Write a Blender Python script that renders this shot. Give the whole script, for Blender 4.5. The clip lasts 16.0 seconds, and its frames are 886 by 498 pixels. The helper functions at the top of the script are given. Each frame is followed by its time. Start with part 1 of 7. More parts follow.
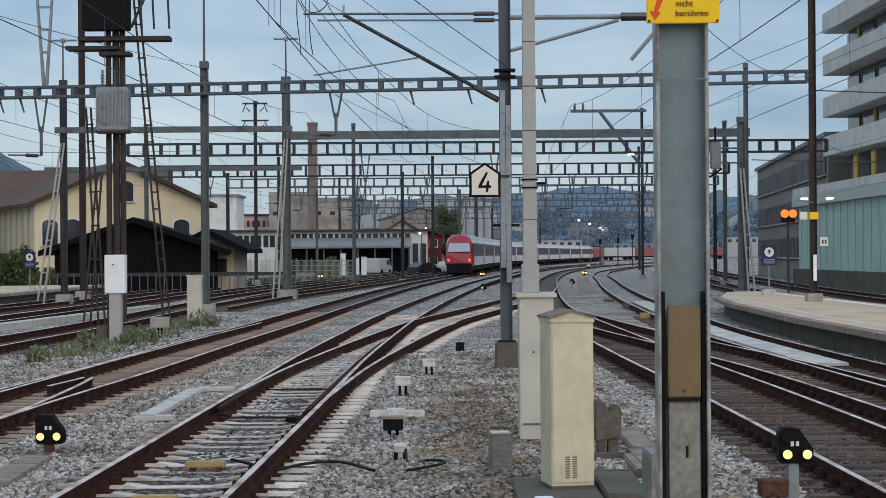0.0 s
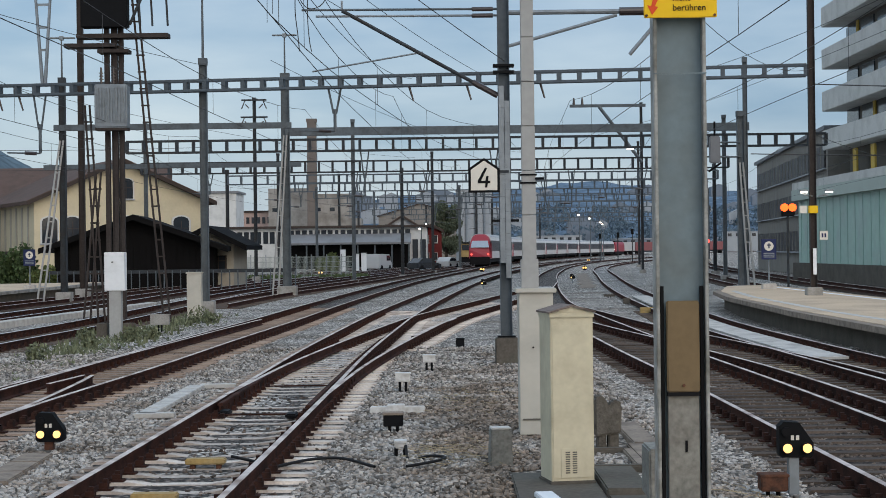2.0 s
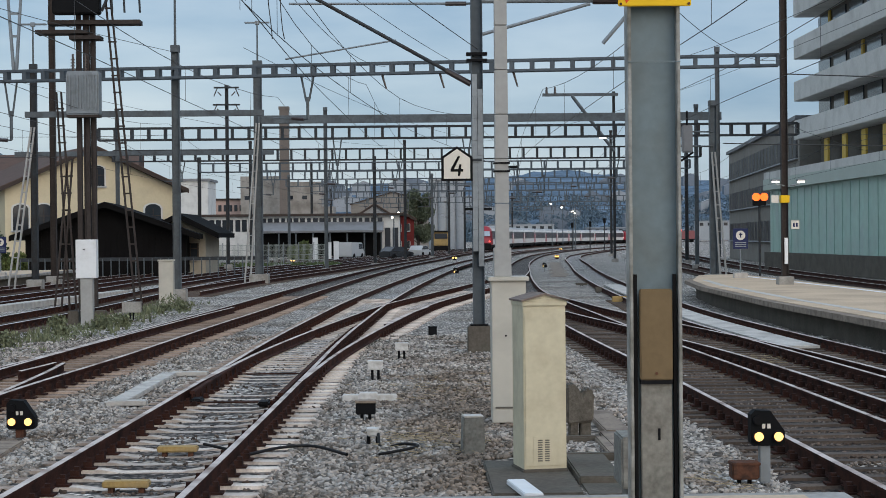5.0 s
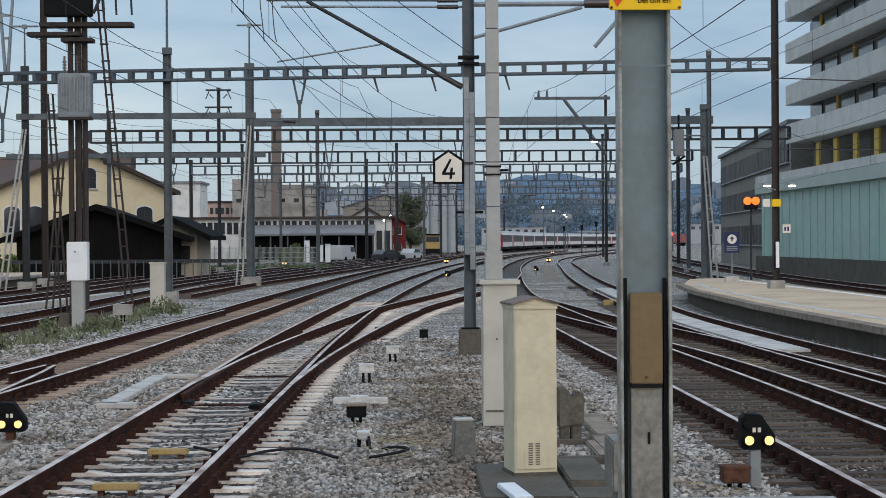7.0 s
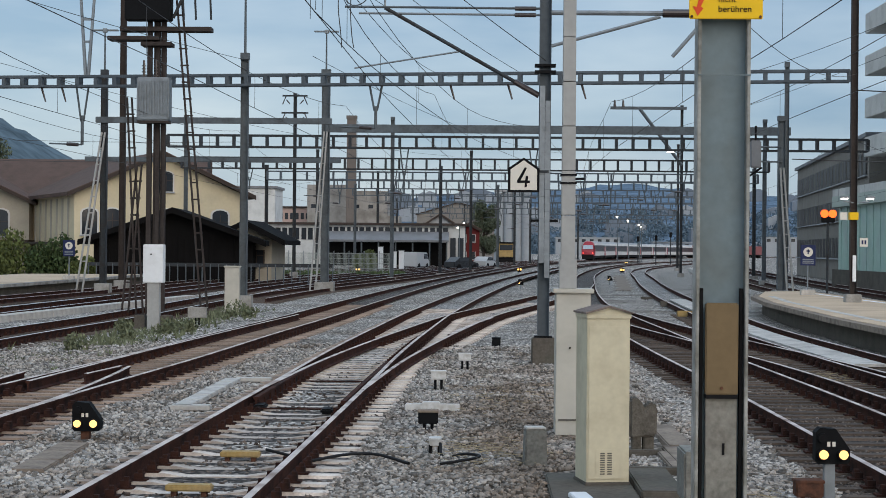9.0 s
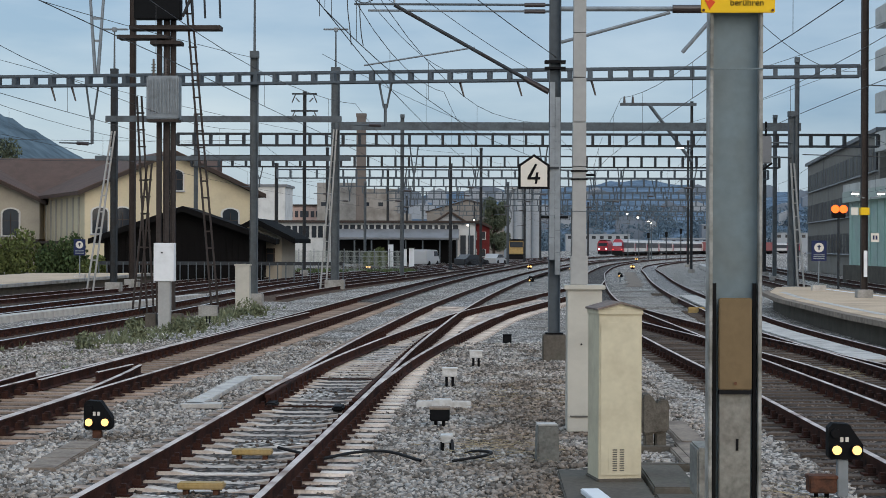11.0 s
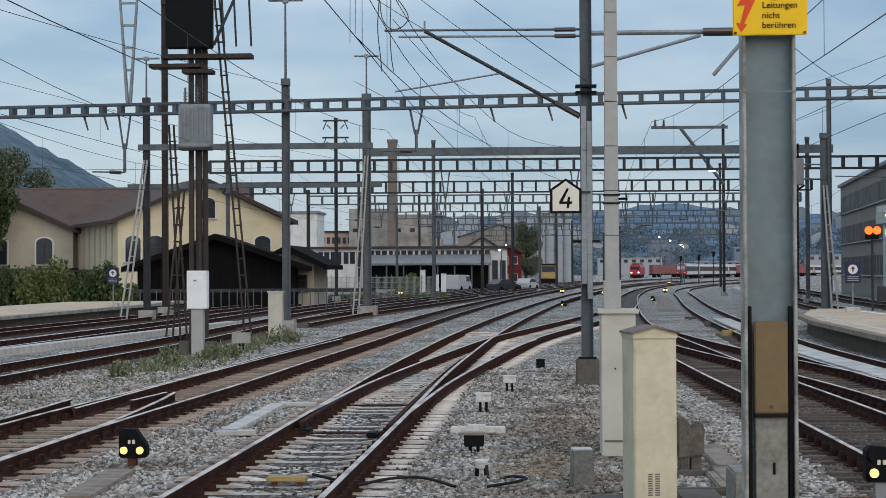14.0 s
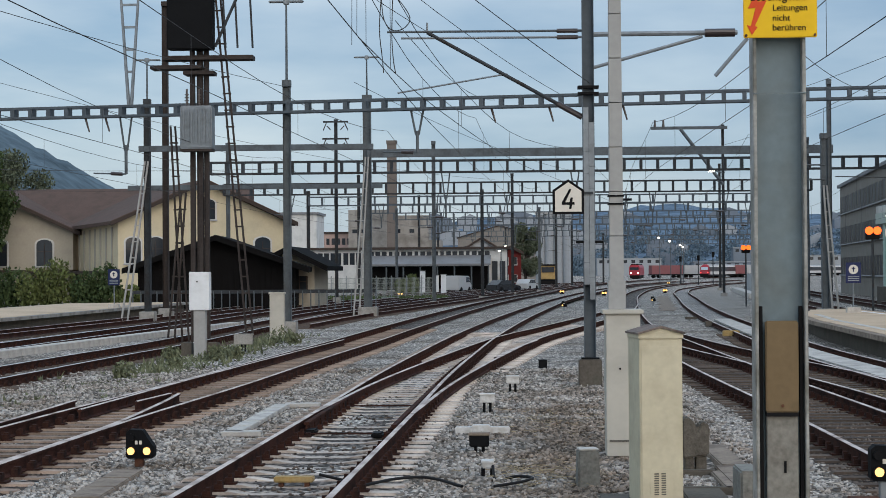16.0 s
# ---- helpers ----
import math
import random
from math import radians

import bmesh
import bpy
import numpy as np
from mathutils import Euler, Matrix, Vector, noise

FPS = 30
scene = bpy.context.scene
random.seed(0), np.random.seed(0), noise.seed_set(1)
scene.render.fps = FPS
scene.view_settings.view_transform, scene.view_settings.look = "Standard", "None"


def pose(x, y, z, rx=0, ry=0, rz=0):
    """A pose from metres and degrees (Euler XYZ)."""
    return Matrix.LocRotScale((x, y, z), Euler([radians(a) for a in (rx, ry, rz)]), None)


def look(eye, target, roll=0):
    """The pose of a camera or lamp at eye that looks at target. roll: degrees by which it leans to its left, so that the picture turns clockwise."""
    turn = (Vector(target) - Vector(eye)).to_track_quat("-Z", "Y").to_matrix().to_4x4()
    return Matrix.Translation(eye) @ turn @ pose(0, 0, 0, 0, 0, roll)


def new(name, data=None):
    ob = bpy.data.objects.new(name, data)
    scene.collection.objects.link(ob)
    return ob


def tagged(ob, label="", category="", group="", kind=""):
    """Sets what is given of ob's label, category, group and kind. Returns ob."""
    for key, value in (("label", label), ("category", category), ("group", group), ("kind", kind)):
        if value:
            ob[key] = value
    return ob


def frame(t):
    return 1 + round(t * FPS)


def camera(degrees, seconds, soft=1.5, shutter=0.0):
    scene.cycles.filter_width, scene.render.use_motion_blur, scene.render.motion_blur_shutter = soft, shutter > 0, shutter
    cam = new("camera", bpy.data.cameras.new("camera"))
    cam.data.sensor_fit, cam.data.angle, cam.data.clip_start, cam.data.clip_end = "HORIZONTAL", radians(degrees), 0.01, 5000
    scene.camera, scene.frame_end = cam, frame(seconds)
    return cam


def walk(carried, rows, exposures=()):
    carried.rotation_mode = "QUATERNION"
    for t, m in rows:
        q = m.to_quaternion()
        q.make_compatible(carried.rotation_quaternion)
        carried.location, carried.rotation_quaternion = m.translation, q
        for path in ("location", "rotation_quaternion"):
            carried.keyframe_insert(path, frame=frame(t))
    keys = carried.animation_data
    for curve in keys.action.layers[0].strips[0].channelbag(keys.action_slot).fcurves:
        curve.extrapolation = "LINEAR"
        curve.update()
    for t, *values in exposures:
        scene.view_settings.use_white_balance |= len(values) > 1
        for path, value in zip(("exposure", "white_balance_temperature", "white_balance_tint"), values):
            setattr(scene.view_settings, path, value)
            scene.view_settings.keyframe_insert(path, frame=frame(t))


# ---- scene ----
cam = camera(28.5, 16.0, soft=0.6)
PATH = [
    (0, (0.011, 0.144, 2.106), (0.011, 2.144, 2.112), -0.4),
    (0.5, (0.012, 0.14, 2.107), (0.006, 2.14, 2.107), -0.6),
    (1, (0.016, 0.145, 2.106), (0.009, 2.145, 2.105), -0.7),
    (1.5, (0.02, 0.138, 2.107), (0.015, 2.138, 2.106), -0.7),
    (2, (0.02, 0.152, 2.107), (0.02, 2.152, 2.108), -0.7),
    (2.5, (0.016, 0.144, 2.107), (0.023, 2.144, 2.107), -0.7),
    (3, (0.014, 0.154, 2.105), (0.032, 2.154, 2.098), -0.6),
    (3.5, (0.012, 0.143, 2.104), (0.041, 2.143, 2.082), -0.6),
    (6, (0.013, 0.165, 2.102), (0.046, 2.165, 2.097), -0.5),
    (6.5, (0.014, 0.167, 2.103), (0.052, 2.167, 2.099), -0.5),
    (7, (0.021, 0.159, 2.103), (0.062, 2.159, 2.094), -0.4),
    (7.5, (0.019, 0.153, 2.104), (0.046, 2.152, 2.095), -0.2),
    (8, (0.015, 0.144, 2.099), (0.012, 2.144, 2.1), 0.1),
    (8.5, (0.012, 0.148, 2.099), (-0.017, 2.148, 2.101), 0.3),
    (9, (0.008, 0.152, 2.095), (-0.035, 2.152, 2.095), 0.5),
    (11.5, (-0.002, 0.185, 2.088), (-0.058, 2.185, 2.085), 0.2),
    (12, (0.0, 0.181, 2.091), (-0.057, 2.18, 2.09), 0.2),
    (12.5, (-0.004, 0.187, 2.09), (-0.069, 2.186, 2.093), 0.0),
    (13, (-0.008, 0.177, 2.093), (-0.084, 2.176, 2.102), -0.1),
    (13.5, (-0.01, 0.177, 2.09), (-0.094, 2.175, 2.105), -0.2),
    (14, (-0.011, 0.181, 2.09), (-0.102, 2.179, 2.116), -0.3),
    (14.5, (-0.03, 0.168, 2.094), (-0.126, 2.165, 2.129), -0.4),
    (15, (-0.05, 0.137, 2.094), (-0.148, 2.134, 2.132), -0.5),
    (15.5, (-0.07, 0.114, 2.094), (-0.167, 2.111, 2.125), -0.5),
    (16, (-0.082, 0.097, 2.09), (-0.172, 2.095, 2.117), -0.4),
]
walk(cam, [(t, look(eye, target, roll)) for t, eye, target, roll in PATH])

# ---- light and sky ----
world = bpy.data.worlds.new("dusk_sky")
scene.world = world
world.use_nodes = True
wn, wl = world.node_tree.nodes, world.node_tree.links
wn.clear()
w_out = wn.new("ShaderNodeOutputWorld")
w_bg = wn.new("ShaderNodeBackground")
w_sky = wn.new("ShaderNodeTexSky")
w_sky.sky_type, w_sky.sun_disc = "NISHITA", False
w_sky.sun_elevation, w_sky.sun_rotation = radians(20), radians(150)
w_co = wn.new("ShaderNodeTexCoord")
w_map = wn.new("ShaderNodeMapping")
w_map.inputs["Scale"].default_value = (1.0, 1.0, 4.0)
w_cl = wn.new("ShaderNodeTexNoise")
w_cl.inputs["Scale"].default_value, w_cl.inputs["Detail"].default_value, w_cl.inputs["Roughness"].default_value = 5.0, 6.0, 0.5
w_ramp = wn.new("ShaderNodeValToRGB")
w_ramp.color_ramp.elements[0].position, w_ramp.color_ramp.elements[1].position = 0.34, 0.70
w_ramp.color_ramp.elements[0].color, w_ramp.color_ramp.elements[1].color = (0.24, 0.385, 0.575, 1), (0.575, 0.685, 0.80, 1)
w_sep = wn.new("ShaderNodeSeparateXYZ")
w_up = wn.new("ShaderNodeMapRange")  # an overcast sky is brighter towards the zenith
w_up.inputs[1].default_value, w_up.inputs[2].default_value, w_up.inputs[3].default_value, w_up.inputs[4].default_value = 0.16, 1.0, 1.0, 2.3
w_mul = wn.new("ShaderNodeVectorMath")
w_mul.operation = "SCALE"
w_mix = wn.new("ShaderNodeMixRGB")
w_mix.inputs[0].default_value = 0.04
wl.new(w_co.outputs["Generated"], w_map.inputs["Vector"])
wl.new(w_map.outputs[0], w_cl.inputs["Vector"])
wl.new(w_cl.outputs[0], w_ramp.inputs[0])
wl.new(w_co.outputs["Generated"], w_sep.inputs[0])
wl.new(w_sep.outputs[2], w_up.inputs[0])
wl.new(w_ramp.outputs[0], w_mul.inputs[0])
w_lr = wn.new("ShaderNodeMapRange")  # the cloud is thinner and paler towards the west
w_lr.inputs[1].default_value, w_lr.inputs[2].default_value, w_lr.inputs[3].default_value, w_lr.inputs[4].default_value = -0.4, 0.35, 1.2, 0.87
w_both = wn.new("ShaderNodeMath")
w_both.operation = "MULTIPLY"
wl.new(w_sep.outputs[0], w_lr.inputs[0])
wl.new(w_up.outputs[0], w_both.inputs[0])
wl.new(w_lr.outputs[0], w_both.inputs[1])
wl.new(w_both.outputs[0], w_mul.inputs["Scale"])
w_tint = wn.new("ShaderNodeMixRGB")
w_tint.inputs[1].default_value, w_tint.inputs[2].default_value = (1.09, 1.0, 0.92, 1), (0.93, 1.0, 1.07, 1)
w_side = wn.new("ShaderNodeMapRange")
w_side.inputs[1].default_value, w_side.inputs[2].default_value = -0.38, 0.3
w_col = wn.new("ShaderNodeVectorMath")
w_col.operation = "MULTIPLY"
wl.new(w_sep.outputs[0], w_side.inputs[0])
wl.new(w_side.outputs[0], w_tint.inputs[0])
wl.new(w_mul.outputs[0], w_col.inputs[0])
wl.new(w_tint.outputs[0], w_col.inputs[1])
wl.new(w_col.outputs[0], w_mix.inputs[1])
wl.new(w_sky.outputs[0], w_mix.inputs[2])
wl.new(w_mix.outputs[0], w_bg.inputs[0])
wl.new(w_bg.outputs[0], w_out.inputs[0])
w_bg.inputs[1].default_value = 0.76

sun = new("sun", bpy.data.lights.new("sun", "SUN"))
sun.data.energy, sun.data.angle, sun.data.color = 1.6, radians(60), (1.0, 0.86, 0.71)
sun.matrix_world = look((60, -90, 60), (0, 20, 0))
scene.view_settings.exposure = 0.0


# ---- materials ----
def earth(n, l, co, value):
    """More brown earth in the strip of ground along the cabinets."""
    sp, ab, mr, ad, yy, mu = n.new("ShaderNodeSeparateXYZ"), n.new("ShaderNodeMath"), n.new("ShaderNodeMapRange"), n.new("ShaderNodeMath"), n.new("ShaderNodeMapRange"), n.new("ShaderNodeMath")
    ab.operation, ad.operation, mu.operation = "SUBTRACT", "ADD", "MULTIPLY"
    ab.inputs[1].default_value = 0.75
    sq = n.new("ShaderNodeMath")
    sq.operation = "ABSOLUTE"
    mr.inputs[1].default_value, mr.inputs[2].default_value, mr.inputs[3].default_value, mr.inputs[4].default_value = 0.4, 1.5, 0.17, 0.0
    yy.inputs[1].default_value, yy.inputs[2].default_value, yy.inputs[3].default_value, yy.inputs[4].default_value = 28.0, 42.0, 1.0, 0.0
    l.new(co.outputs["Object"], sp.inputs[0])
    l.new(sp.outputs[0], ab.inputs[0])
    l.new(ab.outputs[0], sq.inputs[0])
    l.new(sq.outputs[0], mr.inputs[0])
    l.new(sp.outputs[1], yy.inputs[0])
    l.new(mr.outputs[0], mu.inputs[0])
    l.new(yy.outputs[0], mu.inputs[1])
    l.new(mu.outputs[0], ad.inputs[0])
    l.new(value, ad.inputs[1])
    return ad.outputs[0]


def mat(name, color, rough=0.6, metal=0.0, var=0.25, scale=3.0, fine=40.0, bump=0.15, dirt=None, dirt_at=0.55, spec=0.14,
        island=0.0, random_ob=0.0, emit=0.0, depth=0.01, band=False):
    """A surface with variation at two scales, stains and fine relief, at real size."""
    m = bpy.data.materials.new(name)
    m.use_nodes = True
    n, l = m.node_tree.nodes, m.node_tree.links
    b = n["Principled BSDF"]
    b.inputs["Roughness"].default_value, b.inputs["Metallic"].default_value = rough, metal
    b.inputs["Specular IOR Level"].default_value = spec
    co = n.new("ShaderNodeTexCoord")
    big, small = n.new("ShaderNodeTexNoise"), n.new("ShaderNodeTexNoise")
    big.inputs["Scale"].default_value, big.inputs["Detail"].default_value = scale, 4
    small.inputs["Scale"].default_value, small.inputs["Detail"].default_value = fine, 3
    add = n.new("ShaderNodeMath")
    add.operation = "ADD"
    rng = n.new("ShaderNodeMapRange")
    rng.inputs[1].default_value, rng.inputs[2].default_value = 0.6, 1.4
    rng.inputs[3].default_value, rng.inputs[4].default_value = 1 - var, 1 + var
    col = n.new("ShaderNodeRGB")
    col.outputs[0].default_value = (*color, 1)
    sc = n.new("ShaderNodeVectorMath")
    sc.operation = "SCALE"
    for t in (big, small):
        l.new(co.outputs["Object"], t.inputs["Vector"])
    l.new(big.outputs[0], add.inputs[0])
    l.new(small.outputs[0], add.inputs[1])
    l.new(add.outputs[0], rng.inputs[0])
    value = rng.outputs[0]
    for amount, source, out in ((island, "ShaderNodeNewGeometry", "Random Per Island"), (random_ob, "ShaderNodeObjectInfo", "Random")):
        if amount:
            info, r2, mu = n.new(source), n.new("ShaderNodeMapRange"), n.new("ShaderNodeMath")
            r2.inputs[3].default_value, r2.inputs[4].default_value = 1 - amount, 1 + amount
            mu.operation = "MULTIPLY"
            l.new(info.outputs[out], r2.inputs[0])
            l.new(value, mu.inputs[0])
            l.new(r2.outputs[0], mu.inputs[1])
            value = mu.outputs[0]
    base = col.outputs[0]
    if dirt:
        st, rp, mx = n.new("ShaderNodeTexNoise"), n.new("ShaderNodeMapRange"), n.new("ShaderNodeMixRGB")
        st.inputs["Scale"].default_value, st.inputs["Detail"].default_value = scale * 1.7, 8
        rp.inputs[1].default_value, rp.inputs[2].default_value = dirt_at - 0.1, dirt_at + 0.15
        mx.inputs[2].default_value = (*dirt, 1)
        l.new(co.outputs["Object"], st.inputs["Vector"])
        l.new(earth(n, l, co, st.outputs[0]) if band else st.outputs[0], rp.inputs[0])
        l.new(rp.outputs[0], mx.inputs[0])
        l.new(base, mx.inputs[1])
        base = mx.outputs[0]
    l.new(base, sc.inputs[0])
    l.new(value, sc.inputs["Scale"])
    l.new(sc.outputs[0], b.inputs["Base Color"])
    if bump:
        bp = n.new("ShaderNodeBump")
        bp.inputs["Strength"].default_value, bp.inputs["Distance"].default_value = bump, depth
        l.new(small.outputs[0], bp.inputs["Height"])
        l.new(bp.outputs[0], b.inputs["Normal"])
    if emit:
        b.inputs["Emission Color"].default_value, b.inputs["Emission Strength"].default_value = (*color, 1), emit
    return m


def lamp_mat(name, color, power):
    m = bpy.data.materials.new(name)
    m.use_nodes = True
    b = m.node_tree.nodes["Principled BSDF"]
    b.inputs["Base Color"].default_value = (*color, 1)
    b.inputs["Emission Color"].default_value, b.inputs["Emission Strength"].default_value = (*color, 1), power
    return m


def ballast_mat(name, grey, brown, brown_at, band=False):
    """Crushed stone: each stone its own tone, earth and rust in patches, shade painted into the gaps."""
    m = bpy.data.materials.new(name)
    m.use_nodes = True
    n, l = m.node_tree.nodes, m.node_tree.links
    b = n["Principled BSDF"]
    b.inputs["Roughness"].default_value, b.inputs["Specular IOR Level"].default_value = 0.9, 0.2
    co = n.new("ShaderNodeTexCoord")
    vo = n.new("ShaderNodeTexVoronoi")
    vo.inputs["Scale"].default_value = 14
    hs = n.new("ShaderNodeSeparateColor")
    big = n.new("ShaderNodeTexNoise")
    big.inputs["Scale"].default_value, big.inputs["Detail"].default_value, big.inputs["Roughness"].default_value = 0.28, 8, 0.65
    rp = n.new("ShaderNodeMapRange")
    rp.inputs[1].default_value, rp.inputs[2].default_value = brown_at - 0.12, brown_at + 0.12
    mx = n.new("ShaderNodeMixRGB")
    mx.inputs[1].default_value, mx.inputs[2].default_value = (*grey, 1), (*brown, 1)
    tone = n.new("ShaderNodeMapRange")
    tone.inputs[3].default_value, tone.inputs[4].default_value = 0.3, 2.1
    # Darkens the colour towards cell edges, as shade between the stones.
    gap_shade = n.new("ShaderNodeMapRange")
    gap_shade.inputs[1].default_value, gap_shade.inputs[2].default_value, gap_shade.inputs[3].default_value, gap_shade.inputs[4].default_value = 0.25, 0.62, 1.0, 0.2
    m1, sc, bp = n.new("ShaderNodeMath"), n.new("ShaderNodeVectorMath"), n.new("ShaderNodeBump")
    m1.operation, sc.operation = "MULTIPLY", "SCALE"
    bp.invert = True
    bp.inputs["Strength"].default_value, bp.inputs["Distance"].default_value = 0.7, 0.03
    for t in (vo, big):
        l.new(co.outputs["Object"], t.inputs["Vector"])
    l.new(vo.outputs["Color"], hs.inputs[0])
    l.new(hs.outputs[0], tone.inputs[0])
    l.new(vo.outputs["Distance"], gap_shade.inputs[0])
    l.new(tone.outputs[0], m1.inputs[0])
    l.new(gap_shade.outputs[0], m1.inputs[1])
    l.new(earth(n, l, co, big.outputs[0]) if band else big.outputs[0], rp.inputs[0])
    l.new(rp.outputs[0], mx.inputs[0])
    l.new(mx.outputs[0], sc.inputs[0])
    l.new(m1.outputs[0], sc.inputs["Scale"])
    l.new(sc.outputs[0], b.inputs["Base Color"])
    l.new(vo.outputs["Distance"], bp.inputs["Height"])
    l.new(bp.outputs[0], b.inputs["Normal"])
    return m


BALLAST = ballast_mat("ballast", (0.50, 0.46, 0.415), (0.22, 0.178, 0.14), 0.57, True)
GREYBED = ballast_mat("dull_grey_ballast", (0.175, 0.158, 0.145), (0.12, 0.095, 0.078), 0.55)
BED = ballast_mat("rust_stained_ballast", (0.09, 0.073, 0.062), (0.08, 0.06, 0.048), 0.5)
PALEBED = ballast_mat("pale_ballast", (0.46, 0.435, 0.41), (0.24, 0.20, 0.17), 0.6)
STONE = mat("loose_stone", (0.325, 0.302, 0.276), 0.9, var=0.3, scale=0.5, fine=30, island=0.7, dirt=(0.195, 0.158, 0.127), dirt_at=0.57, spec=0.12, band=True)
BEDSTONE = mat("rust_dusted_stone", (0.15, 0.124, 0.106), 0.9, var=0.35, scale=0.8, fine=30, island=0.6, dirt=(0.085, 0.062, 0.05), dirt_at=0.52, spec=0.1)
RUST = mat("rail_rust", (0.054, 0.024, 0.018), 0.9, var=0.45, scale=2, fine=60, dirt=(0.018, 0.012, 0.011), spec=0.08)
# Worn steel, its colour lifted to paint the sky sheen along the head.
RAILTOP = mat("worn_rail_head_with_sheen", (0.58, 0.50, 0.455), 0.5, metal=0.15, var=0.2, scale=1.0, fine=25, dirt=(0.2, 0.13, 0.10))
BRIGHTRAIL = mat("polished_rail_head", (0.66, 0.64, 0.63), 0.3, metal=0.6, var=0.15, scale=1.0, fine=25)
SLEEPER = mat("concrete_sleeper", (0.56, 0.495, 0.44), 0.9, var=0.36, scale=1.3, fine=30, random_ob=0.22, dirt=(0.25, 0.185, 0.145), dirt_at=0.53)
OLDSLEEPER = mat("oiled_wood_sleeper", (0.088, 0.072, 0.062), 0.9, var=0.35, scale=1.3, fine=30, random_ob=0.3, dirt=(0.12, 0.09, 0.07))
TANSLEEPER = mat("dusty_sleeper", (0.29, 0.22, 0.175), 0.9, var=0.3, scale=1.3, fine=30, random_ob=0.25, dirt=(0.13, 0.10, 0.08))
CONCRETE = mat("weathered_concrete", (0.33, 0.32, 0.30), 0.9, var=0.25, scale=1.2, fine=22, bump=0.3, dirt=(0.18, 0.17, 0.155))
DARKCONC = mat("stained_and_shaded_concrete", (0.108, 0.095, 0.08), 0.9, var=0.3, scale=1.5, fine=22, bump=0.3, dirt=(0.09, 0.085, 0.07))
PALECONC = mat("pale_concrete", (0.50, 0.475, 0.44), 0.9, var=0.2, scale=1.5, fine=22, bump=0.2, dirt=(0.33, 0.31, 0.29))
# Beige asphalt with the warm light of platform lamps mixed into its colour.
PLATFORM = mat("lamp_warmed_asphalt", (0.52, 0.40, 0.285), 0.9, var=0.2, scale=0.4, fine=20, bump=0.2, dirt=(0.42, 0.325, 0.235))
GALV = mat("galvanised_steel", (0.23, 0.255, 0.275), 0.5, metal=0.45, var=0.18, scale=1.5, fine=9, dirt=(0.16, 0.175, 0.19), dirt_at=0.6)
POSTMET = mat("blue_grey_painted_steel", (0.145, 0.188, 0.208), 0.5, metal=0.1, var=0.13, scale=1.4, fine=18, bump=0.1, dirt=(0.125, 0.145, 0.147), dirt_at=0.57)
POSTEDGE = mat("pale_weathered_steel", (0.30, 0.305, 0.295), 0.55, metal=0.15, var=0.3, scale=3.5, fine=40, dirt=(0.16, 0.16, 0.145), dirt_at=0.5)
DARKMAST = mat("dark_grey_mast_steel", (0.042, 0.048, 0.054), 0.6, metal=0.1, var=0.25, scale=1.5, fine=12, dirt=(0.038, 0.034, 0.032))
BROWNMAST = mat("rusty_brown_mast_steel", (0.047, 0.039, 0.036), 0.7, metal=0.1, var=0.3, scale=1.5, fine=12, dirt=(0.04, 0.031, 0.028))
MIDMAST = mat("grey_mast_steel", (0.105, 0.122, 0.135), 0.55, metal=0.15, var=0.22, scale=1.2, fine=10, dirt=(0.08, 0.088, 0.094))
WIRE = mat("tarnished_wire", (0.06, 0.062, 0.065), 0.6, metal=0.3, var=0.1, bump=0)
INSUL = mat("brown_glazed_insulator", (0.035, 0.025, 0.025), 0.3, var=0.1, bump=0, spec=0.6)
CREAM = mat("cream_painted_metal", (0.55, 0.50, 0.365), 0.5, var=0.1, scale=1.6, fine=14, bump=0.05, dirt=(0.44, 0.39, 0.28), dirt_at=0.58)
CREAMDIM = mat("grey_cream_painted_metal", (0.48, 0.46, 0.405), 0.5, var=0.08, scale=1.2, fine=8, bump=0.05, dirt=(0.39, 0.37, 0.33), dirt_at=0.6)
CAPMETAL = mat("weathered_brown_roof_sheet", (0.19, 0.15, 0.13), 0.7, var=0.35, scale=4, fine=40, dirt=(0.10, 0.075, 0.065))
COLGREY = mat("pale_grey_column_paint", (0.345, 0.345, 0.335), 0.65, var=0.1, scale=1.4, fine=12, bump=0.08, dirt=(0.32, 0.32, 0.31), dirt_at=0.6)
COVERGREY = mat("stained_grey_cover", (0.185, 0.182, 0.163), 0.75, var=0.42, scale=5, fine=30, bump=0.1, dirt=(0.16, 0.15, 0.133))
WHITEBOX = mat("white_painted_sheet", (0.72, 0.735, 0.75), 0.5, var=0.05, scale=1.5, fine=10, bump=0.04, dirt=(0.62, 0.63, 0.63), dirt_at=0.64)
TANPLATE = mat("tan_painted_plate", (0.155, 0.11, 0.06), 0.6, var=0.1, scale=4, fine=30, bump=0.08, dirt=(0.125, 0.09, 0.05), dirt_at=0.6)
YELLOW = mat("yellow_enamel", (0.75, 0.47, 0.015), 0.4, var=0.06, scale=4, fine=20, bump=0.02)
YELLOWDULL = mat("dull_yellow_paint", (0.37, 0.255, 0.10), 0.6, var=0.3, scale=4, fine=25, dirt=(0.33, 0.24, 0.12))
RED = mat("red_enamel", (0.62, 0.07, 0.02), 0.4, var=0.05, bump=0)
BLACK = mat("black_paint", (0.008, 0.008, 0.009), 0.6, var=0.2, bump=0.05, spec=0.08)
BLACKBOX = mat("matt_black_sheet", (0.0085, 0.009, 0.010), 0.7, var=0.15, scale=2, fine=12, bump=0.05, spec=0.07)
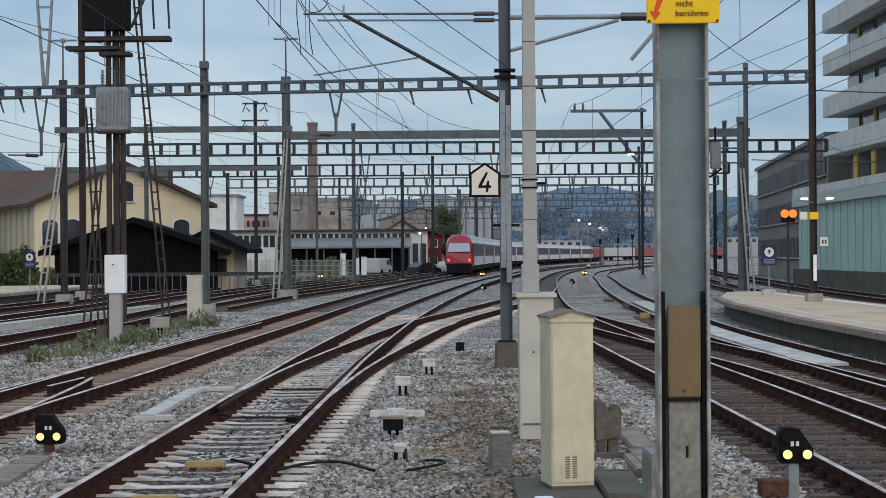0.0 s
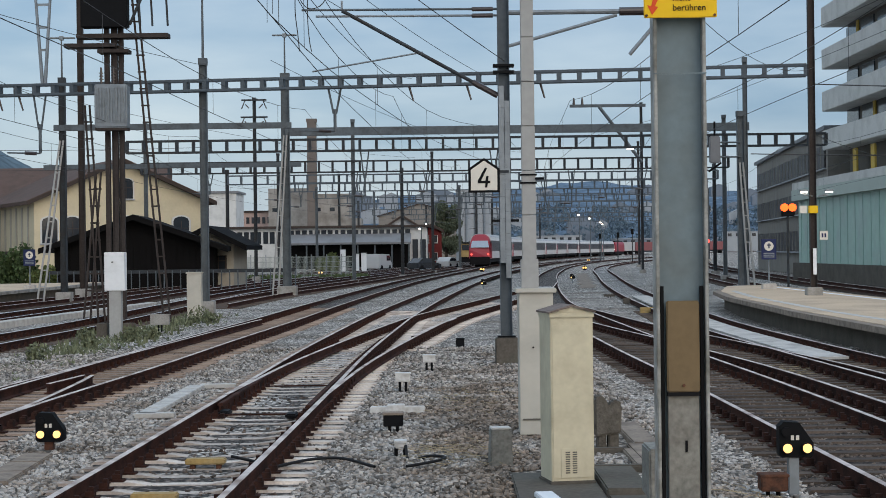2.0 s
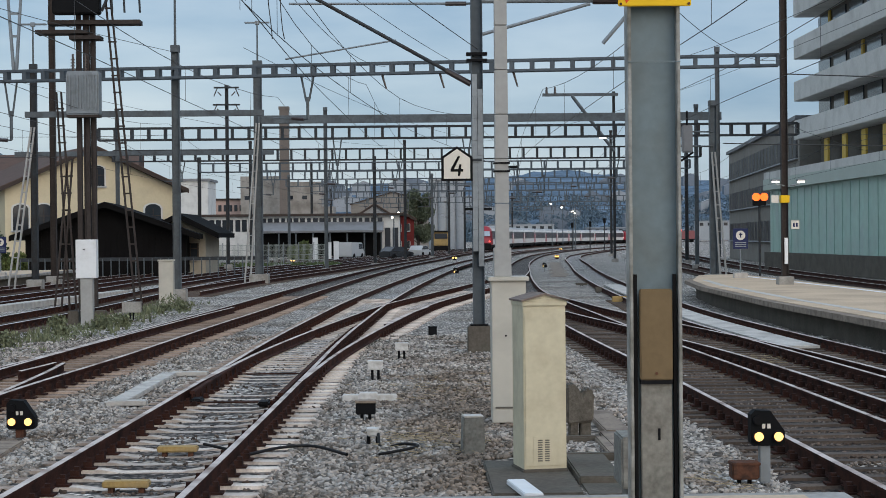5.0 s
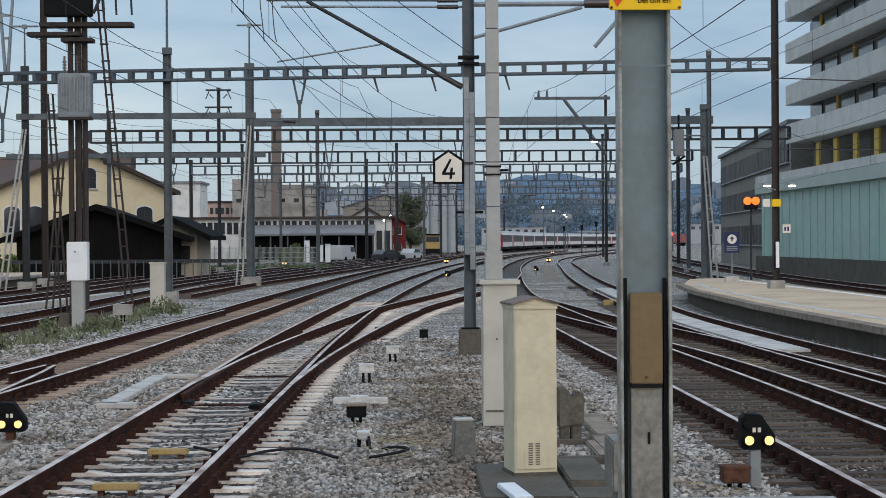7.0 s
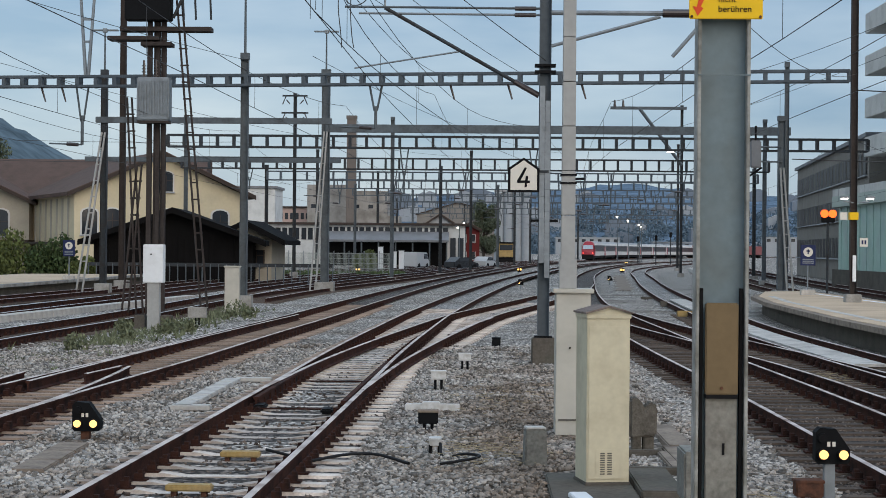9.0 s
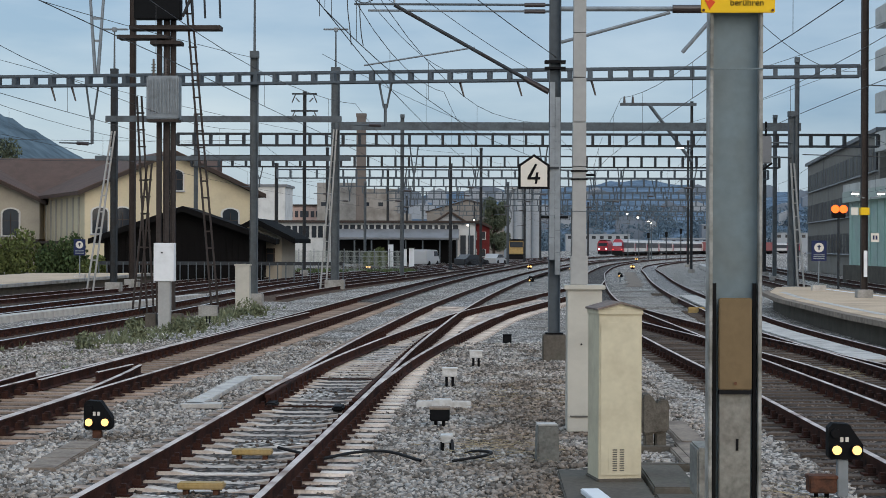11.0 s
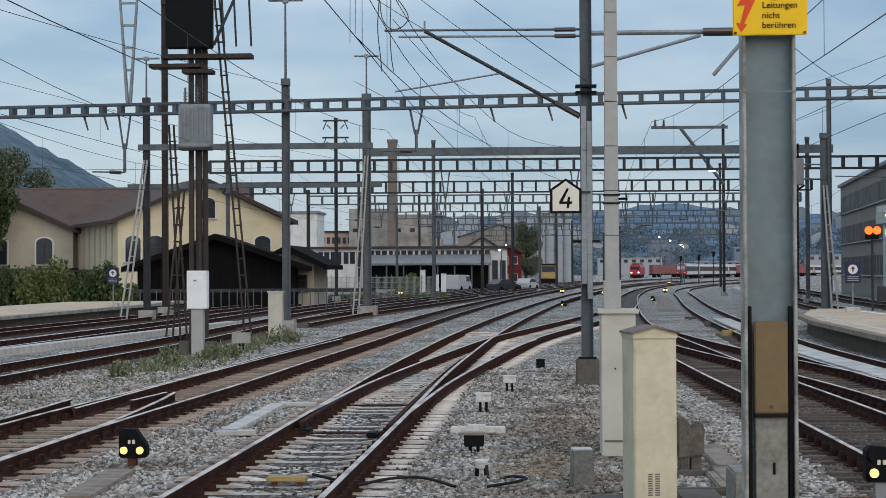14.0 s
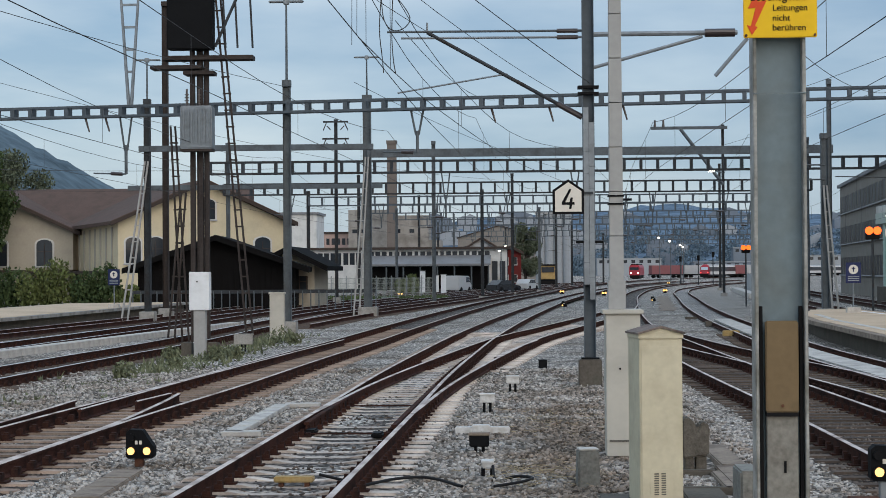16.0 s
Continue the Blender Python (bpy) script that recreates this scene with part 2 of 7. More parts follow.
SIGNWHITE = mat("off_white_sign", (0.66, 0.62, 0.55), 0.5, var=0.05, scale=3, fine=14, bump=0.02)
SIGNBLUE = mat("dark_blue_sign", (0.02, 0.028, 0.085), 0.4, var=0.06, bump=0)
RUSTBOX = mat("rusted_cast_iron", (0.105, 0.048, 0.03), 0.85, var=0.3, scale=8, fine=50, dirt=(0.05, 0.03, 0.024))
PALEBOX = mat("pale_grey_moulded_box", (0.60, 0.59, 0.575), 0.7, var=0.15, scale=6, fine=40, dirt=(0.42, 0.40, 0.37))
WOOD = mat("weathered_grey_timber", (0.12, 0.108, 0.09), 0.9, var=0.35, scale=6, fine=45, bump=0.5, dirt=(0.08, 0.07, 0.06))
YWALL = mat("pale_yellow_render", (0.60, 0.52, 0.36), 0.9, var=0.06, scale=0.5, fine=6, bump=0.1, dirt=(0.52, 0.45, 0.32), dirt_at=0.6)
BWALL = mat("beige_render", (0.40, 0.365, 0.30), 0.9, var=0.07, scale=0.5, fine=6, bump=0.1, dirt=(0.34, 0.31, 0.26), dirt_at=0.6)
ROOF = mat("brown_tile_roof", (0.105, 0.070, 0.058), 0.85, var=0.15, scale=0.6, fine=9, bump=0.5, depth=0.03, dirt=(0.085, 0.06, 0.05))
TRIMROOF = mat("dark_brown_eaves_wood", (0.055, 0.042, 0.036), 0.8, var=0.15, scale=1, fine=12)
BLACKWOOD = mat("tarred_boards_and_bay_shade", (0.008, 0.0075, 0.0075), 0.85, var=0.3, scale=1, fine=14, bump=0.4, spec=0.06)
GREYROOF = mat("grey_sheet_roof", (0.20, 0.205, 0.215), 0.6, var=0.1, scale=0.4, fine=5, dirt=(0.16, 0.165, 0.17))
WHITEWALL = mat("dull_white_render", (0.58, 0.58, 0.565), 0.9, var=0.06, scale=0.4, fine=5, bump=0.1, dirt=(0.44, 0.44, 0.43), dirt_at=0.58)
GREYWALL = mat("grey_render", (0.36, 0.37, 0.38), 0.9, var=0.08, scale=0.3, fine=4, bump=0.1, dirt=(0.3, 0.3, 0.31), dirt_at=0.58)
SILO = mat("stained_silo_concrete", (0.30, 0.285, 0.265), 0.9, var=0.1, scale=0.25, fine=3, bump=0.1, dirt=(0.165, 0.15, 0.135))
CHIM = mat("brown_chimney_brick", (0.15, 0.13, 0.118), 0.9, var=0.12, scale=0.4, fine=5, bump=0.2)
REDWALL = mat("dark_red_boards", (0.13, 0.024, 0.023), 0.85, var=0.12, scale=0.6, fine=8)
PINKWALL = mat("pinkish_render", (0.45, 0.33, 0.29), 0.9, var=0.08, scale=0.4, fine=5)
WINDOW = mat("dark_window_glass", (0.025, 0.03, 0.038), 0.12, var=0.2, scale=0.4, fine=2, bump=0, spec=0.6)
OFFICE = mat("exposed_concrete_parapet", (0.56, 0.55, 0.52), 0.9, var=0.1, scale=0.35, fine=5, bump=0.15, dirt=(0.45, 0.44, 0.41), dirt_at=0.58)
RECESS = mat("brown_grey_recess_wall", (0.13, 0.12, 0.105), 0.85, var=0.15, scale=0.5, fine=6)
OCHRE = mat("ochre_panel", (0.48, 0.33, 0.07), 0.6, var=0.12, scale=0.6, fine=6)
GREENGLASS = mat("sea_green_channel_glass", (0.36, 0.52, 0.445), 0.35, var=0.12, scale=0.25, fine=2, bump=0.02, spec=0.5, dirt=(0.35, 0.45, 0.41))
MINT = mat("pale_green_fascia", (0.42, 0.47, 0.42), 0.6, var=0.06, scale=0.6, fine=6)
TRAINRED = mat("red_train_paint", (0.29, 0.017, 0.032), 0.45, var=0.06, bump=0, spec=0.5)
TRAINWHITE = mat("grey_white_train_paint", (0.58, 0.57, 0.56), 0.4, var=0.06, scale=0.4, bump=0, dirt=(0.5, 0.48, 0.46))
TRAINDARK = mat("dark_window_band", (0.03, 0.028, 0.032), 0.35, var=0.2, bump=0, spec=0.25)
TRAINROOF = mat("grey_train_roof", (0.33, 0.34, 0.35), 0.6, var=0.1, bump=0)
UNDER = mat("black_underframe", (0.009, 0.0085, 0.009), 0.85, var=0.2, bump=0)
# The pale sky reflection is put into the glass colour.
WINDSCREEN = mat("painted_reflection_windscreen", (0.33, 0.38, 0.44), 0.12, var=0.1, bump=0, spec=0.7)
LEAF = mat("dark_green_leaves", (0.048, 0.072, 0.028), 0.7, var=0.3, scale=0.8, fine=8, island=0.45, bump=0)
WEED = mat("grey_green_weed", (0.15, 0.165, 0.10), 0.8, var=0.3, scale=1.5, fine=15, island=0.4, bump=0)
BUSHLEAF = mat("yellowish_green_leaves", (0.095, 0.115, 0.04), 0.7, var=0.3, scale=0.8, fine=8, island=0.5, bump=0)
STRAW = mat("dry_straw", (0.30, 0.235, 0.14), 0.85, var=0.2, scale=3, fine=20, island=0.35, bump=0)
BARK = mat("bark", (0.07, 0.055, 0.045), 0.95, var=0.3, scale=2, fine=20)
# Blue distance haze is mixed into the base colours of both hills.
HILL = mat("haze_tinted_wooded_hill", (0.10, 0.138, 0.165), 1.0, var=0.4, scale=0.012, fine=0.05, bump=0, spec=0.0)
HILLFAR = mat("far_haze_blue_hill", (0.118, 0.165, 0.22), 1.0, var=0.6, scale=0.03, fine=0.16, bump=0, spec=0.0)
# Far walls and wagons: distance haze is put into these four colours.
HAZE = mat("haze_tinted_grey_wall", (0.16, 0.19, 0.23), 0.95, var=0.1, scale=0.2, fine=2, bump=0)
HAZEPALE = mat("haze_tinted_pale_wall", (0.29, 0.315, 0.34), 0.95, var=0.1, scale=0.2, fine=2, bump=0)
HAZERED = mat("haze_dulled_red_paint", (0.21, 0.085, 0.09), 0.7, var=0.12, scale=0.6, bump=0)
HAZEWHITE = mat("haze_dulled_white_paint", (0.36, 0.37, 0.38), 0.7, var=0.12, scale=0.6, bump=0)
CABLE = mat("black_cable", (0.015, 0.015, 0.016), 0.6, var=0.1, bump=0)
CARBLACK = mat("black_car_paint", (0.02, 0.021, 0.024), 0.25, var=0.1, bump=0, spec=0.6)
CARWHITE = mat("white_car_paint", (0.43, 0.44, 0.45), 0.3, var=0.05, bump=0, spec=0.6)
L_WARM = lamp_mat("glowing_warm_lens", (1.0, 0.56, 0.17), 1.6)
L_WHITE = lamp_mat("glowing_white_lens", (1.0, 0.92, 0.80), 4.0)
L_ORANGE = lamp_mat("glowing_orange_lens", (1.0, 0.11, 0.01), 2.2)
L_RED = lamp_mat("glowing_red_lens", (1.0, 0.08, 0.06), 1.8)
L_AMBER = lamp_mat("glowing_amber_lens", (1.0, 0.55, 0.15), 1.9)
FARSTEEL = mat("galvanised_and_hazed_steel", (0.085, 0.102, 0.118), 0.6, metal=0.1, var=0.25, scale=0.8, fine=6, bump=0)
TROUGH = mat("brownish_trough_concrete", (0.25, 0.205, 0.165), 0.9, var=0.3, scale=2.5, fine=25, bump=0.3, dirt=(0.15, 0.12, 0.10))
# Leaf green greyed to paint in the haze before the far trees.
HAZELEAF = mat("haze_greyed_leaves", (0.088, 0.105, 0.07), 0.8, var=0.3, scale=0.6, fine=5, island=0.5, bump=0)
# Woods at the hill foot carry the same painted blue haze.
WOODS = mat("distant_haze_tinted_woods", (0.105, 0.148, 0.185), 0.95, var=0.2, scale=0.05, fine=0.4, island=0.22, bump=0, spec=0.0)
FACTORY = mat("weathered_factory_render", (0.21, 0.195, 0.178), 0.9, var=0.15, scale=0.2, fine=3, bump=0.1, dirt=(0.2, 0.185, 0.165))
DARKPANE = mat("dull_dark_pane", (0.035, 0.032, 0.032), 0.45, var=0.3, scale=0.5, fine=2, bump=0, spec=0.15)
ANNEX = mat("grey_beige_cladding", (0.22, 0.203, 0.178), 0.85, var=0.1, scale=0.4, fine=4, bump=0.1, dirt=(0.24, 0.23, 0.21))
MESH = mat("pale_green_wire_fence", (0.30, 0.33, 0.31), 0.7, var=0.12, scale=1.0, fine=12, bump=0.1)
GRASS = mat("dull_green_grass", (0.085, 0.115, 0.05), 0.9, var=0.35, scale=0.8, fine=9, island=0.4, bump=0)


# ---- mesh helpers ----
def box(bm, size, at, rz=0.0, taper=1.0):
    m = Matrix.Translation(at) @ Matrix.Rotation(radians(rz), 4, "Z") @ Matrix.Diagonal((*size, 1))
    vs = bmesh.ops.create_cube(bm, size=1.0, matrix=m)["verts"]
    if taper != 1.0:
        top = sorted(vs, key=lambda v: v.co.z)[4:]
        for v in top:
            v.co.x, v.co.y = at[0] + (v.co.x - at[0]) * taper, at[1] + (v.co.y - at[1]) * taper
    return bm


def tube(bm, p, q, r, r2=None, n=8):
    p, q = Vector(p), Vector(q)
    d = q - p
    m = Matrix.Translation((p + q) / 2) @ d.to_track_quat("Z", "Y").to_matrix().to_4x4()
    bmesh.ops.create_cone(bm, cap_ends=True, segments=n, radius1=r, radius2=r if r2 is None else r2, depth=d.length, matrix=m)
    return bm


def prism(bm, outline, depth, m=None):
    """An outline in x, z, pushed back along y by depth."""
    m = m or Matrix.Identity(4)
    front = [bm.verts.new(m @ Vector((x, 0, z))) for x, z in outline]
    back = [bm.verts.new(m @ Vector((x, depth, z))) for x, z in outline]
    k = len(outline)
    bm.faces.new(front)
    bm.faces.new(back[::-1])
    for i in range(k):
        bm.faces.new((front[i], back[i], back[(i + 1) % k], front[(i + 1) % k]))
    bmesh.ops.recalc_face_normals(bm, faces=bm.faces)
    return bm


def new_bm():
    return bmesh.new()


def part(name, bm, material, parent=None, label="", bevel=0.0, at=None):
    if bevel:
        bmesh.ops.bevel(bm, geom=list(bm.edges), offset=bevel, segments=2, affect="EDGES", clamp_overlap=True)
    data = bpy.data.meshes.new(name)
    bm.to_mesh(data)
    bm.free()
    data.materials.append(material)
    ob = new(name, data)
    ob.parent = parent
    if at is not None:
        ob.matrix_basis = at
    return tagged(ob, label)


def share(name, data, parent, m, label=""):
    ob = new(name, data)
    ob.parent, ob.matrix_basis = parent, m
    return tagged(ob, label)


def thing(name, label, category, m=None, group="", kind=""):
    ob = new(name)
    ob.empty_display_size = 0.2
    ob.matrix_basis = m or Matrix.Identity(4)
    return tagged(ob, label, category, group, kind)


def mesh_from(name, verts, faces, materials, parent=None, index=None):
    data = bpy.data.meshes.new(name)
    data.from_pydata(verts, [], faces)
    for m in materials:
        data.materials.append(m)
    if index is not None:
        data.polygons.foreach_set("material_index", index)
    data.update()
    ob = new(name, data)
    ob.parent = parent
    return ob


def spline(points, step):
    """Catmull-Rom through the points, at even steps."""
    p = [Vector(a) for a in points]
    p = [2 * p[0] - p[1], *p, 2 * p[-1] - p[-2]]
    fine = []
    for i in range(1, len(p) - 2):
        n = max(4, int((p[i + 1] - p[i]).length / 0.5))
        for k in range(n):
            t = k / n
            fine.append(0.5 * (2 * p[i] + (p[i + 1] - p[i - 1]) * t + (2 * p[i - 1] - 5 * p[i] + 4 * p[i + 1] - p[i + 2]) * t * t
                               + (3 * p[i] - p[i - 1] - 3 * p[i + 1] + p[i + 2]) * t ** 3))
    fine.append(p[-2])
    out, walked, goal = [fine[0]], 0.0, step
    for a, b in zip(fine, fine[1:]):
        d = (b - a).length
        while walked + d >= goal:
            out.append(a.lerp(b, (goal - walked) / d))
            goal += step
        walked += d
    return out


def wire(name, points, r, material, parent=None):
    c = bpy.data.curves.new(name, "CURVE")
    c.dimensions, c.bevel_depth, c.bevel_resolution = "3D", r, 1
    s = c.splines.new("POLY")
    s.points.add(len(points) - 1)
    for q, p in zip(s.points, points):
        q.co = (*p, 1)
    c.materials.append(material)
    ob = new(name, c)
    ob.parent = parent
    return ob


def sag(p, q, drop, n=8):
    p, q = Vector(p), Vector(q)
    return [p.lerp(q, i / n) - Vector((0, 0, 4 * drop * (i / n) * (1 - i / n))) for i in range(n + 1)]


# ---- ground ----
def ground_z(x, y):
    """The ballast's height: the tracks beyond x = 3 lie a little lower."""
    k = min(1.0, max(0.0, (x - 2.2) / 1.2))
    bank = min(1.0, max(0.0, (x - 8.7) / 0.5)) * (1.0 if x < 15 and y < 84 else 0.0)  # stone against the platform
    return -0.215 - 0.12 * k * k * (3 - 2 * k) + 0.03 * bank


def build_ground():
    xs = sorted({*(round(-30 + 0.8 * i, 2) for i in range(80)), -3000, -1200, -500, -200, -100, -60, 45, 60, 100, 200, 500, 1200, 3000})
    ys = sorted({*(round(8 + 0.8 * i, 2) for i in range(80)), *(75 + 8 * i for i in range(40)), -3000, -500, -100, -20, 0, 500, 700, 1200, 2400, 4000})
    verts, faces = [], []
    for y in ys:
        for x in xs:
            near = abs(x) < 30 and 8 < y < 75
            verts.append((x, y, ground_z(x, y) + (0.035 * noise.noise((x * 0.9, y * 0.9, 0)) if near else 0)))
    k = len(xs)
    for j in range(len(ys) - 1):
        for i in range(k - 1):
            faces.append((j * k + i, j * k + i + 1, (j + 1) * k + i + 1, (j + 1) * k + i))
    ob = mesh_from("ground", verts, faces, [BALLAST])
    for p in ob.data.polygons:
        p.use_smooth = True
    tagged(ob, "grey crushed-stone ballast with brown earthy patches", "ground", kind="structure")


build_ground()

# ---- tracks: centre lines ----
ZR = -0.12
T_MAIN = [(-2.78, 11), (-2.66, 16), (-2.48, 26), (-2.33, 36), (-2.05, 46), (-1.55, 60), (-0.45, 82), (1.45, 113), (3.0, 135), (6.0, 170), (11, 220), (19, 285), (33, 365)]
T_BRANCH = [(-2.48, 26), (-2.1, 34), (-1.25, 45), (-0.2, 56), (1.25, 66), (3.0, 78), (4.9, 92), (6.6, 112)]
T_LEFT = [(-6.75, 16), (-6.5, 25), (-6.1, 33), (-5.75, 43), (-5.25, 55), (-4.75, 70), (-3.5, 100), (-1.5, 135), (1.6, 175), (5.5, 230), (11.5, 290), (20.6, 360), (34, 440), (52, 520), (77, 600), (118, 700), (170, 800), (240, 900)]
T_THREE = [(4.9, 12), (4.84, 20), (4.78, 28), (4.6, 38), (4.5, 50), (4.45, 62), (4.75, 78), (6.6, 112), (10.4, 167), (17.2, 234), (29.5, 315), (52, 420)]
T_SIX = [(7.05, 18), (6.95, 27), (6.7, 34), (6.0, 43), (5.2, 53), (4.6, 66)]
T_SEVEN = [(8.15, 18), (8.0, 30), (7.85, 40), (7.85, 50), (8.2, 60), (9.3, 84), (11.0, 111), (13.2, 140), (17.2, 190), (23, 235), (36, 305), (60, 400)]
T_FOUR = [(-11.6, 30), (-11.3, 43), (-10.9, 55), (-10.9, 75), (-10.6, 97), (-8.5, 130), (-4, 180), (4, 260), (16, 350)]
T_FIVE = [(-16.0, 40), (-15.5, 57), (-15.0, 75), (-14.8, 96), (-13.2, 130), (-9, 180), (-1, 260), (12, 360)]
T_YARD = [(-19.6, 60), (-18.8, 80), (-18.0, 100), (-16.8, 130), (-13, 180), (-4, 270), (9, 370)]
T_OUTER = [(-23.0, 115), (-19.5, 140), (-15.5, 175), (-9, 225), (1, 300), (12, 370)]
T_MID = [(-9.6, 72), (-8.9, 88), (-7.2, 108), (-4.9, 135), (-1.6, 178), (4.2, 245), (12, 310), (22, 370)]
T_INNER = [(-13.6, 96), (-12.3, 118), (-10.4, 142), (-6.6, 182), (0, 250), (10, 330)]
T_EIGHT = [(15.4, 40), (16.4, 70), (18.2, 105), (22, 150), (29, 220), (42, 320)]
T_NINE = [(19.8, 40), (20.9, 70), (22.8, 105), (27, 155), (34, 225), (48, 325)]


def rail_mesh(name, path, z, parent, top):
    """One rail: foot, web and head swept along the path; the running surface is worn bright, with sky sheen put into
    its colour.
    """
    prof = [(-0.07, -0.172), (0.07, -0.172), (0.07, -0.16), (0.012, -0.14), (0.012, -0.045), (0.036, -0.036), (0.036, -0.006), (0.028, 0.0), (-0.028, 0.0), (-0.036, -0.006),
            (-0.036, -0.036), (-0.012, -0.045), (-0.012, -0.14), (-0.07, -0.16)]
    verts, faces, index = [], [], []
    k = len(prof)
    for i, p in enumerate(path):
        d = path[min(i + 1, len(path) - 1)] - path[max(i - 1, 0)]
        nrm = Vector((d.y, -d.x)).normalized()
        verts += [(p.x + nrm.x * a, p.y + nrm.y * a, z + b) for a, b in prof]
    for i in range(len(path) - 1):
        for j in range(k):
            faces.append((i * k + j, i * k + (j + 1) % k, (i + 1) * k + (j + 1) % k, (i + 1) * k + j))
            index.append(1 if j in (6, 7, 8) else 0)
    faces += [tuple(range(k))[::-1], tuple((len(path) - 1) * k + j for j in range(k))]
    index += [0, 0]
    return mesh_from(name, verts, faces, [RUST, top], parent, index)


def side(path, off):
    out = []
    for i, p in enumerate(path):
        d = path[min(i + 1, len(path) - 1)] - path[max(i - 1, 0)]
        out.append(p + Vector((d.y, -d.x)).normalized() * off)
    return out


def sleeper_data(name, material, length=2.55, clips=True, dip=0.066, chair=1.0):
    bm = new_bm()
    half = length / 2
    tops = [(-half, 0.035), (-half + 0.03, 0.065), (-0.5, 0.07), (-0.3, dip), (0.3, dip), (0.5, 0.07), (half - 0.03, 0.065), (half, 0.035)]
    prism(bm, [(-half, -0.07), (half, -0.07), *tops[::-1]], 0.25, pose(0, -0.125, 0))
    for v in bm.verts:
        if v.co.z > 0:
            v.co.y *= 0.76
    body = len(bm.faces)
    if clips:
        for x in (-0.75, 0.75):
            for s in (-0.12, 0.12):
                box(bm, (0.14 * chair, 0.16, 0.022), (x + s * 0.98, 0, 0.08))
                box(bm, (0.085, 0.1 * chair, 0.06 * chair), (x + s * 0.9, 0, 0.115))
                box(bm, (0.05 * chair, 0.05 * chair, 0.05), (x + s, 0, 0.155))
    data = bpy.data.meshes.new(name)
    bm.to_mesh(data)
    bm.free()
    data.materials.append(material)
    if clips:
        data.materials.append(RUST)
        for p in data.polygons:
            p.material_index = 1 if p.index >= body else 0
    return data


CONC_SLEEPER = sleeper_data("sleeper", SLEEPER, dip=0.04)
WOOD_SLEEPER = sleeper_data("sleeper", OLDSLEEPER, chair=1.2)
TAN_SLEEPER = sleeper_data("sleeper", TANSLEEPER, chair=1.4)


def bed(points, z, parent, material, half=1.25):
    """The stone between and beside the rails, stained by brake dust."""
    line = spline([Vector((x, y)) for x, y in points], 1.5)
    verts, faces = [], []
    for p, q in zip(side(line, -half), side(line, half)):
        verts += [(p.x, p.y, z - 0.206), (q.x, q.y, z - 0.206)]
    for i in range(len(line) - 1):
        faces.append((2 * i, 2 * i + 1, 2 * i + 3, 2 * i + 2))
    mesh_from("track_bed", verts, faces, [material], parent)


def track(name, label, points, z, sleepers, first, last, top=RAILTOP, begin=0.0, pieces=True, stone=None, until=900, far=None):
    """A railway track: two rails on sleepers along a centre line; far sleepers are joined."""
    t = thing(name, label, "railway track", kind="structure")
    line = spline([Vector((x, y)) for x, y in points], 1.0)
    for s in (-0.7535, 0.7535):
        rail_mesh("rail", side(line, s), z, t, top)
    if stone:
        line_y = [p for p in line if p.y <= until]
        bed([tuple(p) for p in line_y[::4]], z, t, stone)
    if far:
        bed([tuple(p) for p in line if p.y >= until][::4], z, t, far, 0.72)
    ties = spline([Vector((x, y)) for x, y in points], 0.6)
    verts, faces = [], []
    for i, p in enumerate(ties[:-1]):
        if p.y < begin:
            continue
        d = ties[i + 1] - p
        m = Matrix.Translation((p.x, p.y, z - 0.242 + random.uniform(-0.006, 0.004))) @ Matrix.Rotation(math.atan2(d.y, d.x) - math.pi / 2 + random.uniform(-0.012, 0.012), 4, "Z")
        if pieces and first <= p.y <= last:
            share("sleeper", sleepers, t, m)
        elif p.y < (66 if far else 150):
            k = len(verts)
            verts += [m @ Vector((a * 1.27, b * 0.1, c * 0.07)) for a in (-1, 1) for b in (-1, 1) for c in (-1, 1)]
            faces += [tuple(k + q for q in f) for f in ((0, 1, 3, 2), (4, 6, 7, 5), (0, 4, 5, 1), (2, 3, 7, 6), (1, 5, 7, 3))]
    if verts:
        tagged(mesh_from("far_sleepers", verts, faces, [sleepers.materials[0]], t), kind="stuff")
    return t


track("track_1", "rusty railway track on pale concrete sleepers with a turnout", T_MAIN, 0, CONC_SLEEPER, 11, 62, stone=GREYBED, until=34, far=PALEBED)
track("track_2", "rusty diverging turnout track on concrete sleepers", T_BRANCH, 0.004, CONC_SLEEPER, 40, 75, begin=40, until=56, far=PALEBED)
track("track_3", "rusty railway track on dusty brown sleepers", T_LEFT, 0, TAN_SLEEPER, 15, 70, stone=BED, until=34, far=GREYBED)
track("track_4", "railway track on dark oiled sleepers beside the cabinets", T_THREE, ZR, WOOD_SLEEPER, 12, 60, stone=BED, until=64, far=GREYBED)
track("track_5", "joining turnout track on dark oiled sleepers", T_SIX, ZR + 0.004, WOOD_SLEEPER, 18, 56, stone=BED)
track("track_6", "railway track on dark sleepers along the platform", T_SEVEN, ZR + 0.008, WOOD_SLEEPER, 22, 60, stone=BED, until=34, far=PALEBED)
track("track_7", "bright railway track on dark sleepers", T_FOUR, 0, WOOD_SLEEPER, 35, 70, top=BRIGHTRAIL, stone=BED)
track("track_8", "bright railway track on dark sleepers", T_FIVE, 0, WOOD_SLEEPER, 45, 75, top=BRIGHTRAIL, stone=BED)
track("track_9", "railway track on dark sleepers by the far platform", T_YARD, 0, WOOD_SLEEPER, 0, 0, stone=BED)
track("track_12", "rusty yard track before the workshop", T_OUTER, 0, WOOD_SLEEPER, 0, 0, stone=BED)
